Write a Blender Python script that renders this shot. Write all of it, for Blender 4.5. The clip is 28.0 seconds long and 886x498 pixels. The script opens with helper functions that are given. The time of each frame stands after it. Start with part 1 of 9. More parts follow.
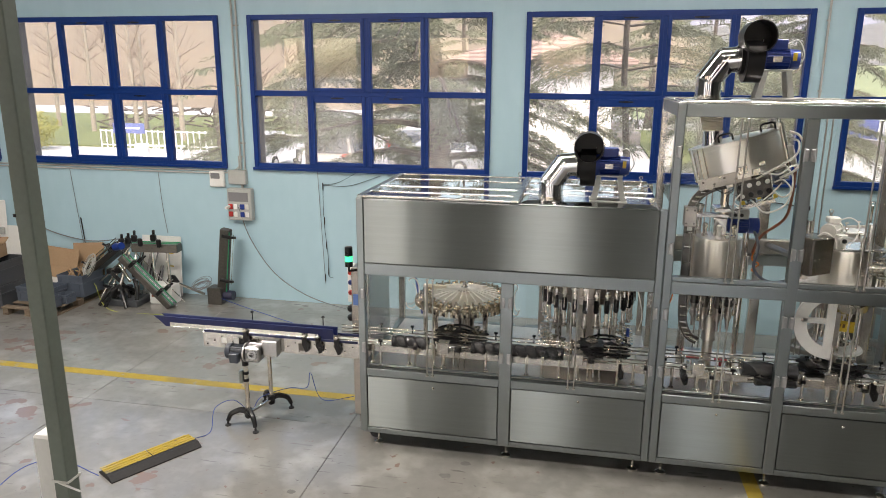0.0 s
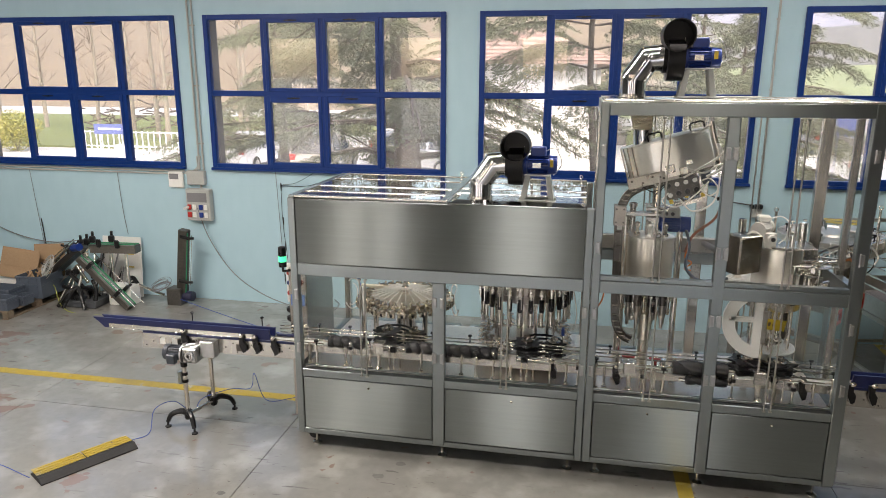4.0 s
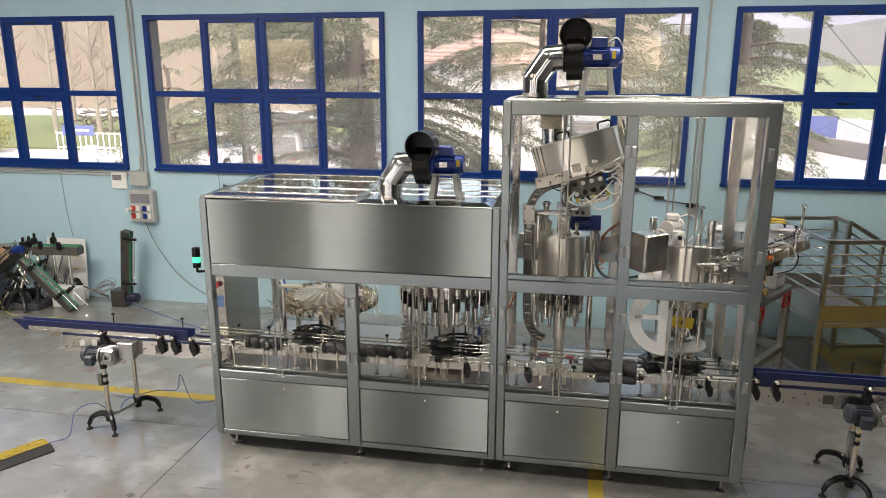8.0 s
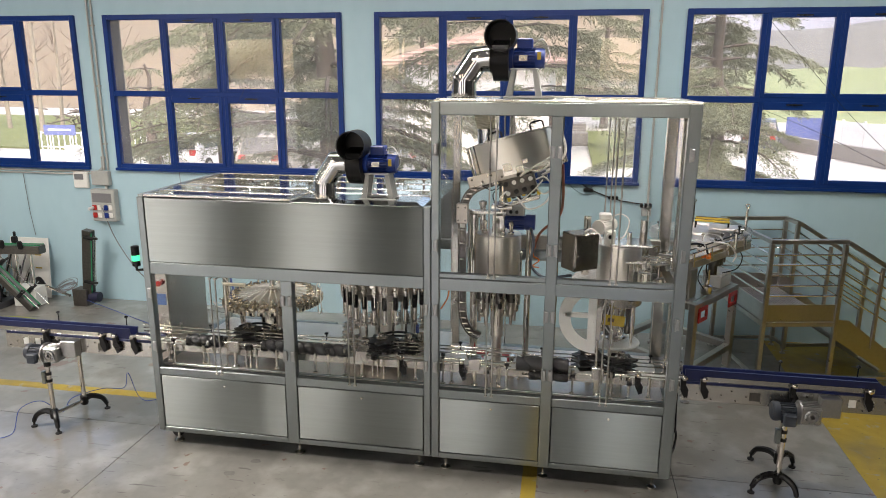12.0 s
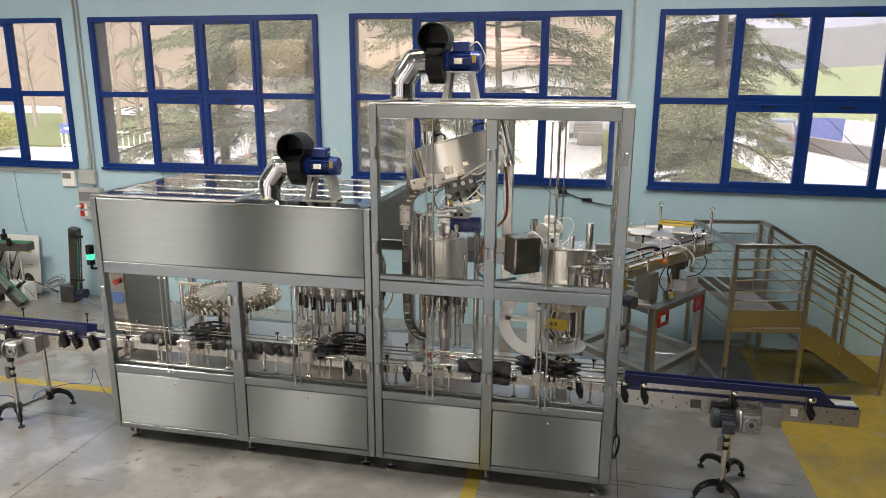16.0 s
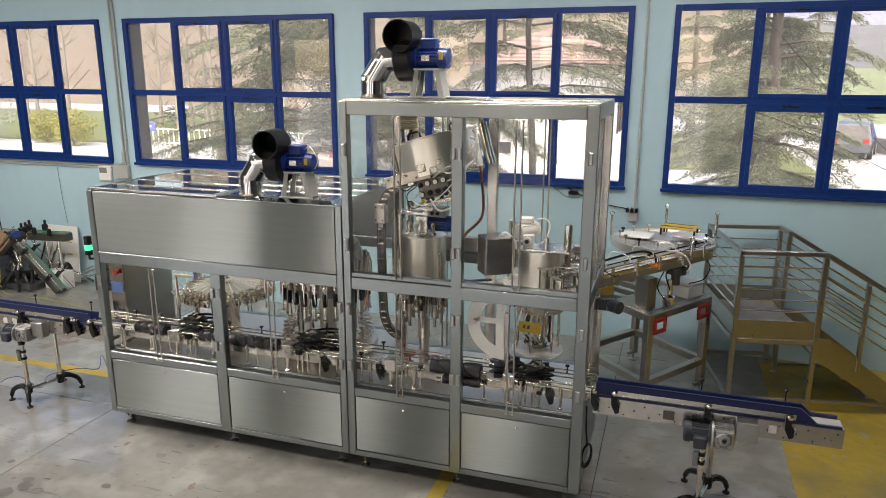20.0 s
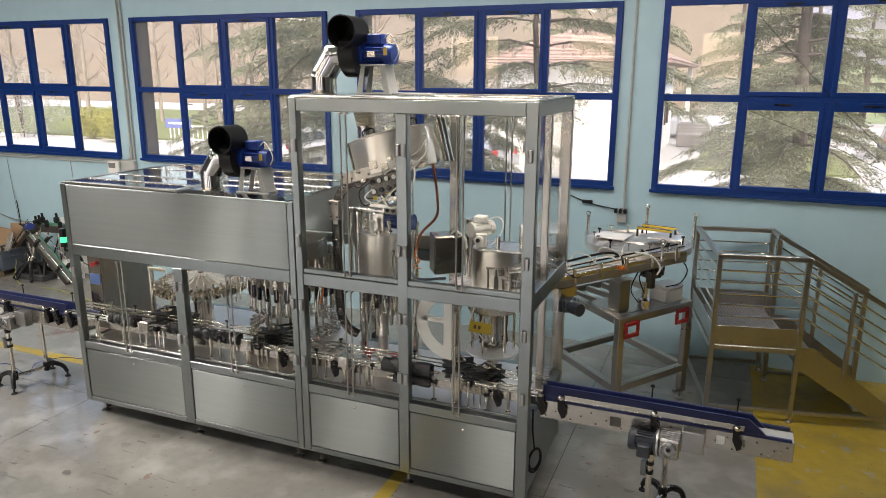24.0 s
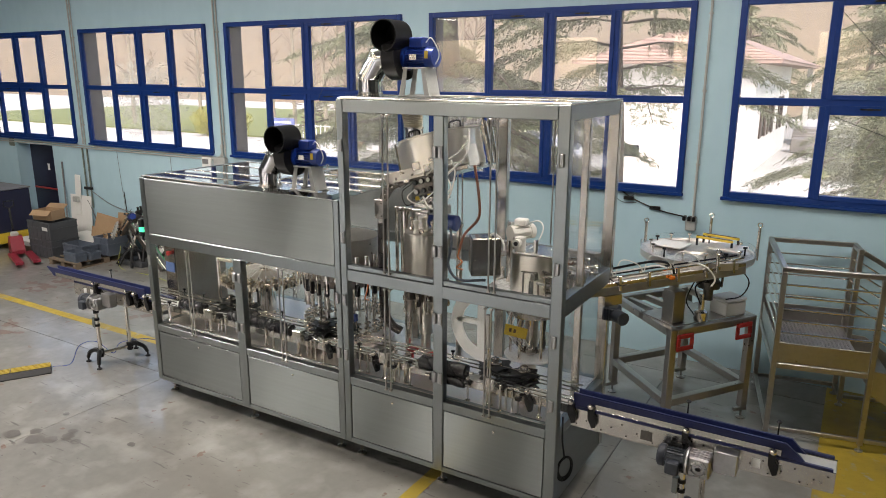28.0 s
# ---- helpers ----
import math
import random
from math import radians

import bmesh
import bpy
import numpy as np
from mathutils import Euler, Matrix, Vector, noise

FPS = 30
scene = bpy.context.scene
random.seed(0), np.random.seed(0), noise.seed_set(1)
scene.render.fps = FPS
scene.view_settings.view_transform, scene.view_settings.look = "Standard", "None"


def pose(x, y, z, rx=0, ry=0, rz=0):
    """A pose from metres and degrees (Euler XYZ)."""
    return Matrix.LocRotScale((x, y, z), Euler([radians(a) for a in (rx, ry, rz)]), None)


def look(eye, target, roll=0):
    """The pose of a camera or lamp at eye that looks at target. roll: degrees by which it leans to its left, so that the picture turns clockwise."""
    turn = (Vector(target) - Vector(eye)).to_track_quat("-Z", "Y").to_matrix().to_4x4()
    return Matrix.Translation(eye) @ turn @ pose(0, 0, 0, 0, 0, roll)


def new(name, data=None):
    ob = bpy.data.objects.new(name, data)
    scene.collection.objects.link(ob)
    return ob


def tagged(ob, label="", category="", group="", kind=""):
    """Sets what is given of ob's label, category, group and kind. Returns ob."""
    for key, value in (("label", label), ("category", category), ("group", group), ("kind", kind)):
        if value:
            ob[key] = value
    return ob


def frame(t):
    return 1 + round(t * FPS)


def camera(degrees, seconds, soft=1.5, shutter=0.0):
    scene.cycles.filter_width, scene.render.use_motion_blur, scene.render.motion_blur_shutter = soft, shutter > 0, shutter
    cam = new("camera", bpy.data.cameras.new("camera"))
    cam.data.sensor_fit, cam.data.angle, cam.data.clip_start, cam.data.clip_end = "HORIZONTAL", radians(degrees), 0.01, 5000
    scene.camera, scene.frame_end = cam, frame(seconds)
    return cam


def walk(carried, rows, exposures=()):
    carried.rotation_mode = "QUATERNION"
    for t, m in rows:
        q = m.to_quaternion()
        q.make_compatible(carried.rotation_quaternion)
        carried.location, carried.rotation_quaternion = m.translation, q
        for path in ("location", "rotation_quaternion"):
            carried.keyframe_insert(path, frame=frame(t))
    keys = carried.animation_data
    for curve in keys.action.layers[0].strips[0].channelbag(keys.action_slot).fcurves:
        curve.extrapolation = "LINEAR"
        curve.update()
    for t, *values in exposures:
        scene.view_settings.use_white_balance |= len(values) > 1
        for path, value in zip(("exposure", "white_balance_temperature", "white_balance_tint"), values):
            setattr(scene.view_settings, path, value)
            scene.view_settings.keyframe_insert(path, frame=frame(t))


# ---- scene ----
cam = camera(64.6, 28.0, soft=0.8)
METRES, EYE, TILT, LEAN, TURN = 5.0, 3.675, 0.0, 0.0, 11.4
ROWS = [
    (0.0, 0.0, 0.0, 0.0, 0.08, -13.93, -0.33),
    (0.5, 0.0122, 0.0004, 0.0001, 0.11, -13.92, -0.31),
    (1.0, 0.0264, 0.0007, 0.0003, 0.12, -13.92, -0.28),
    (1.5, 0.0405, 0.0012, 0.0002, 0.14, -13.91, -0.28),
    (2.0, 0.0563, 0.0015, -0.0001, 0.14, -13.91, -0.28),
    (2.5, 0.0709, 0.0016, -0.0004, 0.13, -13.9, -0.27),
    (3.0, 0.0871, 0.0018, -0.0007, 0.05, -13.89, -0.25),
    (3.5, 0.1037, 0.0023, -0.001, -0.08, -13.9, -0.23),
    (5.5, 0.1862, 0.0061, -0.0015, -0.37, -13.94, -0.09),
    (6.0, 0.2053, 0.0063, -0.0022, -0.51, -13.9, -0.09),
    (6.5, 0.2203, 0.0052, -0.002, -0.67, -13.9, -0.11),
    (7.0, 0.2367, 0.0036, -0.0018, -0.81, -13.9, -0.09),
    (7.5, 0.2516, 0.0019, -0.002, -0.92, -13.89, -0.11),
    (8.0, 0.2672, -0.0003, -0.0022, -1.05, -13.87, -0.11),
    (8.5, 0.2815, -0.002, -0.0016, -1.15, -13.86, -0.13),
    (9.0, 0.296, -0.0036, -0.0019, -1.24, -13.84, -0.17),
    (9.5, 0.3091, -0.0053, -0.0019, -1.35, -13.82, -0.22),
    (10.0, 0.3233, -0.0072, -0.0011, -1.38, -13.83, -0.22),
    (10.5, 0.3364, -0.0094, -0.001, -1.37, -13.82, -0.23),
    (11.0, 0.3507, -0.0117, -0.0015, -1.36, -13.82, -0.25),
    (11.5, 0.3644, -0.0137, -0.0021, -1.36, -13.81, -0.27),
    (12.0, 0.3799, -0.0159, -0.0023, -1.36, -13.81, -0.27),
    (12.5, 0.3955, -0.0177, -0.0025, -1.33, -13.82, -0.27),
    (14.5, 0.4698, -0.021, -0.0009, -0.82, -13.86, -0.3),
    (15.0, 0.4908, -0.0205, 0.001, -0.43, -13.87, -0.28),
    (15.5, 0.5104, -0.0198, 0.0029, -0.04, -13.88, -0.29),
    (16.0, 0.5322, -0.0187, 0.0048, 0.83, -13.9, -0.26),
    (16.5, 0.5526, -0.0175, 0.0054, 1.65, -13.9, -0.26),
    (17.0, 0.5755, -0.0158, 0.0051, 2.41, -13.91, -0.24),
    (17.5, 0.5966, -0.0136, 0.0047, 3.18, -13.93, -0.22),
    (18.0, 0.6188, -0.0113, 0.0035, 4.06, -13.91, -0.22),
    (18.5, 0.6397, -0.0088, 0.0027, 4.77, -13.91, -0.2),
    (19.0, 0.6626, -0.0055, 0.0022, 5.45, -13.94, -0.2),
    (19.5, 0.6837, -0.0018, 0.0019, 6.06, -13.94, -0.21),
    (20.0, 0.7068, 0.0026, 0.0017, 6.7, -13.94, -0.2),
    (20.5, 0.7278, 0.0071, 0.002, 7.23, -13.95, -0.19),
    (21.0, 0.751, 0.0126, 0.0016, 7.79, -13.95, -0.19),
    (21.5, 0.7719, 0.0175, 0.0007, 8.3, -13.96, -0.19),
    (23.5, 0.8522, 0.0359, -0.0029, 10.17, -14.01, -0.22),
    (24.0, 0.8725, 0.0404, -0.0034, 10.66, -14.0, -0.22),
    (24.5, 0.8915, 0.044, -0.0034, 11.34, -13.99, -0.23),
    (25.0, 0.9122, 0.0479, -0.0032, 12.51, -13.99, -0.24),
    (25.5, 0.9318, 0.0515, -0.0025, 13.64, -13.98, -0.25),
    (26.0, 0.9535, 0.0556, -0.0014, 14.87, -13.96, -0.24),
    (26.5, 0.9735, 0.0595, -0.0003, 15.98, -13.96, -0.23),
    (27.0, 0.9862, 0.0622, 0.0001, 17.19, -13.96, -0.21),
    (27.5, 0.987, 0.0621, 0.0, 18.31, -13.95, -0.21),
    (28.0, 0.9845, 0.061, -0.0003, 19.35, -13.95, -0.25),
]
walk(cam, [(t, pose(0, 0, EYE, TILT, LEAN, TURN) @ pose(METRES * x, METRES * y, METRES * z, 90 + pitch, roll, yaw)) for t, x, y, z, yaw, pitch, roll in ROWS],
     exposures=[(0.0, 0.66, 6700, 16), (28.0, 0.61, 6700, 16)])

# ---- world and light ----
world = bpy.data.worlds.new("sky")
scene.world = world
world.use_nodes = True
wn = world.node_tree.nodes
sky = wn.new("ShaderNodeTexSky")
sky.sky_type = "NISHITA"
sky.sun_disc = False
sky.sun_elevation, sky.sun_rotation = radians(48), radians(200)
sky.dust_density, sky.air_density = 3.0, 1.2
wn["Background"].inputs["Strength"].default_value = 0.4
world.node_tree.links.new(sky.outputs[0], wn["Background"].inputs["Color"])

sun_data = bpy.data.lights.new("sun", "SUN")
sun_data.energy, sun_data.angle, sun_data.color = 5.0, radians(6), (1.0, 0.95, 0.88)
sun = new("sun", sun_data)
sun.matrix_basis = look((60, -40, 80), (0, 20, 0))


def strip_lamp(x, y, z, lx, ly, power):
    d = bpy.data.lights.new("tube_light", "AREA")
    d.shape, d.size, d.size_y, d.energy, d.color = "RECTANGLE", lx, ly, power, (1.0, 0.96, 0.88)
    o = new("tube_light", d)
    o.matrix_basis = pose(x, y, z)
    return o


# rows of fluorescent tubes under the roof, unseen, set where more light was needed
# the 280 W row is a fill light for the left floor
LAMP_ROWS = [(-11.0, 7.0, 34), (-6.4, 6.6, 34), (-1.7, 6.3, 80), (1.9, 6.3, 86), (5.0, 7.6, 50), (-5.8, 4.1, 280), (2.3, 4.2, 30)]
# unseen rows added behind the walk to draw bright bands on brushed steel
LONG_ROWS = [(-13.0, -4.0, 14), (-10.5, -4.0, 14), (-5.2, -4.0, 16), (-0.7, -4.0, 16)]
LAMP_Z = 5.95
for lx, ly, watts in LAMP_ROWS:
    strip_lamp(lx, ly, LAMP_Z - 0.09, 3.0, 0.16, watts)
for lx, ly, watts in LONG_ROWS:
    strip_lamp(lx, ly, LAMP_Z - 0.09, 0.16, 6.0, watts)
# ---- materials ----


def mat(name, c1, c2=None, rough=0.5, metal=0.0, scale=6.0, stretch=(1, 1, 1), bump=0.0, bscale=60.0, rvar=0.08, aniso=0.0, vary=0.0, big=0.5, spec=0.5):
    """A surface with colour and gloss varied at two scales in world metres."""
    m = bpy.data.materials.new(name)
    m.use_nodes = True
    n, l = m.node_tree.nodes, m.node_tree.links
    b = n["Principled BSDF"]
    c2 = c2 or tuple(v * 0.8 for v in c1)
    geo, mp = n.new("ShaderNodeNewGeometry"), n.new("ShaderNodeMapping")
    mp.inputs["Scale"].default_value = stretch
    l.new(geo.outputs["Position"], mp.inputs["Vector"])
    fine, coarse = n.new("ShaderNodeTexNoise"), n.new("ShaderNodeTexNoise")
    fine.inputs["Scale"].default_value, fine.inputs["Detail"].default_value = scale * 6, 5
    coarse.inputs["Scale"].default_value, coarse.inputs["Detail"].default_value = scale * 0.4, 3
    l.new(mp.outputs[0], fine.inputs["Vector"])
    l.new(mp.outputs[0], coarse.inputs["Vector"])
    mixf = n.new("ShaderNodeMix")
    mixf.inputs[0].default_value = big
    l.new(fine.outputs[0], mixf.inputs[2])
    l.new(coarse.outputs[0], mixf.inputs[3])
    ramp = n.new("ShaderNodeMapRange")
    ramp.inputs[1].default_value, ramp.inputs[2].default_value = 0.3, 0.7
    l.new(mixf.outputs[0], ramp.inputs[0])
    col = n.new("ShaderNodeMix")
    col.data_type = "RGBA"
    col.inputs[6].default_value, col.inputs[7].default_value = (*c1, 1), (*c2, 1)
    l.new(ramp.outputs[0], col.inputs[0])
    out = col.outputs[2]
    if vary:
        info, hsv, mr = n.new("ShaderNodeObjectInfo"), n.new("ShaderNodeHueSaturation"), n.new("ShaderNodeMapRange")
        mr.inputs[3].default_value, mr.inputs[4].default_value = 1 - vary, 1 + vary
        l.new(info.outputs["Random"], mr.inputs[0])
        l.new(mr.outputs[0], hsv.inputs["Value"])
        l.new(out, hsv.inputs["Color"])
        out = hsv.outputs[0]
    l.new(out, b.inputs["Base Color"])
    rr = n.new("ShaderNodeMapRange")
    rr.inputs[1].default_value, rr.inputs[2].default_value = 0.25, 0.75
    rr.inputs[3].default_value, rr.inputs[4].default_value = max(0.02, rough - rvar), min(1, rough + rvar)
    l.new(mixf.outputs[0], rr.inputs[0])
    l.new(rr.outputs[0], b.inputs["Roughness"])
    b.inputs["Metallic"].default_value = metal
    b.inputs["Specular IOR Level"].default_value = spec
    if aniso:
        b.inputs["Anisotropic"].default_value = aniso
        up = n.new("ShaderNodeCombineXYZ")
        up.inputs[2].default_value = 1
        l.new(up.outputs[0], b.inputs["Tangent"])
    if bump:
        bt, bp = n.new("ShaderNodeTexNoise"), n.new("ShaderNodeBump")
        bt.inputs["Scale"].default_value, bt.inputs["Detail"].default_value = bscale, 4
        l.new(mp.outputs[0], bt.inputs["Vector"])
        bp.inputs["Strength"].default_value, bp.inputs["Distance"].default_value = bump, 0.01
        l.new(bt.outputs[0], bp.inputs["Height"])
        l.new(bp.outputs[0], b.inputs["Normal"])
    return m


def glass(name, tint=(1, 1, 1), rough=0.02, haze=0.0, gain=1.0):
    """A thin clear sheet: light goes straight through, gloss by the angle, a pale veil for dust and glare."""
    m = bpy.data.materials.new(name)
    m.use_nodes = True
    n, l = m.node_tree.nodes, m.node_tree.links
    n.remove(n["Principled BSDF"])
    out = n["Material Output"]
    tr, gl, df, fr = n.new("ShaderNodeBsdfTransparent"), n.new("ShaderNodeBsdfGlossy"), n.new("ShaderNodeBsdfDiffuse"), n.new("ShaderNodeLayerWeight")
    tr.inputs[0].default_value = (*tint, 1)
    gl.inputs["Roughness"].default_value = rough
    df.inputs[0].default_value = (0.8, 0.8, 0.78, 1)
    fr.inputs[0].default_value = 0.5
    pw, gn = n.new("ShaderNodeMath"), n.new("ShaderNodeMath")
    pw.operation, pw.inputs[1].default_value = "POWER", 5.0
    gn.operation, gn.inputs[1].default_value, gn.inputs[2].default_value, gn.use_clamp = "MULTIPLY_ADD", 0.9, 0.04 * gain, True
    l.new(fr.outputs["Facing"], pw.inputs[0])
    l.new(pw.outputs[0], gn.inputs[0])
    a, c = n.new("ShaderNodeMixShader"), n.new("ShaderNodeMixShader")
    no, mr = n.new("ShaderNodeTexNoise"), n.new("ShaderNodeMapRange")
    no.inputs["Scale"].default_value = 3
    mr.inputs[3].default_value, mr.inputs[4].default_value = 0.0, haze * 2
    l.new(no.outputs[0], mr.inputs[0])
    l.new(mr.outputs[0], a.inputs[0])
    l.new(tr.outputs[0], a.inputs[1])
    l.new(df.outputs[0], a.inputs[2])
    l.new(gn.outputs[0], c.inputs[0])
    l.new(a.outputs[0], c.inputs[1])
    l.new(gl.outputs[0], c.inputs[2])
    l.new(c.outputs[0], out.inputs[0])
    return m


def glow(name, c, s):
    m = bpy.data.materials.new(name)
    m.use_nodes = True
    b = m.node_tree.nodes["Principled BSDF"]
    b.inputs["Base Color"].default_value = (*c, 1)
    b.inputs["Emission Color"].default_value, b.inputs["Emission Strength"].default_value = (*c, 1), s
    return m


def concrete_floor():
    """Sealed worn concrete: a glossy coat over mottled grey, clustered rubber scuffs, bare brownish patches."""
    m = mat("concrete_floor", (0.235, 0.228, 0.21), (0.178, 0.175, 0.16), rough=0.42, rvar=0.1, scale=1.6, bump=0.05, bscale=30)
    n, l = m.node_tree.nodes, m.node_tree.links
    b = n["Principled BSDF"]
    src = b.inputs["Base Color"].links[0].from_socket
    geo = n.new("ShaderNodeNewGeometry")
    cluster, cr = n.new("ShaderNodeTexNoise"), n.new("ShaderNodeMapRange")
    cluster.inputs["Scale"].default_value, cluster.inputs["Detail"].default_value = 0.7, 3
    cr.inputs[1].default_value, cr.inputs[2].default_value = 0.42, 0.6
    l.new(geo.outputs["Position"], cluster.inputs["Vector"])
    l.new(cluster.outputs[0], cr.inputs[0])

    def marks(scale, stretch, lo, hi, colour, src, turn=0.0, gather=False):
        mp, no, mr, mx = n.new("ShaderNodeMapping"), n.new("ShaderNodeTexNoise"), n.new("ShaderNodeMapRange"), n.new("ShaderNodeMix")
        mp.inputs["Scale"].default_value, mp.inputs["Rotation"].default_value = stretch, (0, 0, turn)
        no.inputs["Scale"].default_value, no.inputs["Detail"].default_value = scale, 6
        mr.inputs[1].default_value, mr.inputs[2].default_value = lo, hi
        mx.data_type = "RGBA"
        mx.inputs[7].default_value = (*colour, 1)
        l.new(geo.outputs["Position"], mp.inputs[0])
        l.new(mp.outputs[0], no.inputs["Vector"])
        l.new(no.outputs[0], mr.inputs[0])
        fac = mr.outputs[0]
        if gather:
            mu = n.new("ShaderNodeMath")
            mu.operation = "MULTIPLY"
            l.new(fac, mu.inputs[0])
            l.new(cr.outputs[0], mu.inputs[1])
            fac = mu.outputs[0]
        l.new(fac, mx.inputs[0])
        l.new(src, mx.inputs[6])
        return mx.outputs[2]

    src = marks(0.35, (1, 1, 1), 0.42, 0.62, (0.21, 0.2, 0.178), src)
    src = marks(2.2, (1, 1, 1), 0.5, 0.68, (0.31, 0.305, 0.278), src)
    src = marks(7.0, (0.3, 2.4, 1), 0.655, 0.685, (0.1, 0.092, 0.085), src, 0.45, True)
    src = marks(8.0, (0.35, 2.6, 1), 0.66, 0.685, (0.11, 0.1, 0.092), src, -0.7, True)
    src = marks(5.0, (0.4, 2.0, 1), 0.67, 0.69, (0.095, 0.088, 0.08), src, 1.3, True)
    src = marks(1.1, (1, 1.5, 1), 0.685, 0.695, (0.2, 0.135, 0.105), src)
    src = marks(4.0, (1, 1.4, 1), 0.69, 0.705, (0.15, 0.12, 0.1), src, 0.2, True)
    src = marks(14.0, (1, 2.0, 1), 0.68, 0.7, (0.09, 0.082, 0.075), src, 0.0, True)
    for cx, cy, rad in ((-7.5, 8.05, 0.9), (-4.6, 7.9, 0.5), (-5.9, 6.2, 0.7)):
        vm_, ms, no, th, mu, mx = n.new("ShaderNodeVectorMath"), n.new("ShaderNodeMapRange"), n.new("ShaderNodeTexNoise"), n.new("ShaderNodeMapRange"), n.new("ShaderNodeMath"), n.new("ShaderNodeMix")
        vm_.operation, vm_.inputs[1].default_value = "DISTANCE", (cx, cy, 0)
        l.new(geo.outputs["Position"], vm_.inputs[0])
        ms.inputs[1].default_value, ms.inputs[2].default_value, ms.inputs[3].default_value, ms.inputs[4].default_value = 0.0, rad, 0.13, -0.1
        l.new(vm_.outputs["Value"], ms.inputs[0])
        no.inputs["Scale"].default_value, no.inputs["Detail"].default_value = 4.5, 6
        l.new(geo.outputs["Position"], no.inputs["Vector"])
        mu.operation = "ADD"
        l.new(no.outputs[0], mu.inputs[0])
        l.new(ms.outputs[0], mu.inputs[1])
        th.inputs[1].default_value, th.inputs[2].default_value = 0.57, 0.6
        l.new(mu.outputs[0], th.inputs[0])
        mx.data_type = "RGBA"
        mx.inputs[7].default_value = (0.19, 0.125, 0.1, 1)
        l.new(th.outputs[0], mx.inputs[0])
        l.new(src, mx.inputs[6])
        src = mx.outputs[2]
    l.new(src, b.inputs["Base Color"])
    b.inputs["Coat Weight"].default_value, b.inputs["Coat IOR"].default_value = 1.0, 1.6
    cn, cm2 = n.new("ShaderNodeTexNoise"), n.new("ShaderNodeMapRange")
    cn.inputs["Scale"].default_value, cn.inputs["Detail"].default_value = 2.5, 5
    cm2.inputs[1].default_value, cm2.inputs[2].default_value, cm2.inputs[3].default_value, cm2.inputs[4].default_value = 0.35, 0.7, 0.09, 0.26
    l.new(geo.outputs["Position"], cn.inputs["Vector"])
    l.new(cn.outputs[0], cm2.inputs[0])
    l.new(cm2.outputs[0], b.inputs["Coat Roughness"])
    return m


M_FLOOR = concrete_floor()
M_WALL = mat("pale_blue_wall_paint", (0.405, 0.58, 0.65), (0.36, 0.53, 0.605), rough=0.5, scale=0.8, stretch=(1, 1, 0.5), bump=0.08, bscale=30)
# walls out of view, darkened so that chrome shows dark bands
M_BACK = mat("darkened_wall_paint", (0.11, 0.125, 0.125), (0.085, 0.098, 0.098), rough=0.6, scale=0.5)
M_CEIL = mat("ceiling_paint", (0.3, 0.31, 0.3), rough=0.7)
M_APRON = mat("bounce_slab_concrete", (0.5, 0.48, 0.43), (0.42, 0.4, 0.36), rough=0.8, scale=0.6)
M_REVEAL = mat("grey_render", (0.13, 0.12, 0.125), (0.1, 0.092, 0.097), rough=0.8)
M_BLUE = mat("blue_frame_paint", (0.004, 0.033, 0.18), (0.003, 0.027, 0.15), rough=0.4, scale=3, spec=0.25)
M_NAVY = mat("navy_door_paint", (0.012, 0.013, 0.04), (0.008, 0.009, 0.03), rough=0.4)
# the pale haze imitates glare on dirty panes and washes out the view
M_PANE = glass("window_glass", (0.9, 0.895, 0.88), haze=0.08)
M_PC = glass("clear_plastic_sheet", (0.985, 0.985, 0.98), rough=0.02, haze=0.0, gain=0.15)
M_ROOFPC = glass("tinted_plastic_sheet", (0.72, 0.71, 0.68), rough=0.03, haze=0.03, gain=6)
M_STEEL = mat("brushed_steel_panel", (0.3, 0.326, 0.322), (0.268, 0.292, 0.289), rough=0.29, rvar=0.012, metal=1, scale=2.5, stretch=(0.5, 0.5, 26), aniso=1.0)
M_FRAME = mat("satin_steel_frame", (0.3, 0.33, 0.328), (0.275, 0.303, 0.3), rough=0.29, rvar=0.012, metal=1, scale=4, stretch=(6, 6, 1))
M_DECK = mat("polished_deck_steel", (0.86, 0.81, 0.76), (0.76, 0.71, 0.66), rough=0.42, rvar=0.03, metal=1, scale=3)
M_BOWL = mat("satin_bowl_steel", (0.92, 0.9, 0.85), (0.86, 0.83, 0.78), rough=0.33, rvar=0.03, metal=1, scale=4)
M_DKSTEEL = mat("dark_reflective_steel", (0.36, 0.33, 0.29), (0.3, 0.275, 0.24), rough=0.22, rvar=0.015, metal=1, scale=3)
M_CHROME = mat("bright_steel", (0.88, 0.83, 0.76), (0.76, 0.71, 0.64), rough=0.14, rvar=0.03, metal=1)
M_DRUM = mat("turned_steel", (0.8, 0.77, 0.71), (0.7, 0.67, 0.61), rough=0.34, rvar=0.05, metal=1, scale=3, stretch=(8, 8, 0.6), aniso=1.0)
M_DUCT = mat("galvanised_duct", (0.8, 0.8, 0.79), (0.7, 0.7, 0.7), rough=0.1, metal=1, rvar=0.04, scale=5)
M_GEARM = mat("blue_grey_motor_paint", (0.045, 0.055, 0.07), (0.035, 0.042, 0.055), rough=0.38)
M_DKRAIL = mat("dark_grey_conveyor_steel", (0.16, 0.15, 0.135), (0.1, 0.095, 0.088), rough=0.36, metal=0.9)
M_BRASS = mat("warm_cast_metal", (0.8, 0.72, 0.58), (0.6, 0.53, 0.41), rough=0.2, metal=1)
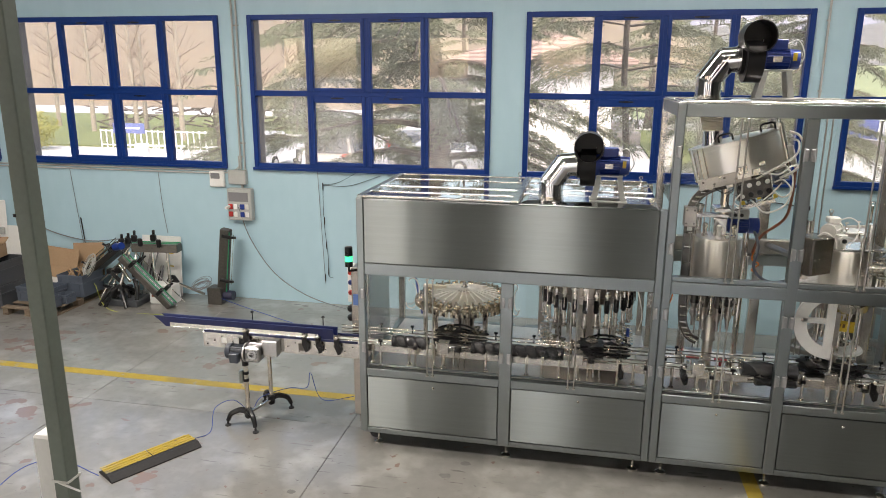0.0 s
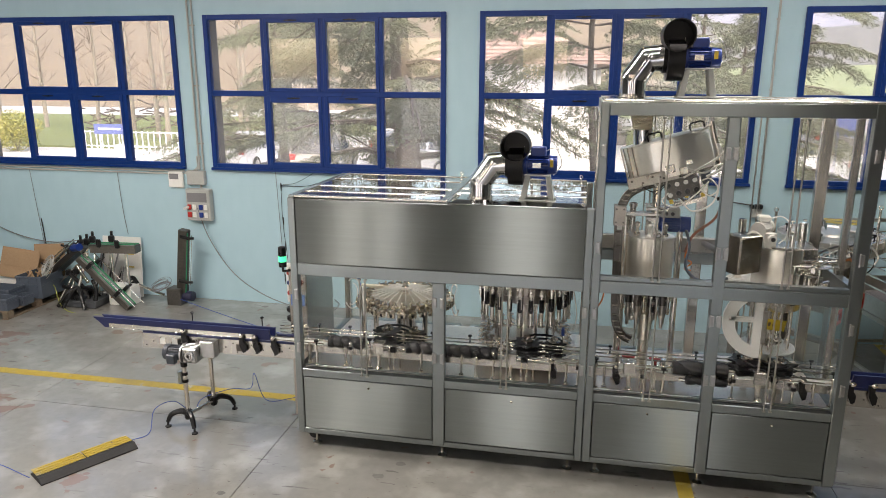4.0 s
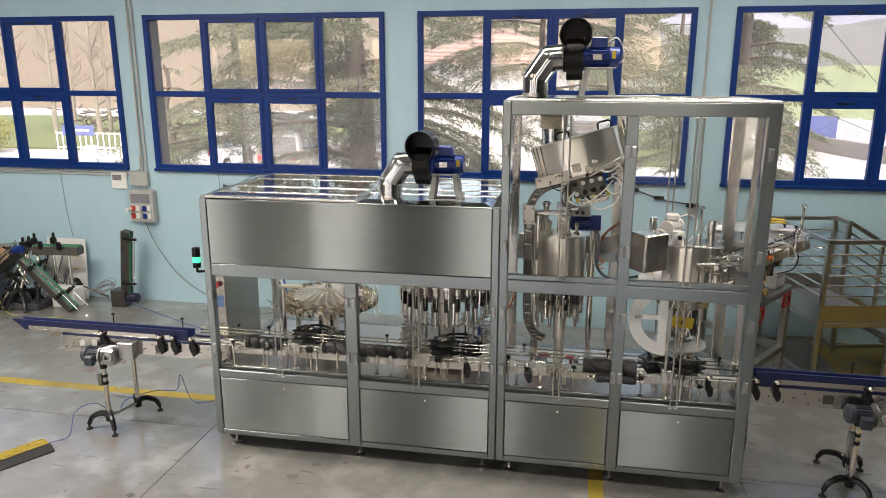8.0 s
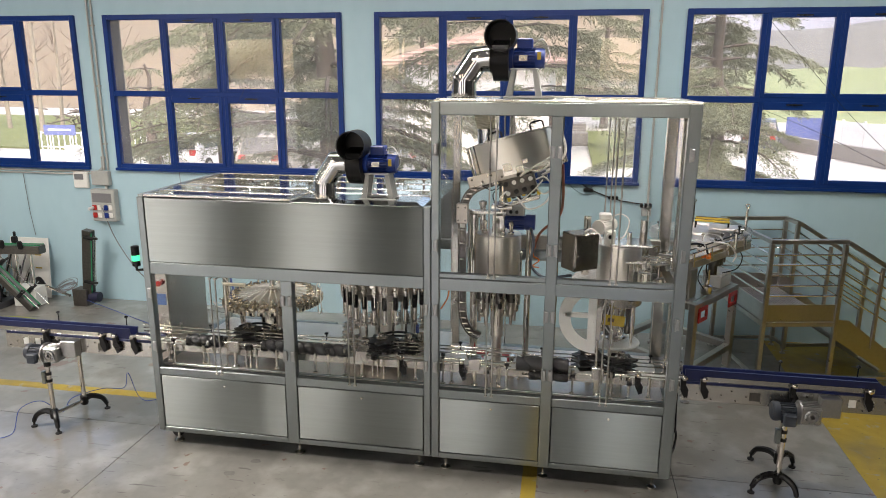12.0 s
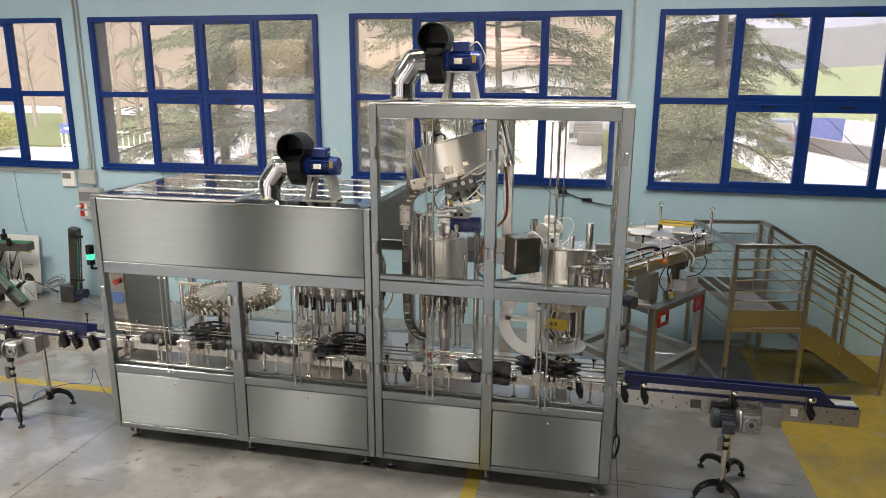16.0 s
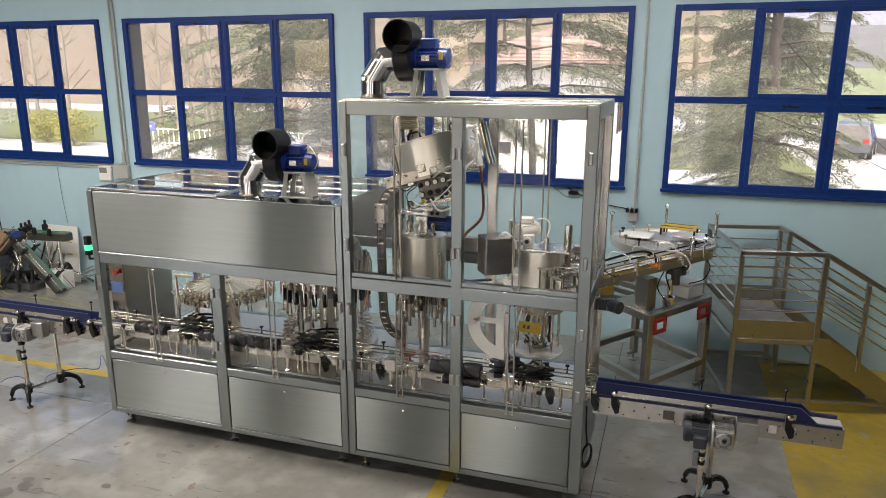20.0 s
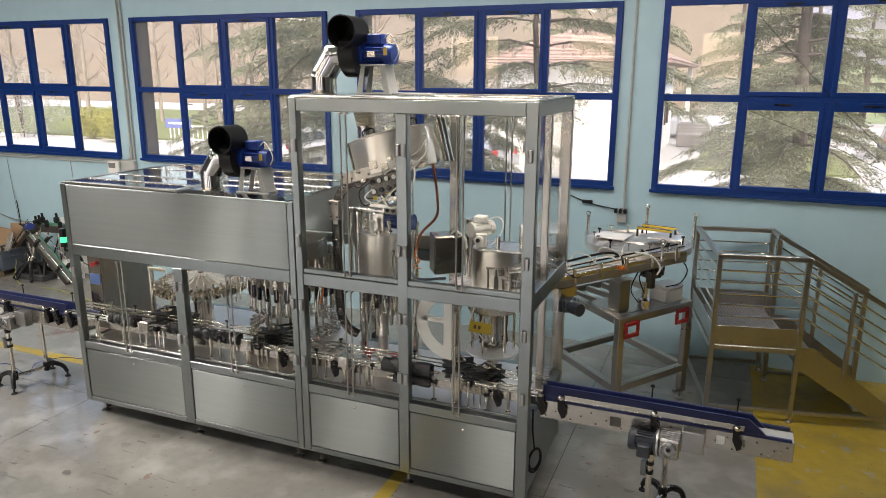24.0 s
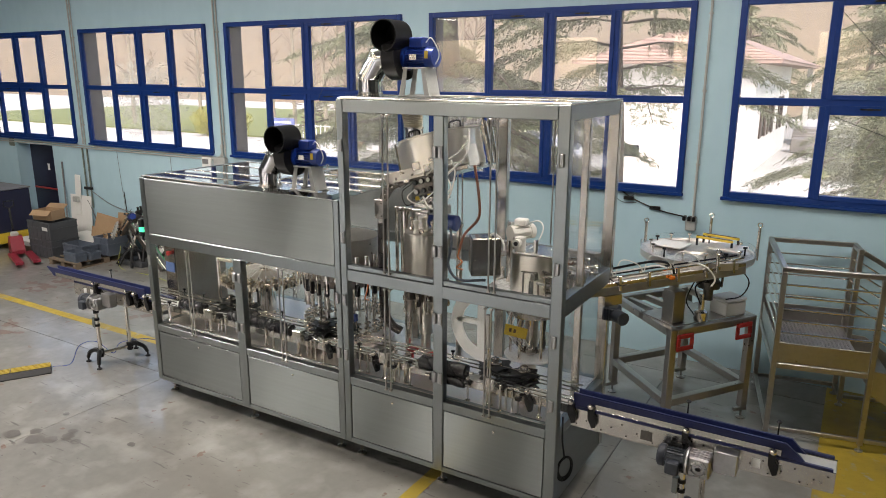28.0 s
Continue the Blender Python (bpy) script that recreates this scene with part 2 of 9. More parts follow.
M_BLACK = mat("black_plastic", (0.006, 0.006, 0.007), (0.011, 0.011, 0.011), rough=0.3, spec=0.35)
M_BLACKP = mat("black_fan_paint", (0.005, 0.005, 0.006), (0.008, 0.008, 0.008), rough=0.35, spec=0.3)
M_RUBBER = mat("black_rubber", (0.015, 0.015, 0.015), rough=0.7)
M_MOTOR = mat("blue_motor_paint", (0.008, 0.035, 0.22), (0.006, 0.026, 0.17), rough=0.32)
M_GUIDE = mat("dark_blue_guide_plastic", (0.009, 0.016, 0.085), (0.007, 0.012, 0.065), rough=0.4)
M_YELLOW = mat("yellow_paint", (0.6, 0.43, 0.03), (0.5, 0.36, 0.03), rough=0.45)


def worn_yellow():
    """Yellow floor paint rubbed through to the concrete, with grey tyre dirt."""
    m = mat("worn_yellow_floor_paint", (0.43, 0.31, 0.03), (0.33, 0.24, 0.03), rough=0.4, rvar=0.12, scale=1.4, bump=0.06, bscale=40)
    n, l = m.node_tree.nodes, m.node_tree.links
    b = n["Principled BSDF"]
    src = b.inputs["Base Color"].links[0].from_socket
    geo = n.new("ShaderNodeNewGeometry")
    for scale, lo, hi, colour in ((7.0, 0.6, 0.68, (0.3, 0.29, 0.26)), (1.3, 0.5, 0.75, (0.2, 0.16, 0.06)), (24.0, 0.66, 0.72, (0.12, 0.1, 0.06))):
        no, mr, mx = n.new("ShaderNodeTexNoise"), n.new("ShaderNodeMapRange"), n.new("ShaderNodeMix")
        no.inputs["Scale"].default_value, no.inputs["Detail"].default_value = scale, 7
        mr.inputs[1].default_value, mr.inputs[2].default_value = lo, hi
        mx.data_type = "RGBA"
        mx.inputs[7].default_value = (*colour, 1)
        l.new(geo.outputs["Position"], no.inputs["Vector"])
        l.new(no.outputs[0], mr.inputs[0])
        l.new(mr.outputs[0], mx.inputs[0])
        l.new(src, mx.inputs[6])
        src = mx.outputs[2]
    l.new(src, b.inputs["Base Color"])
    return m


M_LINE = worn_yellow()
M_RED = mat("red_plastic", (0.45, 0.025, 0.02), rough=0.4)
M_WHITE = mat("white_plastic", (0.78, 0.78, 0.75), (0.7, 0.7, 0.67), rough=0.4)
M_GUARDW = mat("glossy_white_guard_plastic", (0.92, 0.93, 0.92), (0.88, 0.89, 0.88), rough=0.25)
M_GREYBOX = mat("grey_crate_plastic", (0.085, 0.105, 0.135), (0.065, 0.08, 0.105), rough=0.45)
M_DKBOX = mat("dark_grey_bin_plastic", (0.06, 0.065, 0.072), (0.05, 0.054, 0.06), rough=0.45)
M_LTGREY = mat("light_grey_box", (0.42, 0.43, 0.41), (0.36, 0.37, 0.35), rough=0.45)
M_PALEBOX = mat("pale_grey_box", (0.62, 0.63, 0.61), (0.56, 0.57, 0.55), rough=0.4)
M_CARD = mat("cardboard", (0.36, 0.24, 0.14), (0.3, 0.2, 0.115), rough=0.8, bump=0.1)
M_WOOD = mat("pallet_wood", (0.2, 0.15, 0.1), (0.13, 0.1, 0.07), rough=0.8, stretch=(1, 8, 8), bump=0.2)
M_GREEN = mat("green_belt", (0.02, 0.3, 0.12), (0.015, 0.24, 0.1), rough=0.45)
M_CABLE = mat("grey_cable", (0.2, 0.2, 0.21), rough=0.5)
M_BCABLE = mat("blue_cable", (0.05, 0.09, 0.35), rough=0.5)
M_YCABLE = mat("yellow_green_cable", (0.35, 0.38, 0.08), rough=0.5)
M_WTUBE = mat("white_tube", (0.8, 0.79, 0.74), rough=0.35)
M_POST = mat("green_grey_post_paint", (0.17, 0.2, 0.17), (0.14, 0.165, 0.14), rough=0.5, bump=0.05)
M_HOSE = mat("cream_flexible_hose", (0.76, 0.71, 0.57), (0.64, 0.59, 0.47), rough=0.5)
M_TRUCK = mat("dark_red_truck_paint", (0.22, 0.015, 0.03), rough=0.4)
M_TRAY = mat("mirror_tray_steel", (0.62, 0.63, 0.63), (0.54, 0.55, 0.55), rough=0.14, rvar=0.05, metal=1, scale=3)
M_TREAD = mat("grey_tread_plate", (0.36, 0.35, 0.36), (0.24, 0.235, 0.245), rough=0.45, metal=0.5, scale=3)
M_ALU = mat("cast_aluminium", (0.5, 0.5, 0.5), (0.4, 0.4, 0.4), rough=0.35, metal=1, bump=0.05)
M_PLATE = mat("side_plate_steel", (0.68, 0.655, 0.61), (0.56, 0.54, 0.5), rough=0.26, rvar=0.02, metal=1, scale=3)
M_RAIL = mat("satin_rail_steel", (0.47, 0.45, 0.415), (0.4, 0.38, 0.35), rough=0.32, metal=1, scale=4)
M_TRACK = mat("brushed_track_steel", (0.5, 0.48, 0.44), (0.42, 0.4, 0.37), rough=0.5, metal=1, scale=4)
M_SCREW = mat("dark_screw_plastic", (0.022, 0.023, 0.025), (0.03, 0.03, 0.032), rough=0.26, rvar=0.03)
M_CONE = mat("satin_cone_steel", (0.8, 0.75, 0.66), (0.7, 0.65, 0.57), rough=0.36, rvar=0.04, metal=1, scale=4)
M_CABINET = mat("brown_reflecting_steel", (0.5, 0.455, 0.41), (0.4, 0.365, 0.33), rough=0.3, rvar=0.04, metal=1, scale=2.5)
M_SHADE = mat("brown_print", (0.12, 0.07, 0.02), rough=0.5)
M_OIL = mat("dried_oil", (0.14, 0.132, 0.122), (0.1, 0.095, 0.088), rough=0.35, scale=4)
M_COPPER = mat("red_brown_hose", (0.3, 0.1, 0.05), rough=0.4)
M_ORANGE = mat("orange_tube", (0.8, 0.2, 0.02), rough=0.4)
M_LAMPB = glow("green_signal_lens", (0.05, 0.9, 0.4), 0.9)
M_SCREEN = glow("touch_screen", (0.05, 0.09, 0.2), 0.5)
M_TUBE = glow("fluorescent_tube", (1.0, 0.97, 0.92), 8.0)

# ---- geometry helpers ----


def bx(bm, x0, x1, y0, y1, z0, z1, c=0.0, m=None):
    """A box, its edges chamfered by c."""
    if c <= 0:
        v = [(x, y, z) for x in (x0, x1) for y in (y0, y1) for z in (z0, z1)]
        f = [(0, 1, 3, 2), (4, 6, 7, 5), (0, 4, 5, 1), (2, 3, 7, 6), (0, 2, 6, 4), (1, 5, 7, 3)]
        vs = [bm.verts.new(m @ Vector(p) if m else p) for p in v]
        for q in f:
            bm.faces.new([vs[i] for i in q])
        return
    c = min(c, abs(x1 - x0) / 2.1, abs(y1 - y0) / 2.1, abs(z1 - z0) / 2.1)
    ex, lo = [(x0, x1), (y0, y1), (z0, z1)], {}
    for sx in (0, 1):
        for sy in (0, 1):
            for sz in (0, 1):
                s = (sx, sy, sz)
                for a in range(3):
                    p = [ex[k][s[k]] + (0 if k == a else (c if s[k] == 0 else -c)) for k in range(3)]
                    lo[s, a] = bm.verts.new(m @ Vector(p) if m else p)
    for a in range(3):
        b, d = (a + 1) % 3, (a + 2) % 3
        for s in (0, 1):
            def key(i, j):
                k = [0, 0, 0]
                k[a], k[b], k[d] = s, i, j
                return tuple(k)
            q = [lo[key(0, 0), a], lo[key(1, 0), a], lo[key(1, 1), a], lo[key(0, 1), a]]
            bm.faces.new(q if s else q[::-1])
        for i in (0, 1):
            for j in (0, 1):
                k0, k1 = [0, 0, 0], [0, 0, 0]
                k0[a], k1[a] = 0, 1
                k0[b] = k1[b] = i
                k0[d] = k1[d] = j
                q = [lo[tuple(k0), b], lo[tuple(k1), b], lo[tuple(k1), d], lo[tuple(k0), d]]
                bm.faces.new(q if i == j else q[::-1])
    for s in [(i, j, k) for i in (0, 1) for j in (0, 1) for k in (0, 1)]:
        q = [lo[s, 0], lo[s, 1], lo[s, 2]]
        bm.faces.new(q if sum(s) % 2 else q[::-1])


def frames_along(pts, closed=False):
    pts = [Vector(p) for p in pts]
    k = len(pts)
    tang = []
    for i in range(k):
        a, b = (pts[i - 1], pts[(i + 1) % k]) if closed else (pts[max(0, i - 1)], pts[min(k - 1, i + 1)])
        tang.append((b - a).normalized())
    up = Vector((0, 0, 1)) if abs(tang[0].z) < 0.9 else Vector((1, 0, 0))
    u = tang[0].cross(up).normalized()
    out = []
    for p, t in zip(pts, tang):
        u = (u - t * u.dot(t)).normalized()
        out.append((p, u, t.cross(u)))
    return out


def tube(bm, pts, r, n=8, closed=False, caps=True, radii=None):
    rows = []
    for i, (p, u, w) in enumerate(frames_along(pts, closed)):
        q = radii[i] if radii else r
        rows.append([bm.verts.new(p + (u * math.cos(a) + w * math.sin(a)) * q) for a in (2 * math.pi * j / n for j in range(n))])
    k = len(rows)
    for i in range(k if closed else k - 1):
        a, b = rows[i], rows[(i + 1) % k]
        for j in range(n):
            bm.faces.new((a[j], a[(j + 1) % n], b[(j + 1) % n], b[j]))
    if caps and not closed:
        bm.faces.new(rows[0][::-1])
        bm.faces.new(rows[-1])


def rod(bm, p, q, r, n=12, r2=None):
    tube(bm, [p, q], r, n, radii=[r, r if r2 is None else r2])


def lathe(bm, prof, m=None, n=32, cx=0, cy=0, cz=0):
    """Turn the profile of (radius, height) about the z axis through (cx, cy, cz); m moves it on."""
    rows = []
    for r, z in prof:
        row = []
        for j in range(n):
            a = 2 * math.pi * j / n
            p = Vector((cx + r * math.cos(a), cy + r * math.sin(a), cz + z))
            row.append(bm.verts.new(m @ p if m else p))
        rows.append(row)
    for a, b in zip(rows, rows[1:]):
        for j in range(n):
            bm.faces.new((a[j], a[(j + 1) % n], b[(j + 1) % n], b[j]))
    bm.faces.new(rows[0][::-1])
    bm.faces.new(rows[-1])


def arc(c, r, a0, a1, k, u=(1, 0, 0), w=(0, 0, 1)):
    c, u, w = Vector(c), Vector(u), Vector(w)
    return [c + u * (r * math.cos(a)) + w * (r * math.sin(a)) for a in (radians(a0 + (a1 - a0) * i / k) for i in range(k + 1))]


def sag(p, q, drop, k=12):
    p, q = Vector(p), Vector(q)
    return [p.lerp(q, i / k) - Vector((0, 0, drop * 4 * (i / k) * (1 - i / k))) for i in range(k + 1)]


def spline(pts, k=6):
    """A smooth line through the points."""
    p = [Vector(v) for v in pts]
    p = [2 * p[0] - p[1]] + p + [2 * p[-1] - p[-2]]
    out = []
    for i in range(1, len(p) - 2):
        a, b, c, d = p[i - 1:i + 3]
        for j in range(k):
            t = j / k
            out.append(0.5 * ((2 * b) + (c - a) * t + (2 * a - 5 * b + 4 * c - d) * t * t + (3 * b - a - 3 * c + d) * t ** 3))
    return out + [p[-2]]


def mesh_of(name, bm, material, smooth=True):
    me = bpy.data.meshes.new(name)
    bm.normal_update()
    bm.to_mesh(me)
    bm.free()
    me.materials.append(material)
    if smooth:
        me.polygons.foreach_set("use_smooth", [True] * len(me.polygons))
        me.set_sharp_from_angle(angle=radians(38))
    return me


def thing(name, label, category, loc=(0, 0, 0), group="", kind=""):
    ob = new(name)
    ob.location = loc
    ob.empty_display_size = 0.1
    return tagged(ob, label, category, group, kind)


def under(ob, parent):
    """Hang ob, built in world metres, under parent."""
    ob.parent = parent
    ob.matrix_parent_inverse = parent.matrix_basis.inverted()
    return ob


def part(name, bm, material, parent, label="", smooth=True):
    ob = new(name, mesh_of(name, bm, material, smooth))
    if parent:
        under(ob, parent)
    return tagged(ob, label)


def lone(name, bm, material, label, category, group="", kind="", smooth=True):
    return tagged(new(name, mesh_of(name, bm, material, smooth)), label, category, group, kind)


def B():
    return bmesh.new()


def boxpart(name, material, parent, x0, x1, y0, y1, z0, z1, c=0.004, label="", m=None):
    bm = B()
    bx(bm, x0, x1, y0, y1, z0, z1, c, m)
    return part(name, bm, material, parent, label)


def rodpart(name, material, parent, p, q, r, n=10, label="", r2=None):
    bm = B()
    rod(bm, p, q, r, n, r2)
    return part(name, bm, material, parent, label)


def share(name, mesh, parent, m, label=""):
    """One more piece on a mesh that alike pieces share, at m in world metres."""
    ob = new(name, mesh)
    under(ob, parent)
    ob.matrix_basis = m
    return tagged(ob, label)

# ---- the hall ----
WY, WT = 10.44, 0.36          # inner face and thickness of the window wall
WZ0, WZ1 = 2.22, 4.55         # sill and head of the windows
WIN_X = [-5.18 + 4.27 * k for k in range(-2, 3)]
WIN_W = 3.78
HX0, HX1, HY0, HZ = -16.0, 12.0, -9.0, 6.2
DOOR_X0, DOOR_X1, DOOR_Z = -12.42, -10.95, 2.08

bm = B()
xs = [HX0]
for x in WIN_X:
    xs += [x, x + WIN_W]
xs.append(HX1)
for i in range(0, len(xs), 2):
    bx(bm, xs[i], xs[i + 1], WY, WY + WT, WZ0, WZ1)
bx(bm, HX0, HX1, WY, WY + WT, WZ1, HZ + 0.3)
bx(bm, HX0, DOOR_X0, WY, WY + WT, -0.1, WZ0)
bx(bm, DOOR_X1, HX1, WY, WY + WT, -0.1, WZ0)
bx(bm, DOOR_X0, DOOR_X1, WY, WY + WT, DOOR_Z, WZ0)
lone("wall_north", bm, M_WALL, "pale blue painted wall with five blue windows", "wall", kind="structure", smooth=False)
SOUTH = [(-13.3, -9.9), (-7.2, -5.0), (-2.0, -0.2), (3.0, 4.6)]   # tall openings behind the walk, unseen, added for bright reflections in steel
# side and back walls are unseen; their dark colour deepens reflections in steel
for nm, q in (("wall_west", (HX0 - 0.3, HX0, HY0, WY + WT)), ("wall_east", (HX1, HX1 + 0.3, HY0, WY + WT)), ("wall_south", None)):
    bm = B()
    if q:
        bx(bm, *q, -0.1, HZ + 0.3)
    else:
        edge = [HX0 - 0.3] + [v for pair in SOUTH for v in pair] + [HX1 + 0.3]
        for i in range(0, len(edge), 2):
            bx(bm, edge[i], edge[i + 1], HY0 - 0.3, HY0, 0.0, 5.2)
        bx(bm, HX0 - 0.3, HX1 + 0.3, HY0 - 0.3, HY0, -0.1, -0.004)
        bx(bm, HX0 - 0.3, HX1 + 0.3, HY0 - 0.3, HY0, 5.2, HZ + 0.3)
    lone(nm, bm, M_BACK, "plain wall out of view, kept dark for reflections in steel", "wall", kind="structure", smooth=False)
bm = B()
bx(bm, HX0 - 0.3, HX1 + 0.3, HY0 - 0.3, WY + WT, HZ, HZ + 0.25)
for k in range(6):
    x = HX0 + 3 + k * 5
    bx(bm, x - 0.12, x + 0.12, HY0, WY, HZ - 0.18, HZ + 0.001)
lone("ceiling", bm, M_CEIL, "pale grey ceiling with shallow beams", "ceiling", kind="structure", smooth=False)

# added slab out of view, a bright reflector outside the south openings
bm = B()
bx(bm, HX0 - 6, HX1 + 6, -40, HY0 - 0.3, -0.12, -0.002)
lone("pavement", bm, M_APRON, "unseen pale slab added to bounce sunlight into the hall", "pavement", kind="structure", smooth=False)

# outer window reveals, grey render
bm = B()
for x in WIN_X:
    bx(bm, x - 0.002, x + 0.003, WY + 0.06, WY + WT + 0.01, WZ0, WZ1)
    bx(bm, x + WIN_W - 0.003, x + WIN_W + 0.002, WY + 0.06, WY + WT + 0.01, WZ0, WZ1)
lone("trim", bm, M_REVEAL, "grey rendered outer window reveals", "reveal", kind="structure", smooth=False)

# tubes and their housings
for lx, ly, watts in LAMP_ROWS:
    t = thing("ceiling_light", "white fluorescent ceiling light with a long housing, added out of view", "ceiling light", (lx, ly, LAMP_Z), "fluorescent lights under the ceiling")
    boxpart("housing", M_WHITE, t, lx - 1.55, lx + 1.55, ly - 0.1, ly + 0.1, LAMP_Z - 0.05, LAMP_Z, 0.01)
    for s in (-0.05, 0.05):
        rodpart("tube", M_TUBE, t, (lx - 1.5, ly + s, LAMP_Z - 0.068), (lx + 1.5, ly + s, LAMP_Z - 0.068), 0.014, 8)
    for s in (-1.3, 1.3):
        rodpart("hanger", M_FRAME, t, (lx + s, ly, LAMP_Z), (lx + s, ly, HZ + 0.002), 0.006, 6)

for lx, ly, watts in LONG_ROWS:
    t = thing("ceiling_light", "white fluorescent ceiling light with a long housing, added out of view", "ceiling light", (lx, ly, LAMP_Z), "fluorescent lights under the ceiling")
    boxpart("housing", M_WHITE, t, lx - 0.1, lx + 0.1, ly - 3.05, ly + 3.05, LAMP_Z - 0.05, LAMP_Z, 0.01)
    for s in (-0.05, 0.05):
        rodpart("tube", M_TUBE, t, (lx + s, ly - 3, LAMP_Z - 0.068), (lx + s, ly + 3, LAMP_Z - 0.068), 0.014, 8)
    for s in (-2.4, 2.4):
        rodpart("hanger", M_FRAME, t, (lx, ly + s, LAMP_Z), (lx, ly + s, HZ + 0.002), 0.006, 6)


def window(i, x0):
    w = thing(f"window_{i}", "blue metal window of eight panes with hinged middle sashes", "window", (x0, WY, WZ0), kind="structure")
    y0, y1 = WY - 0.05, WY + 0.045
    x1, f = x0 + WIN_W, 0.075
    zm0, zm1 = 3.345, 3.43
    cols = [x0 + 0.97, x0 + 1.895, x0 + 2.81]
    bars = [(x0, x0 + f, WZ0, WZ1), (x1 - f, x1, WZ0, WZ1), (x0 + f, x1 - f, WZ1 - f, WZ1), (x0 + f, x1 - f, WZ0, WZ0 + f)]
    for b in bars:
        boxpart("window_frame", M_BLUE, w, b[0], b[1], y0, y1, b[2], b[3], 0.006)
    boxpart("transom", M_BLUE, w, x0 + f, x1 - f, y0 + 0.004, y1 - 0.004, zm0, zm1, 0.006)
    for c in cols:
        for a, b in ((WZ0 + f, zm0), (zm1, WZ1 - f)):
            boxpart("mullion", M_BLUE, w, c - 0.035, c + 0.035, y0 + 0.004, y1 - 0.004, a, b, 0.006)
    boxpart("window_sill", M_BLUE, w, x0 - 0.02, x1 + 0.02, y0 - 0.025, y0 + 0.02, WZ0 - 0.03, WZ0 + 0.012, 0.006)
    edges = [x0 + f, *cols, x1 - f]
    for k in range(4):
        a = edges[k] + (0.035 if k else 0)
        b = edges[k + 1] - (0.035 if k < 3 else 0)
        for r, (za, zb) in enumerate(((WZ0 + f, zm0), (zm1, WZ1 - f))):
            g = 0.0
            if k in (1, 2):
                g = 0.042
                s = B()
                top = zb - (0.09 if r == 0 else 0.05)
                ya, yb = y0 - 0.012, y1 - 0.03
                bx(s, a - 0.012, a + g, ya, yb, za - 0.012, zb + 0.012, 0.005)
                bx(s, b - g, b + 0.012, ya, yb, za - 0.012, zb + 0.012, 0.005)
                bx(s, a + g, b - g, ya, yb, za - 0.012, za + g, 0.005)
                bx(s, a + g, b - g, ya, yb, top, zb + 0.012, 0.005)
                sash = part("sash", s, M_BLUE, w, "blue tilting sash")
                s = B()
                xm = (a + b) / 2
                bx(s, xm - 0.1, xm + 0.1, ya - 0.018, ya, zb - 0.03, zb - 0.012, 0.004)
                bx(s, xm - 0.025, xm + 0.025, ya - 0.03, ya - 0.012, zb - 0.034, zb - 0.008, 0.004)
                part("latch", s, M_BLACK, sash, "black tilt latch")
            p = boxpart("pane", M_PANE, w, a + g, b - g, y1 - 0.032, y1 - 0.026, za + g, (zb if not g else top), 0)
            p.visible_shadow = False


for i, x in enumerate(WIN_X):
    window(i + 1, x)

# recessed door in the window wall
d = thing("door_1", "navy blue metal fire door with a red push bar", "door", (DOOR_X0, WY + WT, 0), kind="structure")
boxpart("leaf", M_NAVY, d, DOOR_X0 + 0.03, DOOR_X1 - 0.03, WY + WT - 0.06, WY + WT, 0.01, DOOR_Z - 0.02)
boxpart("push_bar", M_RED, d, DOOR_X0 + 0.15, DOOR_X1 - 0.1, WY + WT - 0.14, WY + WT - 0.1, 1.0, 1.04, 0.01, "red push bar")
boxpart("notice", M_WHITE, d, DOOR_X1 - 0.42, DOOR_X1 - 0.2, WY + WT - 0.064, WY + WT - 0.06, 1.25, 1.5, 0, "white paper notice with unreadable lines")
for k in range(3):
    boxpart("text_bar", M_BLACK, d, DOOR_X1 - 0.39, DOOR_X1 - 0.23, WY + WT - 0.066, WY + WT - 0.064, 1.3 + 0.06 * k, 1.32 + 0.06 * k, 0)
boxpart("small_notice", M_WHITE, d, DOOR_X0 + 0.68, DOOR_X0 + 0.76, WY + WT - 0.064, WY + WT - 0.06, 1.45, 1.6, 0)
boxpart("exit_sign", M_POST, d, DOOR_X0 - 0.25, DOOR_X0 - 0.05, WY - 0.02, WY, 2.0, 2.2, 0.003, "small green exit sign above the doorway")

# conduits on the window wall
def pipes(name, runs, r, material, label, category="conduit"):
    t = thing(name, label, category, runs[0][0], "conduits on the window wall")
    for run in runs:
        bm = B()
        tube(bm, run, r, 8)
        part("pipe", bm, material, t)
    return t


for x in (-9.72, -5.43, 3.03, 7.4):
    runs = [[(x, WY - 0.03, 2.18), (x, WY - 0.03, HZ)], [(x + 0.07, WY - 0.025, 2.18), (x + 0.07, WY - 0.025, HZ)]]
    if x > 0:
        runs = [[(x, WY - 0.022, 1.9), (x, WY - 0.022, HZ)]]
    t = pipes("conduit", runs, 0.016, M_LTGREY, "grey plastic conduit pipes running up between windows")
    for z in (2.6, 3.5, 4.4):
        boxpart("clip", M_LTGREY, t, x - 0.025, x + (0.025 if x > 0 else 0.095), WY - 0.02, WY, z - 0.012, z + 0.012, 0.003)
t = pipes("conduit", [[(-14, WY - 0.022, 2.15), (-5.7, WY - 0.022, 2.15)], [(-14, WY - 0.022, 2.105), (-5.75, WY - 0.022, 2.105)]], 0.013, M_LTGREY, "pale conduit pipes running level below the windows")
t = pipes("conduit", [[(-9.78, WY - 0.03, 2.1), (-9.78, WY - 0.03, 0.95)], [(-9.62, WY - 0.03, 2.1), (-9.62, WY - 0.03, 0.8)]], 0.018, M_POST, "green grey conduit drops with a tap on the wall")
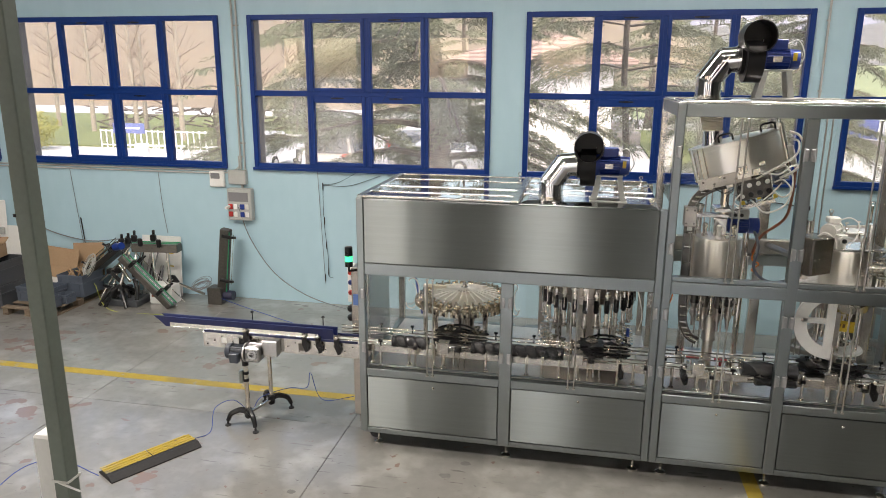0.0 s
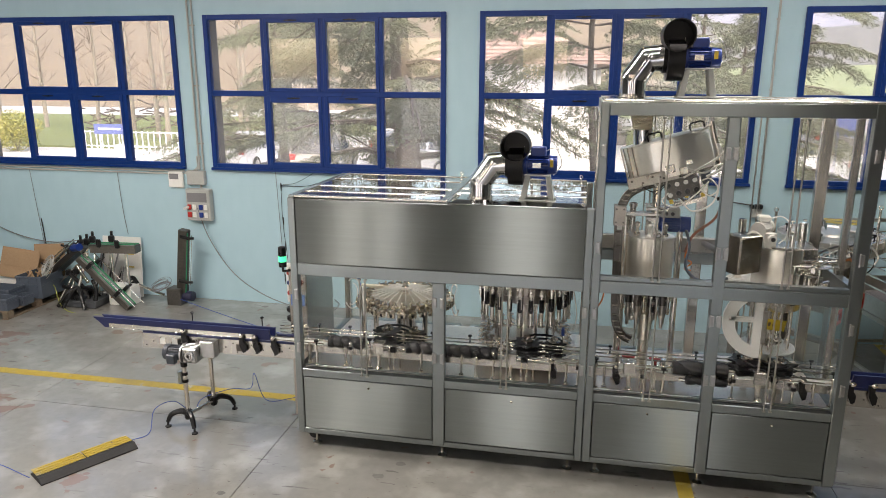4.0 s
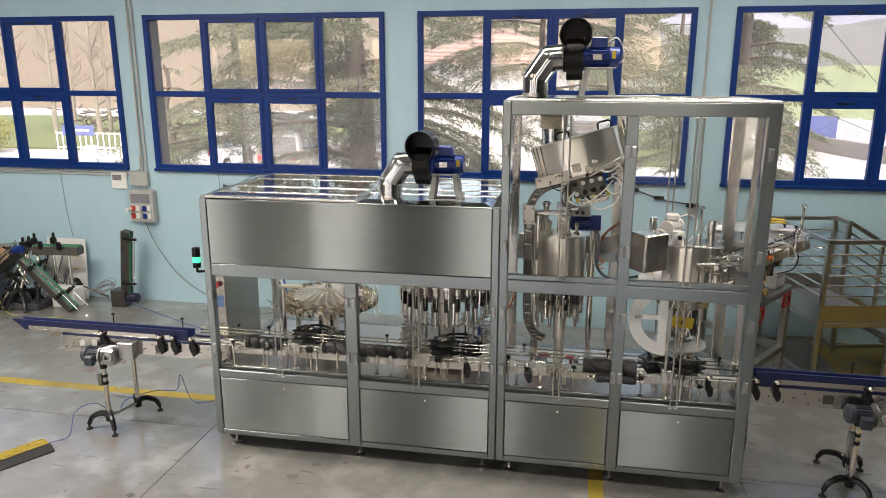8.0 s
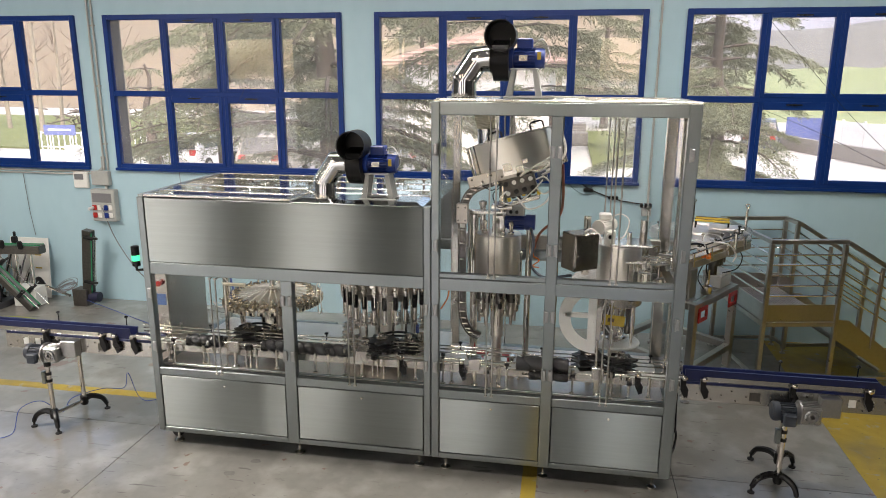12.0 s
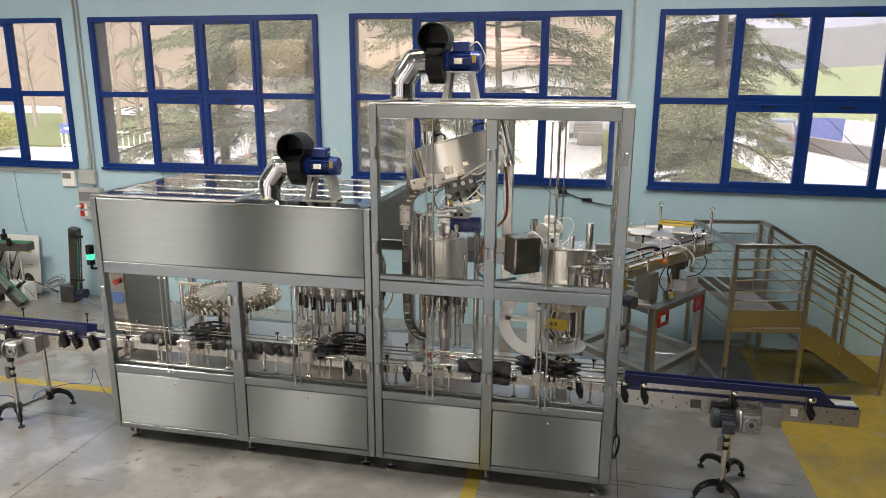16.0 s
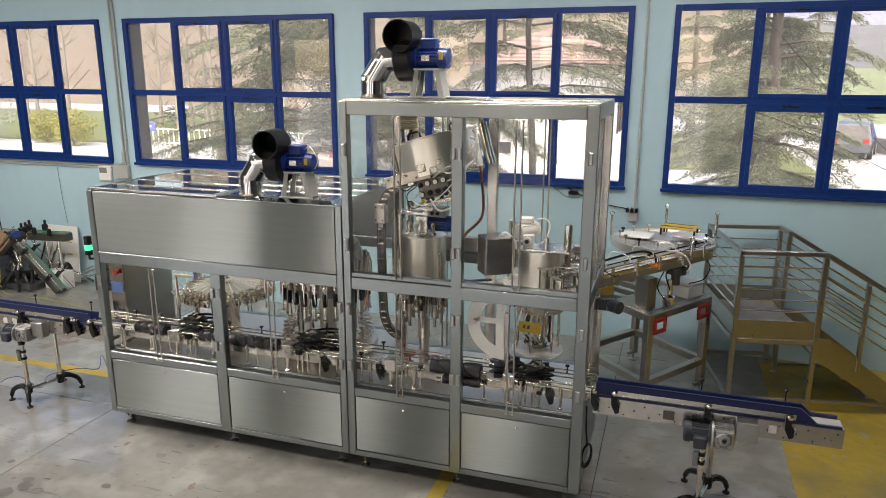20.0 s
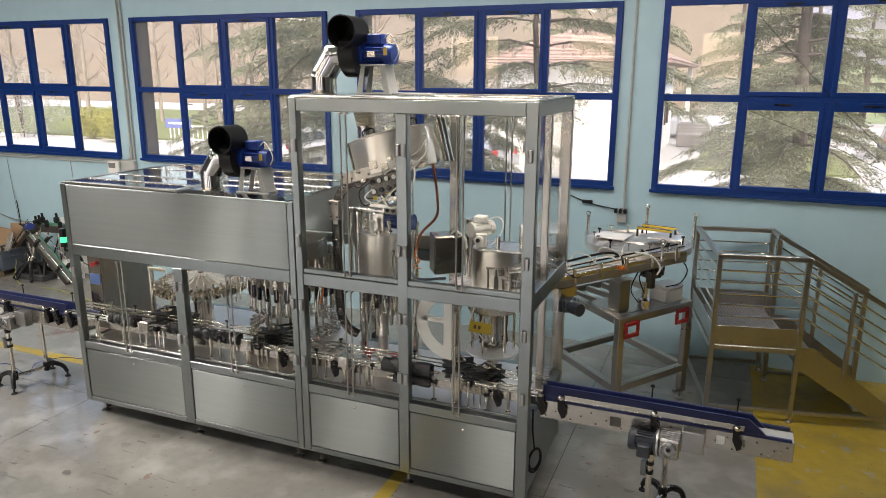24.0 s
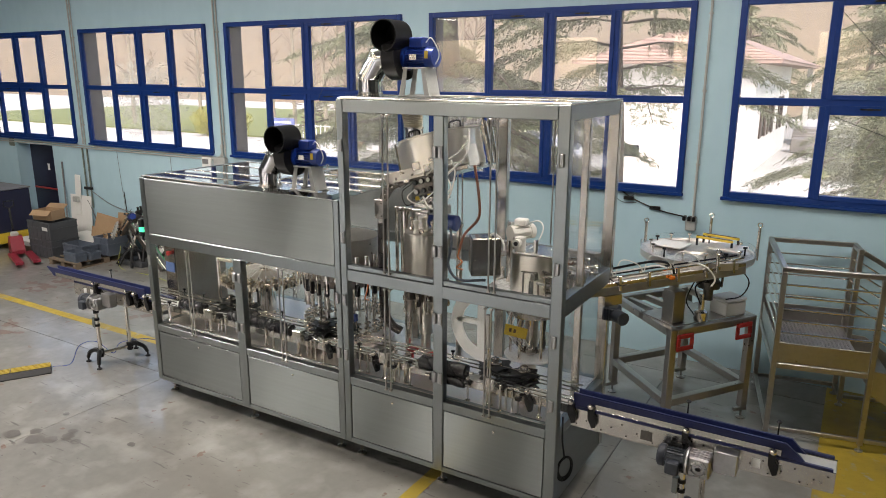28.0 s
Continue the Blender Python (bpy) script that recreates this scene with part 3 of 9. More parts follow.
boxpart("valve", M_BLACK, t, -9.83, -9.57, WY - 0.07, WY - 0.01, 1.2, 1.26, 0.01)
bm = B()
for s in (-1, 1):
    tube(bm, spline([(-5.75, WY - 0.022, 2.11), (-5.6, WY - 0.03, 2.14), (-5.47, WY - 0.03, 2.2 + 0.02 * s), (-5.43 + 0.03 * s, WY - 0.03, 2.4)]), 0.012, 8)
lone("conduit", bm, M_LTGREY, "bent grey conduit joining wall boxes", "conduit", "conduits on the window wall")

# the post beside the start of the walk
t = thing("steel_post", "green grey painted square steel post standing on the floor", "post", (-2.41, 2.64, 0))
boxpart("shaft", M_POST, t, -2.45, -2.37, 2.60, 2.68, 0.0, HZ + 0.002, 0.005, m=None)
boxpart("base_plate", M_POST, t, -2.55, -2.27, 2.5, 2.78, 0.0, 0.015, 0.004)
t = thing("wall_device", "white plastic box tied to the post", "junction box", (-2.52, 2.66, 1.45))
boxpart("body", M_WHITE, t, -2.56, -2.452, 2.62, 2.72, 1.45, 1.97, 0.012)
bm = B()
bx(bm, -2.456, -2.364, 2.594, 2.686, 1.745, 1.755)
rod(bm, (-2.41, 2.59, 1.75), (-2.27, 2.56, 1.742), 0.005, 6)
part("cable_tie", bm, M_WHITE, t)

# ---- floor: cast slabs with sawn joints, on a dark bed ----
bm = B()
bx(bm, HX0, HX1, HY0, WY, -0.1, -0.012)
bed = lone("floor", bm, M_RUBBER, "pale worn concrete floor with sawn joints and yellow lines", "floor", kind="structure", smooth=False)
JX = [HX0, -12.05, -8.8, -5.55, -2.34, 3.0, 6.2, 9.4, HX1]
JY = [HY0, -3.6, -0.2, 3.1, 6.53, 9.9, WY]
for i in range(len(JX) - 1):
    for j in range(len(JY) - 1):
        boxpart("slab", M_FLOOR, bed, JX[i] + 0.003, JX[i + 1] - 0.003, JY[j] + 0.003, JY[j + 1] - 0.003, -0.012, 0, 0.002)
bm = B()
def painted(bm, x0, x1, y0, y1):
    bx(bm, x0, x1, y0, y1, 0.0, 0.002)
painted(bm, HX0, -2.1, 7.13, 7.27)
lone("floor_marking", bm, M_LINE, "worn yellow painted line on concrete", "floor marking", kind="structure", smooth=False)
bm = B()
painted(bm, 1.6, 1.735, 3.2, 6.45)
lone("floor_marking", bm, M_LINE, "yellow painted line running under the machine", "floor marking", kind="structure", smooth=False)
bm = B()
painted(bm, 4.77, HX1, 5.0, WY)
lone("floor_marking", bm, M_LINE, "large worn yellow painted floor area", "floor marking", kind="structure", smooth=False)

# dried oil spots and bare patches on the concrete
def blot(bm, x, y, r, seed, hole=0.0, squash=0.75):
    ring = []
    for j in range(22):
        a = 2 * math.pi * j / 22
        q = r * (1 + 0.28 * noise.noise((math.cos(a) * 1.4 + seed, math.sin(a) * 1.4, seed)))
        ring.append((math.cos(a) * q, math.sin(a) * q * squash))
    z = 0.0012 + 0.0001 * seed
    top = [bm.verts.new((x + p, y + q, z)) for p, q in ring]
    if hole:
        inner = [bm.verts.new((x + p * hole, y + q * hole, z)) for p, q in ring]
        for j in range(22):
            bm.faces.new((top[j], top[(j + 1) % 22], inner[(j + 1) % 22], inner[j]))
    else:
        bm.faces.new(top)


bm = B()
for k, (x, y, r, hole) in enumerate(((-2.2, 4.75, 0.11, 0), (-2.36, 4.86, 0.075, 0), (-2.05, 4.83, 0.09, 0), (-2.02, 5.06, 0.06, 0), (-1.93, 4.93, 0.05, 0), (-1.79, 4.94, 0.06, 0.55), (-1.97, 4.98, 0.07, 0), (-1.135, 5.8, 0.055, 0), (-0.98, 6.05, 0.05, 0), (-1.25, 5.2, 0.05, 0), (-2.45, 5.25, 0.04, 0), (-2.5, 4.7, 0.1, 0), (1.1, 5.4, 0.05, 0), (2.3, 5.7, 0.06, 0))):
    blot(bm, x, y, r, k * 3.7, hole)
lone("floor_stain", bm, M_OIL, "dried grey oil spots on the concrete floor", "stain", kind="structure", smooth=False)

# ---- the bottling machine: enclosure ----
XL, XM, XR, YF, YB = -2.09, 0.73, 2.92, 6.20, 7.80
YT = 7.48                     # back of the tall part
ZB, ZD, ZL, ZT = 0.155, 0.845, 2.557, 3.466
mc = thing("bottling_machine", "stainless steel bottling machine with clear doors and brushed base panels", "machine", (0.4, 7.0, 0))

POSTS_F = [(-2.09, -2.02, ZL), (-0.70, -0.585, 1.81), (0.662, 0.727, ZL), (0.733, 0.805, ZT), (1.742, 1.84, 3.352), (2.82, 2.92, ZT)]
for a, b, z in POSTS_F:
    boxpart("post", M_FRAME, mc, a, b, YF, YF + 0.08, ZB, z, 0.006)
for a, b, z in POSTS_F:
    if z != 1.81:
        yb = YT if a > XM else YB
        boxpart("post", M_PLATE, mc, a, b, yb - 0.08, yb, ZB, z, 0.006)
# front rails and beams between the posts
BAYS_LO = [(-2.02, -0.70), (-0.585, 0.662)]
BAYS_HI = [(0.805, 1.742), (1.84, 2.82)]
for a, b in BAYS_LO + BAYS_HI:
    boxpart("base_rail", M_FRAME, mc, a, b, YF + 0.004, YF + 0.08, 0.765, ZD, 0.004)
    panel = boxpart("base_panel", M_STEEL, mc, a + 0.006, b - 0.006, YF + 0.008, YF + 0.05, ZB + 0.05, 0.758, 0.005, "brushed steel base panel")
    boxpart("base_rail", M_FRAME, mc, a, b, YF + 0.004, YF + 0.06, ZB, ZB + 0.044, 0.004)
    bm = B()
    xm = (a + b) / 2 + 0.02
    lathe(bm, [(0.011, 0), (0.011, 0.01), (0.005, 0.013)], Matrix.Translation((xm, YF + 0.008, 0.69)) @ pose(0, 0, 0, 90), 12)
    part("knob", bm, M_CHROME, panel, "small round lock knob")
    yb = YT if a > XM else YB
    boxpart("base_rail", M_FRAME, mc, a, b, yb - 0.08, yb, 0.765, ZD, 0.004)
    boxpart("base_panel", M_STEEL, mc, a + 0.006, b - 0.006, yb - 0.05, yb - 0.008, ZB + 0.012, 0.758, 0.005)
boxpart("beam", M_FRAME, mc, -2.02, 0.662, YF + 0.002, YF + 0.08, 1.81, 1.926, 0.005)
boxpart("hood_panel", M_STEEL, mc, -2.018, 0.66, YF + 0.004, YF + 0.06, 1.93, ZL - 0.006, 0.005, "large brushed steel hood panel")
boxpart("hood_panel", M_STEEL, mc, -2.018, 0.66, YB - 0.06, YB - 0.004, 1.93, ZL - 0.006, 0.005)
boxpart("hood_panel", M_STEEL, mc, XL + 0.004, XL + 0.06, YF + 0.08, YB - 0.08, 1.93, ZL - 0.006, 0.005)
boxpart("beam", M_FRAME, mc, -2.02, 0.662, YB - 0.08, YB - 0.002, 1.81, 1.926, 0.005)
boxpart("beam", M_FRAME, mc, XL, XL + 0.07, YF + 0.08, YB - 0.08, 1.81, 1.926, 0.005)
for y0, y1 in ((YF + 0.002, YF + 0.08), (YT - 0.08, YT - 0.002)):
    boxpart("beam", M_FRAME, mc, 0.805, 2.82, y0, y1, 3.352, ZT - 0.004, 0.005, "top beam")
    boxpart("beam", M_FRAME, mc, 0.805, 2.82, y0 - 0.001, y1, 1.81, 1.921, 0.005, "middle beam")
    boxpart("door_rail", M_FRAME, mc, 0.805, 2.82, y0 + 0.008, y1 - 0.008, 1.925, 1.965, 0.004, "recessed rail under the upper doors")
for z0, z1 in ((3.352, ZT - 0.004), (1.81, 1.965), (0.765, ZD)):
    boxpart("side_beam", M_FRAME, mc, XR - 0.08, XR - 0.002, YF + 0.08, YT - 0.08, z0, z1, 0.005)
boxpart("side_beam", M_FRAME, mc, 0.735, 0.8, YF + 0.08, YT - 0.08, 3.352, ZT - 0.004, 0.005)
boxpart("side_beam", M_FRAME, mc, XL + 0.002, XL + 0.07, YF + 0.08, YB - 0.08, 0.765, ZD, 0.005)
boxpart("post", M_PLATE, mc, XR - 0.065, XR - 0.005, 6.66, 6.71, ZD, 3.352, 0.005)
boxpart("end_panel", M_STEEL, mc, XR - 0.05, XR - 0.008, YF + 0.085, YT - 0.085, ZB + 0.012, 0.758, 0.005)
boxpart("end_panel", M_STEEL, mc, XL + 0.008, XL + 0.05, YF + 0.085, YB - 0.085, ZB + 0.012, 0.758, 0.005)
for x0, x1, yb in ((XL + 0.02, XM - 0.002, YB), (XM + 0.002, XR - 0.02, YT)):
    boxpart("floor_pan", M_FRAME, mc, x0, x1, YF + 0.02, yb - 0.02, ZB - 0.02, ZB + 0.008, 0.004)
for x0, x1, yb in ((XL + 0.075, XM - 0.001, YB), (XM + 0.001, XR - 0.085, YT)):
    boxpart("deck", M_DECK, mc, x0, x1, YF + 0.085, yb - 0.085, ZD - 0.012, ZD, 0.003, "polished steel working deck")
boxpart("deck_lip", M_FRAME, mc, XL + 0.075, XR - 0.085, YF + 0.082, YF + 0.11, ZD + 0.0, ZD + 0.016, 0.004)
# roof of the low part: clear sheets between flat bars, steel tray under the fan
def hip_tray(x0, x1, y0, y1, z0, z1, inset, label):
    """A low hipped sheet-metal tray with folded edges."""
    bm = B()
    lo = [bm.verts.new((x, y, z0)) for x, y in ((x0, y0), (x1, y0), (x1, y1), (x0, y1))]
    mid = [bm.verts.new((x, y, z0 + 0.008)) for x, y in ((x0, y0), (x1, y0), (x1, y1), (x0, y1))]
    hi = [bm.verts.new((x, y, z1)) for x, y in ((x0 + inset, y0 + inset), (x1 - inset, y0 + inset), (x1 - inset, y1 - inset), (x0 + inset, y1 - inset))]
    bm.faces.new(lo[::-1])
    bm.faces.new(hi)
    for a, b in ((lo, mid), (mid, hi)):
        for i in range(4):
            bm.faces.new((a[i], a[(i + 1) % 4], b[(i + 1) % 4], b[i]))
    part("roof_tray", bm, M_TRAY, mc, label, smooth=False)


for x0, x1, rows in ((XL + 0.06, -0.64, (YF + 0.045, 6.52, 6.87, 7.39, YB - 0.035)), (-0.56, 0.66, (6.69, 6.99, 7.39, YB - 0.035))):
    for y0, y1 in zip(rows, rows[1:]):
        p = boxpart("roof_sheet", M_ROOFPC, mc, x0, x1, y0 + 0.03, y1 - 0.03, ZL + 0.012, ZL + 0.018, 0, "smoky clear plastic roof sheet")
        p.visible_shadow = False
    for y in rows:
        boxpart("roof_bar", M_PLATE, mc, x0, x1, y - 0.03, y + 0.03, ZL + 0.002, ZL + 0.024, 0.004)
boxpart("roof_bar", M_PLATE, mc, -0.635, -0.565, YF + 0.01, YB - 0.01, ZL + 0.004, ZL + 0.028, 0.004)
boxpart("roof_bar", M_FRAME, mc, XL + 0.003, XL + 0.06, YF + 0.02, YB - 0.02, ZL - 0.002, ZL + 0.022, 0.004)
hip_tray(-0.56, 0.655, YF + 0.004, 6.655, ZL - 0.004, ZL + 0.03, 0.07, "low hipped steel tray under the fan")
for x in (-0.7, 0.6):
    bm = B()
    rod(bm, (x, YB - 0.035, ZL + 0.02), (x, YB - 0.035, ZL + 0.045), 0.008, 8)
    tube(bm, arc((x, YB - 0.035, ZL + 0.06), 0.016, 0, 360, 12)[:-1], 0.005, 6, closed=True)
    part("lifting_eye", bm, M_CHROME, mc)
# roof of the tall part
for y0, y1 in ((YF + 0.004, YF + 0.12), (6.83, 6.89), (YT - 0.1, YT - 0.004)):
    boxpart("roof_bar", M_PLATE, mc, XM + 0.02, XR - 0.004, y0, y1, ZT - 0.002, ZT + 0.014, 0.004)
for x0, x1 in ((XM + 0.02, XM + 0.1), (1.75, 1.83), (XR - 0.1, XR - 0.004)):
    for y0, y1 in ((YF + 0.121, 6.829), (6.891, YT - 0.101)):
        boxpart("roof_bar", M_PLATE, mc, x0, x1, y0, y1, ZT - 0.002, ZT + 0.013, 0.004)
for x0, x1 in ((XM + 0.101, 1.749), (1.831, XR - 0.101)):
    for y0, y1 in ((YF + 0.121, 6.829), (6.891, YT - 0.101)):
        p = boxpart("roof_sheet", M_ROOFPC, mc, x0, x1, y0, y1, ZT + 0.002, ZT + 0.008, 0, "smoky clear plastic roof sheet")
        p.visible_shadow = False
hip_tray(0.77, 1.74, YF + 0.02, 6.8, ZT + 0.015, ZT + 0.031, 0.1, "low hipped steel tray under the fan")
boxpart("cable_tray", M_LTGREY, mc, 1.45, 2.0, 6.33, 6.42, ZT + 0.032, ZT + 0.046, 0.004, "pale sheet lying beside the fan")


# clear doors with hinges and long twin pull rods
def door(x0, x1, z0, z1, y, rods, front=True):
    s = -1 if front else 1
    d = boxpart("clear_door", M_PC, mc, x0 + 0.004, x1 - 0.004, y - 0.004, y + 0.004, z0 + 0.004, z1 - 0.004, 0, "clear plastic door")
    d.visible_shadow = False
    for x in rods:
        for dx in (-0.027, 0.027):
            bm = B()
            yy = y + s * 0.05
            rod(bm, (x + dx, yy, z0 - 0.02), (x + dx, yy, z1 + 0.0), 0.0075, 10)
            for z in (z0 - 0.015, z1 - 0.01):
                rod(bm, (x + dx, y, z), (x + dx, yy, z), 0.006, 8)
                bx(bm, x + dx - 0.014, x + dx + 0.014, yy - 0.012, yy + 0.012, z - 0.008, z + 0.008, 0.003)
            part("pull_rod", bm, M_RAIL, d, "long steel pull rod")


def hinge(x, z, y, side):
    bm = B()
    bx(bm, x - 0.016, x + 0.016, y - 0.022, y + 0.002, z - 0.05, z + 0.05, 0.006)
    rod(bm, (x + 0.018 * side, y - 0.014, z - 0.055), (x + 0.018 * side, y - 0.014, z + 0.055), 0.009, 8)
    part("hinge", bm, M_ALU, mc)


for (a, b), rods, hx in zip(BAYS_LO + BAYS_HI, ((-1.37,), (-0.02,), (1.27,), (2.29,)), ((-2.04, -0.675), (-0.61, 0.69), (0.77, 1.765), (1.815, 2.87))):
    door(a, b, ZD, 1.81, YF + 0.03, rods)
    door(a, b, ZD, 1.81, (YT if a > XM else YB) - 0.03, rods, False)
    for x, s in zip(hx, (1, -1)):
        for z in (1.62, 1.07):
            hinge(x, z, YF, s)
for (a, b), rods, hx in zip(BAYS_HI, ((1.27,), (2.31,)), ((0.77, 1.765), (1.815, 2.87))):
    door(a, b, 1.965, 3.352, YF + 0.03, rods)
    door(a, b, 1.965, 3.352, YT - 0.03, rods, False)
    for x, s in zip(hx, (1, -1)):
        for z in (3.06, 2.22):
            hinge(x, z, YF, s)
for y0, y1 in ((YF + 0.085, 6.655), (6.715, YT - 0.085)):
    for z0, z1 in ((ZD, 1.81), (1.965, 3.352)):
        p = boxpart("clear_door", M_PC, mc, XR - 0.045, XR - 0.037, y0, y1, z0, z1, 0, "clear plastic end panel")
        p.visible_shadow = False
p = boxpart("clear_door", M_PC, mc, 0.76, 0.768, YF + 0.085, YT - 0.085, ZL + 0.03, 3.352, 0, "clear plastic side panel")
p.visible_shadow = False
p = boxpart("clear_door", M_PC, mc, XL + 0.03, XL + 0.038, YF + 0.085, YB - 0.085, ZD, 1.81, 0, "clear plastic end panel")
p.visible_shadow = False
# adjustable feet
for x in (-1.93, -0.62, 0.6, 0.86, 1.79, 2.78):
    for y in (YF + 0.09, (YT if x > XM else YB) - 0.12):
        bm = B()
        rod(bm, (x, y, 0.03), (x, y, ZB - 0.015), 0.012, 10)
        lathe(bm, [(0.045, 0), (0.045, 0.014), (0.018, 0.032)], None, 16, x, y, 0)
        part("foot", bm, M_CHROME, mc)
bm = B()
lathe(bm, [(0.055, -0.02), (0.06, -0.012), (0.06, 0.012), (0.055, 0.02)], Matrix.Translation((-1.99, YF + 0.18, 0.06)) @ pose(0, 0, 0, 90), 18)
part("castor", bm, M_RUBBER, mc, "black castor wheel")
# ---- fans on the roof ----


def fan(x, y, z):
    """A belt of galvanised elbow, black scroll fan and blue motor on a stand; (x, y) is the duct's foot."""
    f = thing("extractor_fan", "black scroll fan with a blue motor and shiny duct elbow", "fan", (x, y, z), "extractor fans on the machine roof")
    bm = B()
    lathe(bm, [(0.122, 0), (0.122, 0.006), (0.11, 0.008), (0.108, 0.03)], None, 32, x, y, z)
    pts = [(x, y, z + 0.005), (x, y, z + 0.15), (x + 0.11, y, z + 0.31), (x + 0.265, y, z + 0.325)]
    part("duct_collar", bm, M_PLATE, f)
    for i, (a, b) in enumerate(zip(pts, pts[1:])):
        a, b = Vector(a), Vector(b)
        d = (b - a).normalized()
        rodpart("duct", M_DUCT, f, a - d * (0.035 if i else 0), b + d * (0.035 if i < 2 else 0), 0.105, 32, "shiny galvanised duct segment")
    for q in (Vector((x, y, z + 0.06)), Vector((x, y, z + 0.125))):
        bm = B()
        rod(bm, q, q + Vector((0, 0, 0.01)), 0.111, 32)
        part("duct_band", bm, M_DUCT, f)
    bm = B()
    rod(bm, (x + 0.2, y, z + 0.319), (x + 0.212, y, z + 0.32), 0.111, 32)
    part("duct_band", bm, M_DUCT, f)
    # scroll
    sx, sy, sz = x + 0.255, y, z + 0.318
    bm = B()
    prof = []
    for i in range(33):
        a = radians(90 - 300 * i / 32)
        prof.append((sy + (0.155 + 0.05 * i / 32) * math.cos(a), sz + (0.155 + 0.05 * i / 32) * math.sin(a)))
    va = [bm.verts.new((sx, p, q)) for p, q in prof]
    vb = [bm.verts.new((sx + 0.13, p, q)) for p, q in prof]
    k = len(prof)
    for i in range(k):
        bm.faces.new((va[i], va[(i + 1) % k], vb[(i + 1) % k], vb[i]))
    bm.faces.new(va[::-1])
    bm.faces.new(vb)
    bmesh.ops.recalc_face_normals(bm, faces=bm.faces)
    rod(bm, (sx - 0.03, sy, sz), (sx, sy, sz), 0.12, 28)
    scroll = part("scroll_housing", bm, M_BLACKP, f, "black scroll housing")
    # outlet: a short round spigot that points out of the scroll's top towards the front
    bm = B()
    oy, oz = sy - 0.05, sz + 0.172
    for r0, r1, n2 in ((0.128, 0.128, 32),):
        a = [Vector((sx + 0.065 + r0 * math.cos(t), oy - 0.2, oz + r0 * math.sin(t))) for t in (2 * math.pi * j / n2 for j in range(n2))]
        ring0 = [bm.verts.new(p) for p in a]
        ring1 = [bm.verts.new(p + Vector((0, 0.24, 0))) for p in a]
        ring2 = [bm.verts.new(Vector((sx + 0.065 + (p.x - sx - 0.065) * 0.94, p.y, oz + (p.z - oz) * 0.94))) for p in a]
        ring3 = [bm.verts.new(v.co + Vector((0, 0.22, 0))) for v in ring2]
        for j in range(n2):
            i = (j + 1) % n2
            bm.faces.new((ring0[j], ring1[j], ring1[i], ring0[i]))
            bm.faces.new((ring2[i], ring3[i], ring3[j], ring2[j]))
            bm.faces.new((ring0[i], ring2[i], ring2[j], ring0[j]))
        bm.faces.new(ring3)
        bm.faces.new(ring1[::-1])
    part("outlet_spigot", bm, M_BLACKP, scroll, "round black outlet spigot")
    boxpart("label", M_WHITE, scroll, sx + 0.131, sx + 0.134, sy - 0.05, sy + 0.0, sz + 0.12, sz + 0.16, 0)
    # motor
    mx0, mx1, mz = sx + 0.13, sx + 0.42, sz
    bm = B()
    rod(bm, (mx0, sy, mz), (mx0 + 0.03, sy, mz), 0.105, 24)
    rod(bm, (mx0 + 0.03, sy, mz), (mx1 - 0.07, sy, mz), 0.072, 24)
    rod(bm, (mx1 - 0.075, sy, mz), (mx1, sy, mz), 0.086, 24, 0.078)
    motor = part("motor", bm, M_MOTOR, f, "blue finned electric motor")
    bm = B()
    bx(bm, mx0 + 0.04, mx1 - 0.08, -0.0035, 0.0035, 0.068, 0.086)
    me = mesh_of("fin", bm, M_MOTOR)
    for i in range(20):
        share("fin", me, motor, Matrix.Translation((0, sy, mz)) @ Matrix.Rotation(2 * math.pi * i / 20, 4, "X"))
    boxpart("foot_plate", M_MOTOR, motor, mx0 + 0.03, mx1 - 0.08, sy - 0.07, sy + 0.07, mz - 0.09, mz - 0.075, 0.004)
    boxpart("terminal_box", M_MOTOR, motor, mx0 + 0.06, mx0 + 0.19, sy - 0.06, sy + 0.06, mz + 0.075, mz + 0.16, 0.008)
    boxpart("rating_plate", M_PLATE, motor, mx0 + 0.08, mx0 + 0.15, sy - 0.09, sy - 0.086, mz - 0.02, mz + 0.025, 0)
    boxpart("yellow_label", M_YELLOW, motor, mx1 - 0.06, mx1 - 0.03, sy - 0.09, sy - 0.082, mz - 0.01, mz + 0.05, 0)
    bm = B()
    tube(bm, spline([(mx0 + 0.19, sy, mz + 0.12), (mx1 - 0.02, sy - 0.04, mz + 0.15), (mx1 + 0.04, sy - 0.02, mz + 0.02), (mx1 - 0.03, sy, mz - 0.09)]), 0.005, 6)
    part("cable", bm, M_WTUBE, motor)
    # stand: two folded trapezoid frames with a light end plate
    zt = mz - 0.092
    a0, a1 = mx0 + 0.02, mx1 - 0.06
    for yy in (sy - 0.085, sy + 0.075):
        for p in ([(a0, zt), (a0 + 0.035, zt), (a0 + 0.005, z + 0.012), (a0 - 0.045, z + 0.012)], [(a1 - 0.035, zt), (a1, zt), (a1 + 0.045, z + 0.012), (a1 - 0.005, z + 0.012)]):
            bm = B()
            u = [bm.verts.new((q, yy, w)) for q, w in p]
            v = [bm.verts.new((q, yy + 0.012, w)) for q, w in p]
            bm.faces.new(u)
            bm.faces.new(v[::-1])
            for i in range(4):
                bm.faces.new((u[i], v[i], v[(i + 1) % 4], u[(i + 1) % 4]))
            bmesh.ops.recalc_face_normals(bm, faces=bm.faces)
            part("stand_leg", bm, M_LTGREY, f, "light grey motor stand", smooth=False)
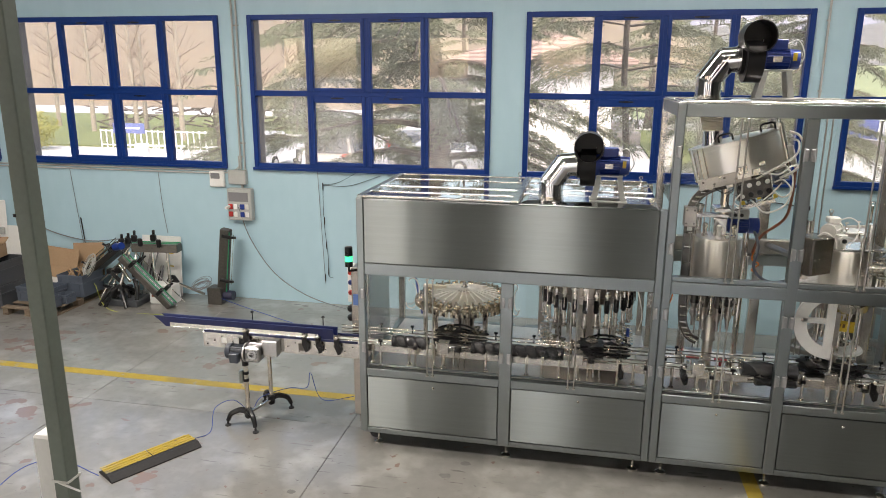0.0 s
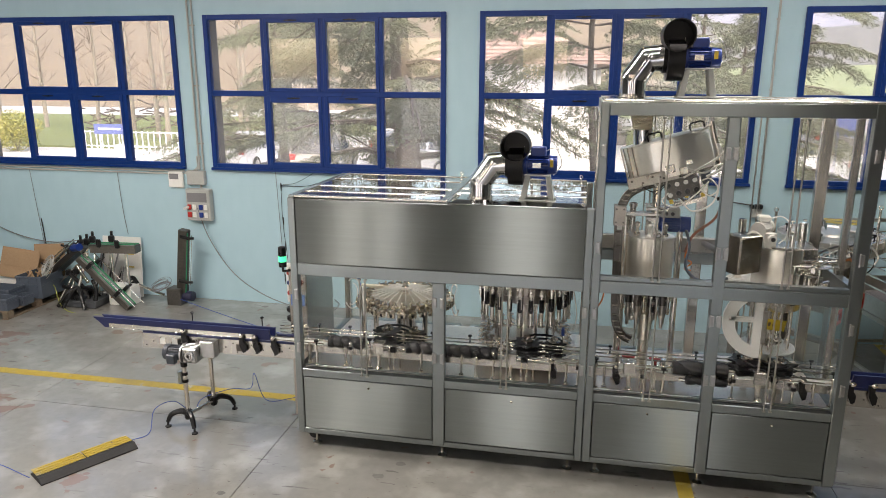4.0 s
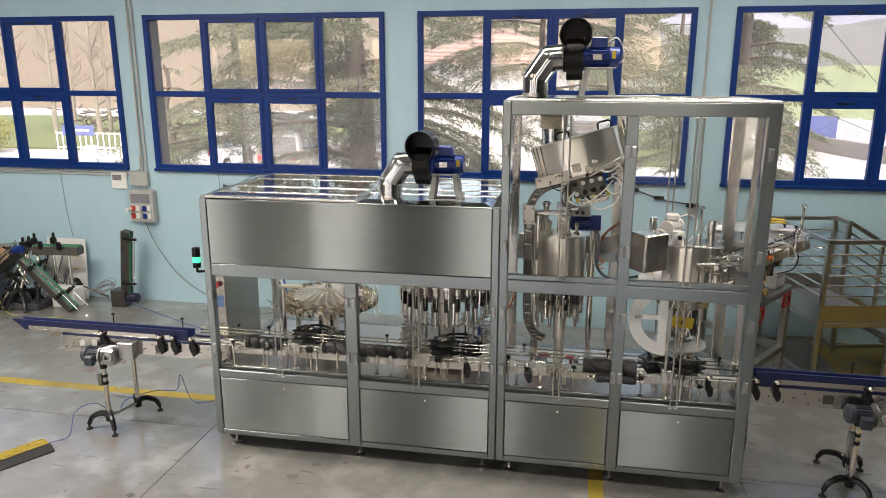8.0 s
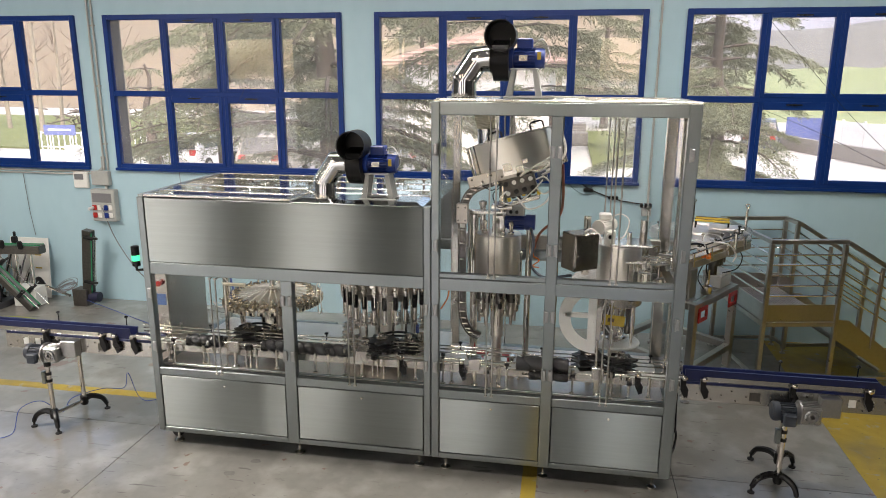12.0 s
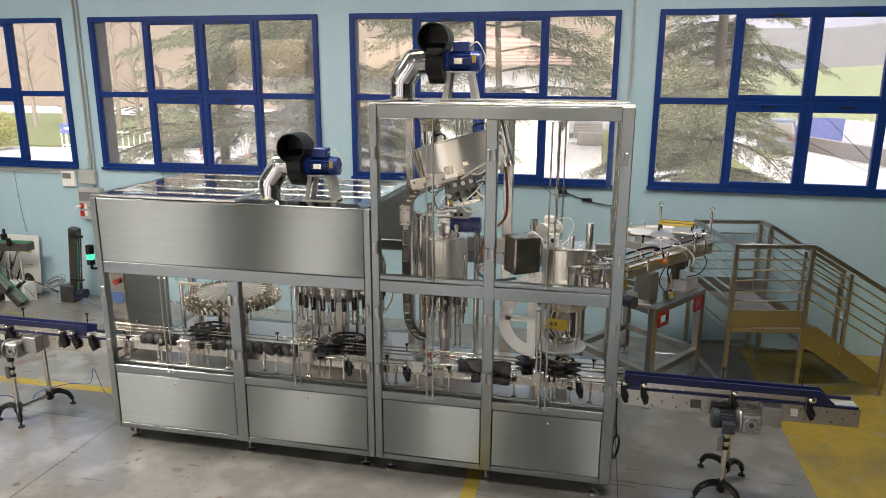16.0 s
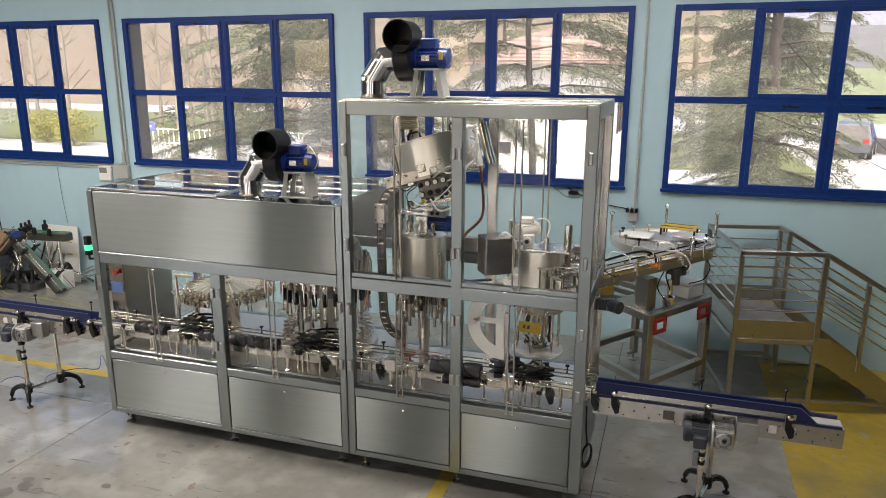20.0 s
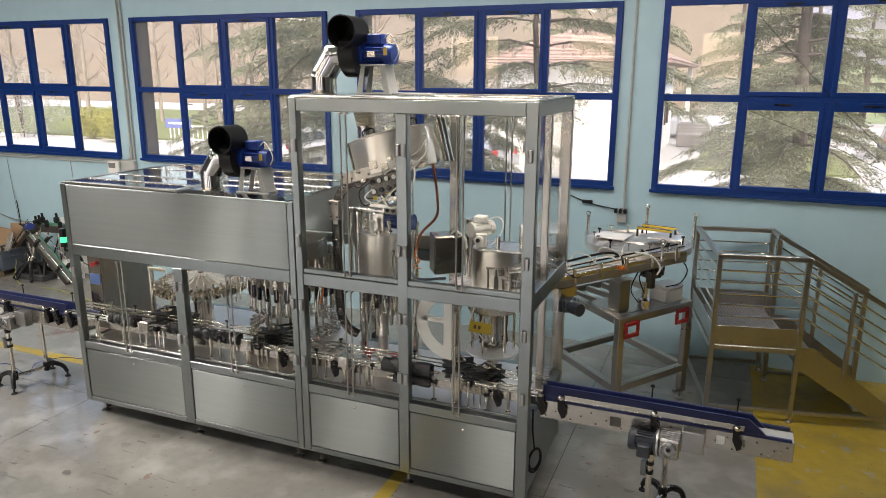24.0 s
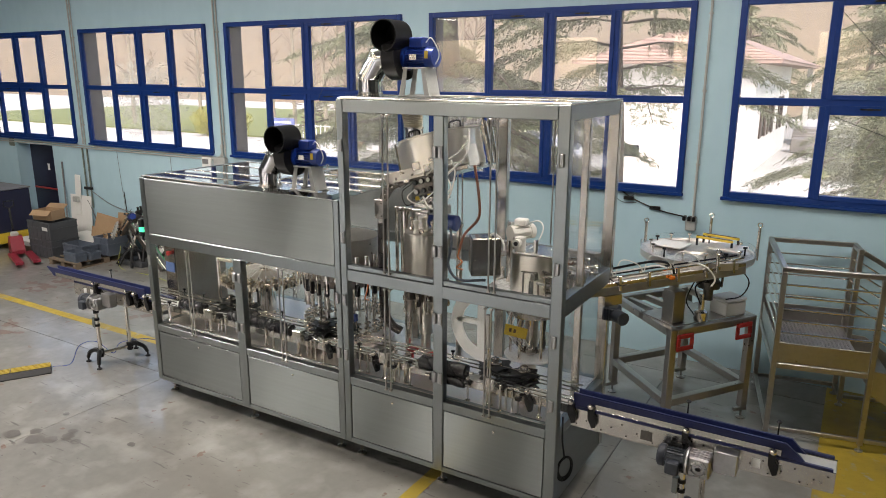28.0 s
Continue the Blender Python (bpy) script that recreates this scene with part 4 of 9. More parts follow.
        boxpart("stand_foot", M_LTGREY, f, a0 - 0.06, a1 + 0.06, yy - 0.012, yy + 0.024, z, z + 0.012, 0.002)
    boxpart("stand_top", M_LTGREY, f, a0 - 0.01, a1 + 0.01, sy - 0.09, sy + 0.09, zt - 0.002, zt + 0.014, 0.003)
    bm = B()
    u = [bm.verts.new(p) for p in ((a1 + 0.004, sy - 0.074, zt - 0.003), (a1 + 0.004, sy + 0.074, zt - 0.003), (a1 + 0.046, sy + 0.074, z + 0.013), (a1 + 0.046, sy - 0.074, z + 0.013))]
    v = [bm.verts.new(p.co - Vector((0.005, 0, 0))) for p in u]
    bm.faces.new(u)
    bm.faces.new(v[::-1])
    for i in range(4):
        bm.faces.new((u[i], v[i], v[(i + 1) % 4], u[(i + 1) % 4]))
    bmesh.ops.recalc_face_normals(bm, faces=bm.faces)
    part("end_plate", bm, M_LTGREY, f, "light grey end plate", smooth=False)


fan(-0.29, 6.39, ZL + 0.03)
fan(0.985, 6.38, ZT + 0.03)

# ---- side conveyors ----
CY = 6.47


def gearmotor(t, x, y, z):
    """Square worm gearbox with a round flange and a finned motor along x, in front of the conveyor."""
    yc = y - 0.075
    g = B()
    bx(g, x - 0.08, x + 0.08, y - 0.15, y, z - 0.08, z + 0.08, 0.014)
    lathe(g, [(0.062, 0), (0.062, 0.012), (0.05, 0.016), (0.046, 0.006), (0.03, 0.006), (0.028, 0.014), (0.018, 0.014), (0.016, 0.0)], Matrix.Translation((x, y - 0.15, z)) @ pose(0, 0, 0, 90), 24)
    gb = part("gearbox", g, M_ALU, t, "square cast aluminium gearbox")
    g = B()
    lathe(g, [(0.006, 0), (0.006, 0.008)], pose(0, 0, 0, 90), 6)
    me = mesh_of("bolt", g, M_FRAME)
    for i in range(8):
        a = radians(45 * i + 22)
        share("bolt", me, gb, Matrix.Translation((x + 0.055 * math.cos(a), y - 0.163, z + 0.055 * math.sin(a))))
    for i in range(4):
        boxpart("rib", M_ALU, gb, x - 0.075, x + 0.075, y - 0.13 + 0.034 * i, y - 0.12 + 0.034 * i, z + 0.08, z + 0.09, 0.002)
    x0 = x - 0.08
    g = B()
    lathe(g, [(0.105, 0), (0.105, 0.016), (0.08, 0.03), (0.06, 0.04)], Matrix.Translation((x0, yc, z)) @ pose(0, 0, 0, 0, -90), 28)
    part("flange", g, M_ALU, gb, "round gearbox flange")
    g = B()
    rod(g, (x0 - 0.03, yc, z), (x0 - 0.19, yc, z), 0.066, 22)
    mo = part("motor", g, M_GEARM, t, "blue grey finned gearmotor")
    g = B()
    lathe(g, [(0.08, 0), (0.084, 0.01), (0.084, 0.045), (0.07, 0.058), (0.01, 0.06)], Matrix.Translation((x0 - 0.17, yc, z)) @ pose(0, 0, 0, 0, -90), 26)
    part("fan_cover", g, M_GEARM, mo)
    g = B()
    bx(g, x0 - 0.165, x0 - 0.04, -0.0025, 0.0025, 0.062, 0.078)
    me = mesh_of("fin", g, M_GEARM)
    for i in range(18):
        share("fin", me, mo, Matrix.Translation((0, yc, z)) @ Matrix.Rotation(2 * math.pi * i / 18, 4, "X"))
    boxpart("terminal_box", M_GEARM, mo, x0 - 0.15, x0 - 0.05, yc - 0.13, yc - 0.07, z - 0.085, z + 0.02, 0.01)


def clamp(t, x, y, z):
    """Black guide clamp hanging in front of the side plate with a round knob."""
    g = B()
    v = [(x - 0.03, z + 0.05), (x + 0.018, z + 0.05), (x + 0.02, z - 0.01), (x + 0.044, z - 0.05), (x + 0.04, z - 0.115), (x + 0.01, z - 0.13), (x - 0.026, z - 0.055)]
    a = [g.verts.new((p, y - 0.036, q)) for p, q in v]
    b = [g.verts.new((p, y, q)) for p, q in v]
    g.faces.new(a)
    g.faces.new(b[::-1])
    for i in range(7):
        g.faces.new((a[i], b[i], b[(i + 1) % 7], a[(i + 1) % 7]))
    bmesh.ops.recalc_face_normals(g, faces=g.faces)
    c = part("clamp", g, M_BLACK, t, "black plastic guide clamp")
    g = B()
    lathe(g, [(0.02, 0), (0.024, 0.01), (0.024, 0.02), (0.01, 0.03)], Matrix.Translation((x, y - 0.04, z + 0.065)) @ pose(0, 0, 0, 90), 10)
    part("knob", g, M_CHROME, c)
    rodpart("stem", M_CHROME, c, (x, y - 0.03, z + 0.065), (x, y + 0.05, z + 0.065), 0.007, 8)


def stand(t, x, y, z):
    """Two chrome poles on arched black plastic legs, joined by a chrome rod."""
    hubs = ((x, y), (x + 0.1, y + 0.355))
    feet = (((-0.224, -0.04), (0.136, -0.127)), ((0.175, 0.13), (-0.185, 0.215)))
    for i, (hx, hy) in enumerate(hubs):
        zt = z - 0.08 if i == 0 else z
        rodpart("pole", M_CHROME, t, (hx, hy, 0.12), (hx, hy, zt), 0.024, 14, "chrome stand pole")
        bm = B()
        lathe(bm, [(0.034, 0), (0.042, 0.02), (0.042, 0.1), (0.032, 0.11)], None, 14, hx, hy, 0.1)
        part("leg_hub", bm, M_BLACK, t)
        bm = B()
        if i == 0:
            p = spline([(hx, hy, zt - 0.06), (hx, hy, zt + 0.02), (hx + 0.02, hy + 0.02, zt + 0.08), (hx + 0.03, hy + 0.06, zt + 0.16)], 5)
            tube(bm, p, 0.036, 10)
            part("swivel_arm", bm, M_BLACK, t, "curved black support arm")
            boxpart("hinge_clamp", M_FRAME, t, hx - 0.07, hx - 0.026, hy - 0.03, hy + 0.02, zt - 0.26, zt - 0.12, 0.006)
            rodpart("hinge_clamp", M_BLACK, t, (hx, hy, zt - 0.24), (hx, hy, zt - 0.21), 0.032, 12)
            rodpart("hinge_clamp", M_BLACK, t, (hx, hy, zt - 0.16), (hx, hy, zt - 0.13), 0.032, 12)
        else:
            lathe(bm, [(0.03, 0), (0.034, 0.1), (0.05, 0.11), (0.05, 0.15)], None, 14, hx, hy, zt - 0.12)
            part("pole_socket", bm, M_BLACK, t)
        for dx, dy in feet[i]:
            bm = B()
            pts = spline([(hx, hy, 0.165), (hx + dx * 0.35, hy + dy * 0.35, 0.185), (hx + dx * 0.8, hy + dy * 0.8, 0.14), (hx + dx, hy + dy, 0.06)], 5)
            tube(bm, pts, 0.03, 8, radii=[0.036 - 0.013 * k / (len(pts) - 1) for k in range(len(pts))])
            leg = part("leg", bm, M_BLACK, t, "arched black plastic leg")
            bm = B()
            lathe(bm, [(0.032, 0), (0.032, 0.012), (0.012, 0.022), (0.01, 0.065)], None, 12, hx + dx, hy + dy, 0)
            part("foot", bm, M_RUBBER, leg)
    rodpart("cross_rod", M_CHROME, t, (*hubs[0], 0.15), (*hubs[1], 0.15), 0.02, 12)


def side_conveyor(x0, x1, g0, g1, gear_x, clamps, name_label, taper):
    t = thing("conveyor", name_label, "conveyor", ((x0 + x1) / 2, CY, 0), "short conveyors at the machine ends")
    for y in (CY - 0.1, CY + 0.1):
        s = -1 if y < CY else 1
        plate = boxpart("side_plate", M_PLATE, t, x0, x1, y - 0.004, y + 0.004, 0.86, 1.02, 0.002, "bright side plate with bolts")
        if s < 0:
            n = int((x1 - x0) / 0.07)
            bm = B()
            lathe(bm, [(0.009, 0), (0.007, 0.006)], pose(0, 0, 0, 90), 6)
            me = mesh_of("bolt", bm, M_DKRAIL)
            for i in range(n):
                share("bolt", me, plate, Matrix.Translation((x0 + 0.05 + i * 0.069 + 0.015 * (i % 3), y - 0.004, 0.89 + 0.045 * (i % 3))))
            for q in (0.3, 0.62):
                xx = x0 + (x1 - x0) * q
                boxpart("patch", M_DKRAIL, plate, xx, xx + 0.09, y - 0.01, y - 0.004, 0.9, 0.98, 0.002)
            xx = x0 + (x1 - x0) * (0.12 if taper < 0 else 0.72)
            for dx in (0, 0.14):
                boxpart("sticker", M_WHITE, plate, xx + dx, xx + dx + 0.06, y - 0.0055, y - 0.0045, 0.91, 0.98, 0)
        # blue guide: an upright web with a silver strip and an out-turned top flange
        bm = B()
        a, b = g0, g1
        zt = 1.15 if s < 0 else 1.125
        prof = [(0.0, 1.05), (0.0, 1.1), (s * 0.008, 1.12), (s * 0.008, zt), (s * 0.014, zt + 0.012), (s * 0.03, zt + 0.012), (s * 0.03, zt), (s * 0.022, 1.1), (s * 0.022, 1.05)]
        ya = CY - 0.09 if s < 0 else CY + 0.01
        cut = 0.13
        la = [bm.verts.new((a + (cut * (zt + 0.012 - z) / 0.115 if taper < 0 else 0), ya + d, z)) for d, z in prof]
        lb = [bm.verts.new((b - (cut * (z - 1.05) / 0.115 if taper > 0 else 0), ya + d, z)) for d, z in prof]
        k = len(prof)
        for i in range(k):
            bm.faces.new((la[i], la[(i + 1) % k], lb[(i + 1) % k], lb[i]))
        bm.faces.new(la[::-1])
        bm.faces.new(lb)
        bmesh.ops.recalc_face_normals(bm, faces=bm.faces)
        gd = part("guide", bm, M_GUIDE, t, "dark blue plastic bottle guide")
        boxpart("silver_strip", M_PLATE, gd, a + 0.18, b - 0.15, ya + s * 0.022, ya + s * 0.026, 1.055, 1.1, 0.001) if s < 0 else None
        boxpart("lower_guide", M_GUIDE, t, x0 + 0.02, x1 - 0.02, y - 0.012, y + 0.012, 1.022, 1.045, 0.003)
    boxpart("belt", M_LTGREY, t, x0, x1, CY - 0.09, CY + 0.09, 1.0, 1.016, 0.004, "grey slat chain")
    for i in range(int((x1 - x0) / 0.4) + 1):
        boxpart("cross_bar", M_FRAME, t, x0 + 0.1 + i * 0.4, x0 + 0.14 + i * 0.4, CY - 0.096, CY + 0.096, 0.88, 0.92, 0.002)
    for x in clamps:
        clamp(t, x, CY - 0.11, 1.03)
    gearmotor(t, gear_x, CY - 0.12, 0.87)
    boxpart("gear_cover", M_ALU, t, gear_x + 0.085, gear_x + 0.25, CY - 0.2, CY - 0.104, 0.84, 1.01, 0.006)
    for x in ((g0 + g1) / 2, g1 - 0.2):
        bm = B()
        rod(bm, (x, CY + 0.14, 1.08), (x, CY + 0.14, 1.19), 0.006, 8)
        lathe(bm, [(0.018, 0), (0.022, 0.008), (0.01, 0.02)], None, 10, x, CY + 0.14, 1.185)
        part("guide_knob", bm, M_BLACK, t)
    stand(t, gear_x - 0.14, 6.32 if taper < 0 else 6.41, 0.84)
    return t


side_conveyor(-3.88, -2.14, -4.43, -2.42, -3.25, (-3.37, -2.72, -2.57, -2.37), "short conveyor with dark blue guides on a black stand", -1)
side_conveyor(2.98, 4.9, 3.0, 4.7, 4.03, (2.99, 3.16, 3.9, 4.5), "short outfeed conveyor with dark blue guides on a stand", 1)

# ---- cap sorter on its frame ----
ts = thing("sorter_table", "steel tube frame with red handles carrying a disc sorter", "machine frame", (3.3, 9.0, 0))
TP = [(3.36, 8.17), (3.98, 9.07), (3.17, 9.82), (2.56, 8.97)]
for i, (x, y) in enumerate(TP):
    mm = Matrix.Translation((x, y, 0)) @ pose(0, 0, 0, 0, 0, 48)
    leg = boxpart("leg", M_RAIL, ts, -0.04, 0.04, -0.04, 0.04, 0.14, 1.2, 0.006, m=mm)
    bm = B()
    rod(bm, (x, y, 0.02), (x, y, 0.15), 0.012, 8)
    lathe(bm, [(0.05, 0), (0.05, 0.012), (0.015, 0.03)], None, 14, x, y, 0)
    bx(bm, -0.1, 0.06, -0.02, 0.02, 0.09, 0.13, 0.004, mm)
    part("foot", bm, M_RAIL, leg)
    (x2, y2) = TP[(i + 1) % 4]
    a = math.degrees(math.atan2(y2 - y, x2 - x))
    ln = math.hypot(x2 - x, y2 - y)
    mm = Matrix.Translation((x, y, 0)) @ pose(0, 0, 0, 0, 0, a)
    boxpart("top_rail", M_RAIL, ts, 0.042, ln - 0.042, -0.04, 0.04, 1.12, 1.2, 0.005, m=mm)
    boxpart("low_rail", M_RAIL, ts, 0.042, ln - 0.042, -0.04, 0.04, 0.36, 0.44, 0.005, m=mm)
    if i == 0:
        for q in (0.12, 0.86):
            bm = B()
            c = q * ln
            for s in (-1, 1):
                bx(bm, c - 0.11, c + 0.11, -0.066, -0.042, 1.06 + s * 0.065 - 0.024, 1.06 + s * 0.065 + 0.024, 0.008, mm)
                bx(bm, c + s * 0.088 - 0.022, c + s * 0.088 + 0.022, -0.066, -0.042, 1.015, 1.105, 0.006, mm)
            part("handle", bm, M_RED, ts, "red carrying handle")
tm = Matrix.Translation((3.36, 8.17, 0)) @ pose(0, 0, 0, 0, 0, 55.4)
boxpart("plate", M_RAIL, ts, 0.05, 1.04, 0.04, 0.5, 1.2, 1.212, 0.003, m=tm)
boxpart("cross_rail", M_RAIL, ts, 0.05, 1.04, 0.5, 0.57, 1.13, 1.2, 0.003, m=tm)
for q in (0.3, 0.55, 0.8):
    boxpart("cross_rail", M_RAIL, ts, q - 0.03, q + 0.03, 0.575, 1.02, 1.135, 1.198, 0.003, m=tm)
boxpart("pedestal", M_RAIL, ts, 0.08, 0.24, 0.1, 0.26, 1.212, 1.55, 0.006, m=tm)
rodpart("pillar", M_RAIL, ts, (3.22, 8.75, 1.2), (3.22, 8.75, 1.82), 0.05, 18)
bm = B()
lathe(bm, [(0.05, 0), (0.05, 0.12), (0.11, 0.13), (0.11, 0.2), (0.07, 0.22), (0.07, 0.3), (0.14, 0.31), (0.14, 0.36)], None, 20, 3.6, 8.56, 1.45)
for k in range(6):
    rod(bm, (3.6 + 0.12 * math.cos(k), 8.56 + 0.12 * math.sin(k), 1.6), (3.6 + 0.13 * math.cos(k), 8.56 + 0.13 * math.sin(k), 1.8), 0.012, 8)
part("disc_drive", bm, M_DKRAIL, ts, "dark drive gear under the disc")
bm = B()
lathe(bm, [(0.06, 0), (0.07, 0.02), (0.07, 0.1), (0.04, 0.12)], None, 16, 3.55, 8.55, 1.212)
lathe(bm, [(0.03, 0), (0.035, 0.18)], None, 12, 3.55, 8.55, 1.33)
part("valve", bm, M_CHROME, ts)
bm = B()
tube(bm, spline([(3.55, 8.5, 1.4), (3.5, 8.4, 1.6), (3.6, 8.35, 1.7), (3.75, 8.45, 1.75)]), 0.008, 6)
tube(bm, spline([(3.75, 8.75, 1.42), (3.9, 8.7, 1.5), (3.95, 8.75, 1.65), (3.8, 8.8, 1.8)]), 0.007, 6)
tube(bm, spline([(3.5, 8.45, 1.3), (3.42, 8.42, 1.45), (3.5, 8.4, 1.7)]), 0.007, 6)
part("cables", bm, M_BLACK, ts)
t = thing("control_box", "light grey control box on the sorter frame", "control box", (3.85, 8.7, 1.212))
boxpart("body", M_PALEBOX, t, 0.74, 1.02, 0.02, 0.26, 1.214, 1.36, 0.012, m=tm)
boxpart("lid", M_PALEBOX, t, 0.732, 1.028, 0.012, 0.268, 1.362, 1.4, 0.015, m=tm)

ds = thing("disc_sorter", "round steel sorting disc with clear rim and yellow sensor bars", "sorter", (3.43, 8.66, 1.82))
DX, DY, DZ, DR = 3.43, 8.66, 1.93, 0.56
bm = B()
lathe(bm, [(0.2, -0.12), (DR * 0.9, -0.1), (DR, -0.07), (DR, 0), (DR - 0.02, 0.0), (DR - 0.03, -0.02), (0.12, -0.02), (0.1, 0.0), (0.01, 0.005)], None, 48, DX, DY, DZ)
part("disc", bm, M_DECK, ds, "polished steel disc")
bm = B()
lathe(bm, [(DR + 0.005, -0.05), (DR + 0.005, 0.06), (DR - 0.003, 0.06), (DR - 0.003, -0.02)], None, 48, DX, DY, DZ)
o = part("rim", bm, M_PC, ds, "clear plastic rim")
for k, (a, h) in enumerate(((165, 0.2), (88, 0.24), (20, 0.26), (300, 0.1))):
    x, y = DX + (DR + 0.03) * math.cos(radians(a)), DY + (DR + 0.03) * math.sin(radians(a))
    bm = B()
    rod(bm, (x, y, DZ - 0.08), (x, y, DZ + h), 0.016, 10)
    tube(bm, arc((x, y, DZ + h + 0.025), 0.022, 0, 360, 14)[:-1], 0.006, 6, closed=True)
    part("eye_post", bm, M_CHROME, ds, "steel post with a lifting eye")
for k in range(14):
    a = radians(360 / 14 * k + 8)
    x, y = DX + (DR - 0.1) * math.cos(a), DY + (DR - 0.1) * math.sin(a)
    bm = B()
    rod(bm, (x, y, DZ - 0.02), (x, y, DZ + 0.06), 0.008, 8)
    bx(bm, x - 0.02, x + 0.02, y - 0.012, y + 0.012, DZ + 0.055, DZ + 0.075, 0.004)
    part("guide_pin", bm, M_CHROME if k % 3 else M_BLACK, ds)
mm = Matrix.Translation((DX, DY, DZ)) @ pose(0, 0, 0, 0, 0, -12)
boxpart("inner_tray", M_WHITE, ds, -0.46, -0.12, -0.12, 0.16, 0.0, 0.02, 0.006, m=mm)
for y0, mt in ((0.1, M_YELLOW), (0.27, M_YELLOW)):
    b = boxpart("sensor_bar", mt, ds, -0.06, 0.32, y0, y0 + 0.03, 0.1, 0.125, 0.006, "yellow light curtain bar", m=mm)
    boxpart("lens_strip", M_BLACK, b, -0.05, 0.31, y0 + 0.004, y0 + 0.026, 0.1255, 0.128, 0, m=mm)
    for xx in (-0.05, 0.31):
        boxpart("bracket", M_BLACK, b, xx - 0.01, xx + 0.01, y0 + 0.005, y0 + 0.025, 0.02, 0.1, 0.002, m=mm)
boxpart("cover", M_DECK, ds, 0.1, 0.42, 0.0, 0.3, 0.03, 0.05, 0.004, m=mm)

# inclined cap track from the disc into the capping head
ct = thing("cap_track", "steel cap track with guide rails running into the machine", "conveyor", (3.2, 7.8, 1.6))
P0, P1 = Vector((2.42, 6.98, 1.74)), Vector((3.9, 8.45, 1.9))
dv = P1 - P0
yaw, ln = math.degrees(math.atan2(dv.y, dv.x)), dv.length
cm = Matrix.Translation(P0) @ Matrix.Rotation(radians(yaw), 4, "Z") @ Matrix.Rotation(-math.asin(dv.z / ln), 4, "Y")
boxpart("bed", M_TRACK, ct, 0, ln, -0.07, 0.07, -0.09, -0.012, 0.004, m=cm)
boxpart("belt", M_WHITE, ct, 0.02, ln - 0.02, -0.045, 0.045, -0.012, 0.0, 0.003, m=cm)
for s in (-1, 1):
    boxpart("edge_rail", M_CHROME, ct, 0, ln, s * 0.062 - 0.008, s * 0.062 + 0.008, -0.012, 0.022, 0.002, m=cm)
    bm = B()
    rod(bm, cm @ Vector((0.05, s * 0.05, 0.07)), cm @ Vector((ln - 0.02, s * 0.05, 0.07)), 0.009, 8)
    part("guide_rail", bm, M_CHROME if s < 0 else M_BLACK, ct)
    for i in range(7):
        q = 0.15 + i * (ln - 0.3) / 6
        boxpart("bracket", M_CHROME, ct, q - 0.014, q + 0.014, s * 0.08 - 0.012, s * 0.08 + 0.012, -0.06, 0.085, 0.003, m=cm)
for q in (0.35, 1.25):
    boxpart("sensor", M_ORANGE, ct, q, q + 0.05, -0.115, -0.08, -0.02, 0.01, 0.004, m=cm)
bm = B()
for i in range(5):
    a = cm @ Vector((0.15 + 0.3 * i, 0.03, 0.05))
    tube(bm, spline([a, a + Vector((0.03, 0.08, 0.14)), a + Vector((0.18, 0.1, 0.12)), a + Vector((0.24, 0.14, 0.02))]), 0.006, 6)
part("air_hoses", bm, M_WTUBE, ct)
for pts, r, mt in (([(-0.1, 0.05, 0.09), (0.2, 0.055, 0.1), (0.7, 0.05, 0.12), (1.15, 0.03, 0.14), (1.3, -0.03, 0.1), (1.32, -0.06, 0.0)], 0.012, M_BLACK), ([(-0.1, 0.03, 0.08), (0.3, 0.04, 0.08), (0.9, 0.03, 0.09), (1.2, 0.0, 0.1), (1.3, -0.05, 0.02)], 0.008, M_WTUBE), ([(0.62, 0.03, 0.1), (0.66, -0.06, 0.06), (0.74, -0.1, 0.0), (0.8, -0.1, 0.0)], 0.005, M_BLACK), ([(1.5, 0.0, 0.1), (1.62, -0.1, 0.06), (1.7, -0.14, -0.06), (1.68, -0.12, -0.14)], 0.009, M_WTUBE)):
    bm = B()
    tube(bm, spline([cm @ Vector(p) for p in pts]), r, 7)
    part("cable", bm, mt, ct)
for k in range(3):
    bm = B()
    tube(bm, arc(cm @ Vector((0.22 + 0.05 * k, 0.02, 0.13)), 0.1 + 0.012 * k, -60, 230, 22, (0.8, 0.5, 0.1), (0, 0, 1)), 0.008, 7)
    part("hose_loop", bm, M_WTUBE, ct, "white air hose loop")
boxpart("drive_box", M_BRASS, ct, 0.6, 0.78, -0.06, 0.06, -0.2, -0.1, 0.004, "brass coloured drive cover", m=cm)
a = cm @ Vector((0.68, -0.04, -0.27))
mo = boxpart("drive_motor", M_GEARM, ct, a.x - 0.07, a.x + 0.07, a.y - 0.07, a.y + 0.08, a.z - 0.07, a.z + 0.06, 0.014, "dark blue grey drive motor")
rodpart("motor_end", M_GEARM, mo, (a.x + 0.06, a.y - 0.05, a.z - 0.01), (a.x + 0.15, a.y - 0.12, a.z - 0.01), 0.062, 16)
for i in range(5):
    boxpart("fin", M_GEARM, mo, a.x - 0.06 + 0.026 * i, a.x - 0.052 + 0.026 * i, a.y - 0.085, a.y - 0.07, a.z - 0.06, a.z + 0.05, 0)

# ---- platform with stairs ----
pf = thing("access_platform", "steel access platform with railings and short stairs", "platform", (4.7, 9.4, 0))
PM = Matrix.Translation((4.27, 8.74, 0)) @ pose(0, 0, 0, 0, 0, 11.5)
PW, PD, SD, SR, PZ, RZ = 0.87, 1.40, 1.08, 1.0, 0.86, 1.85


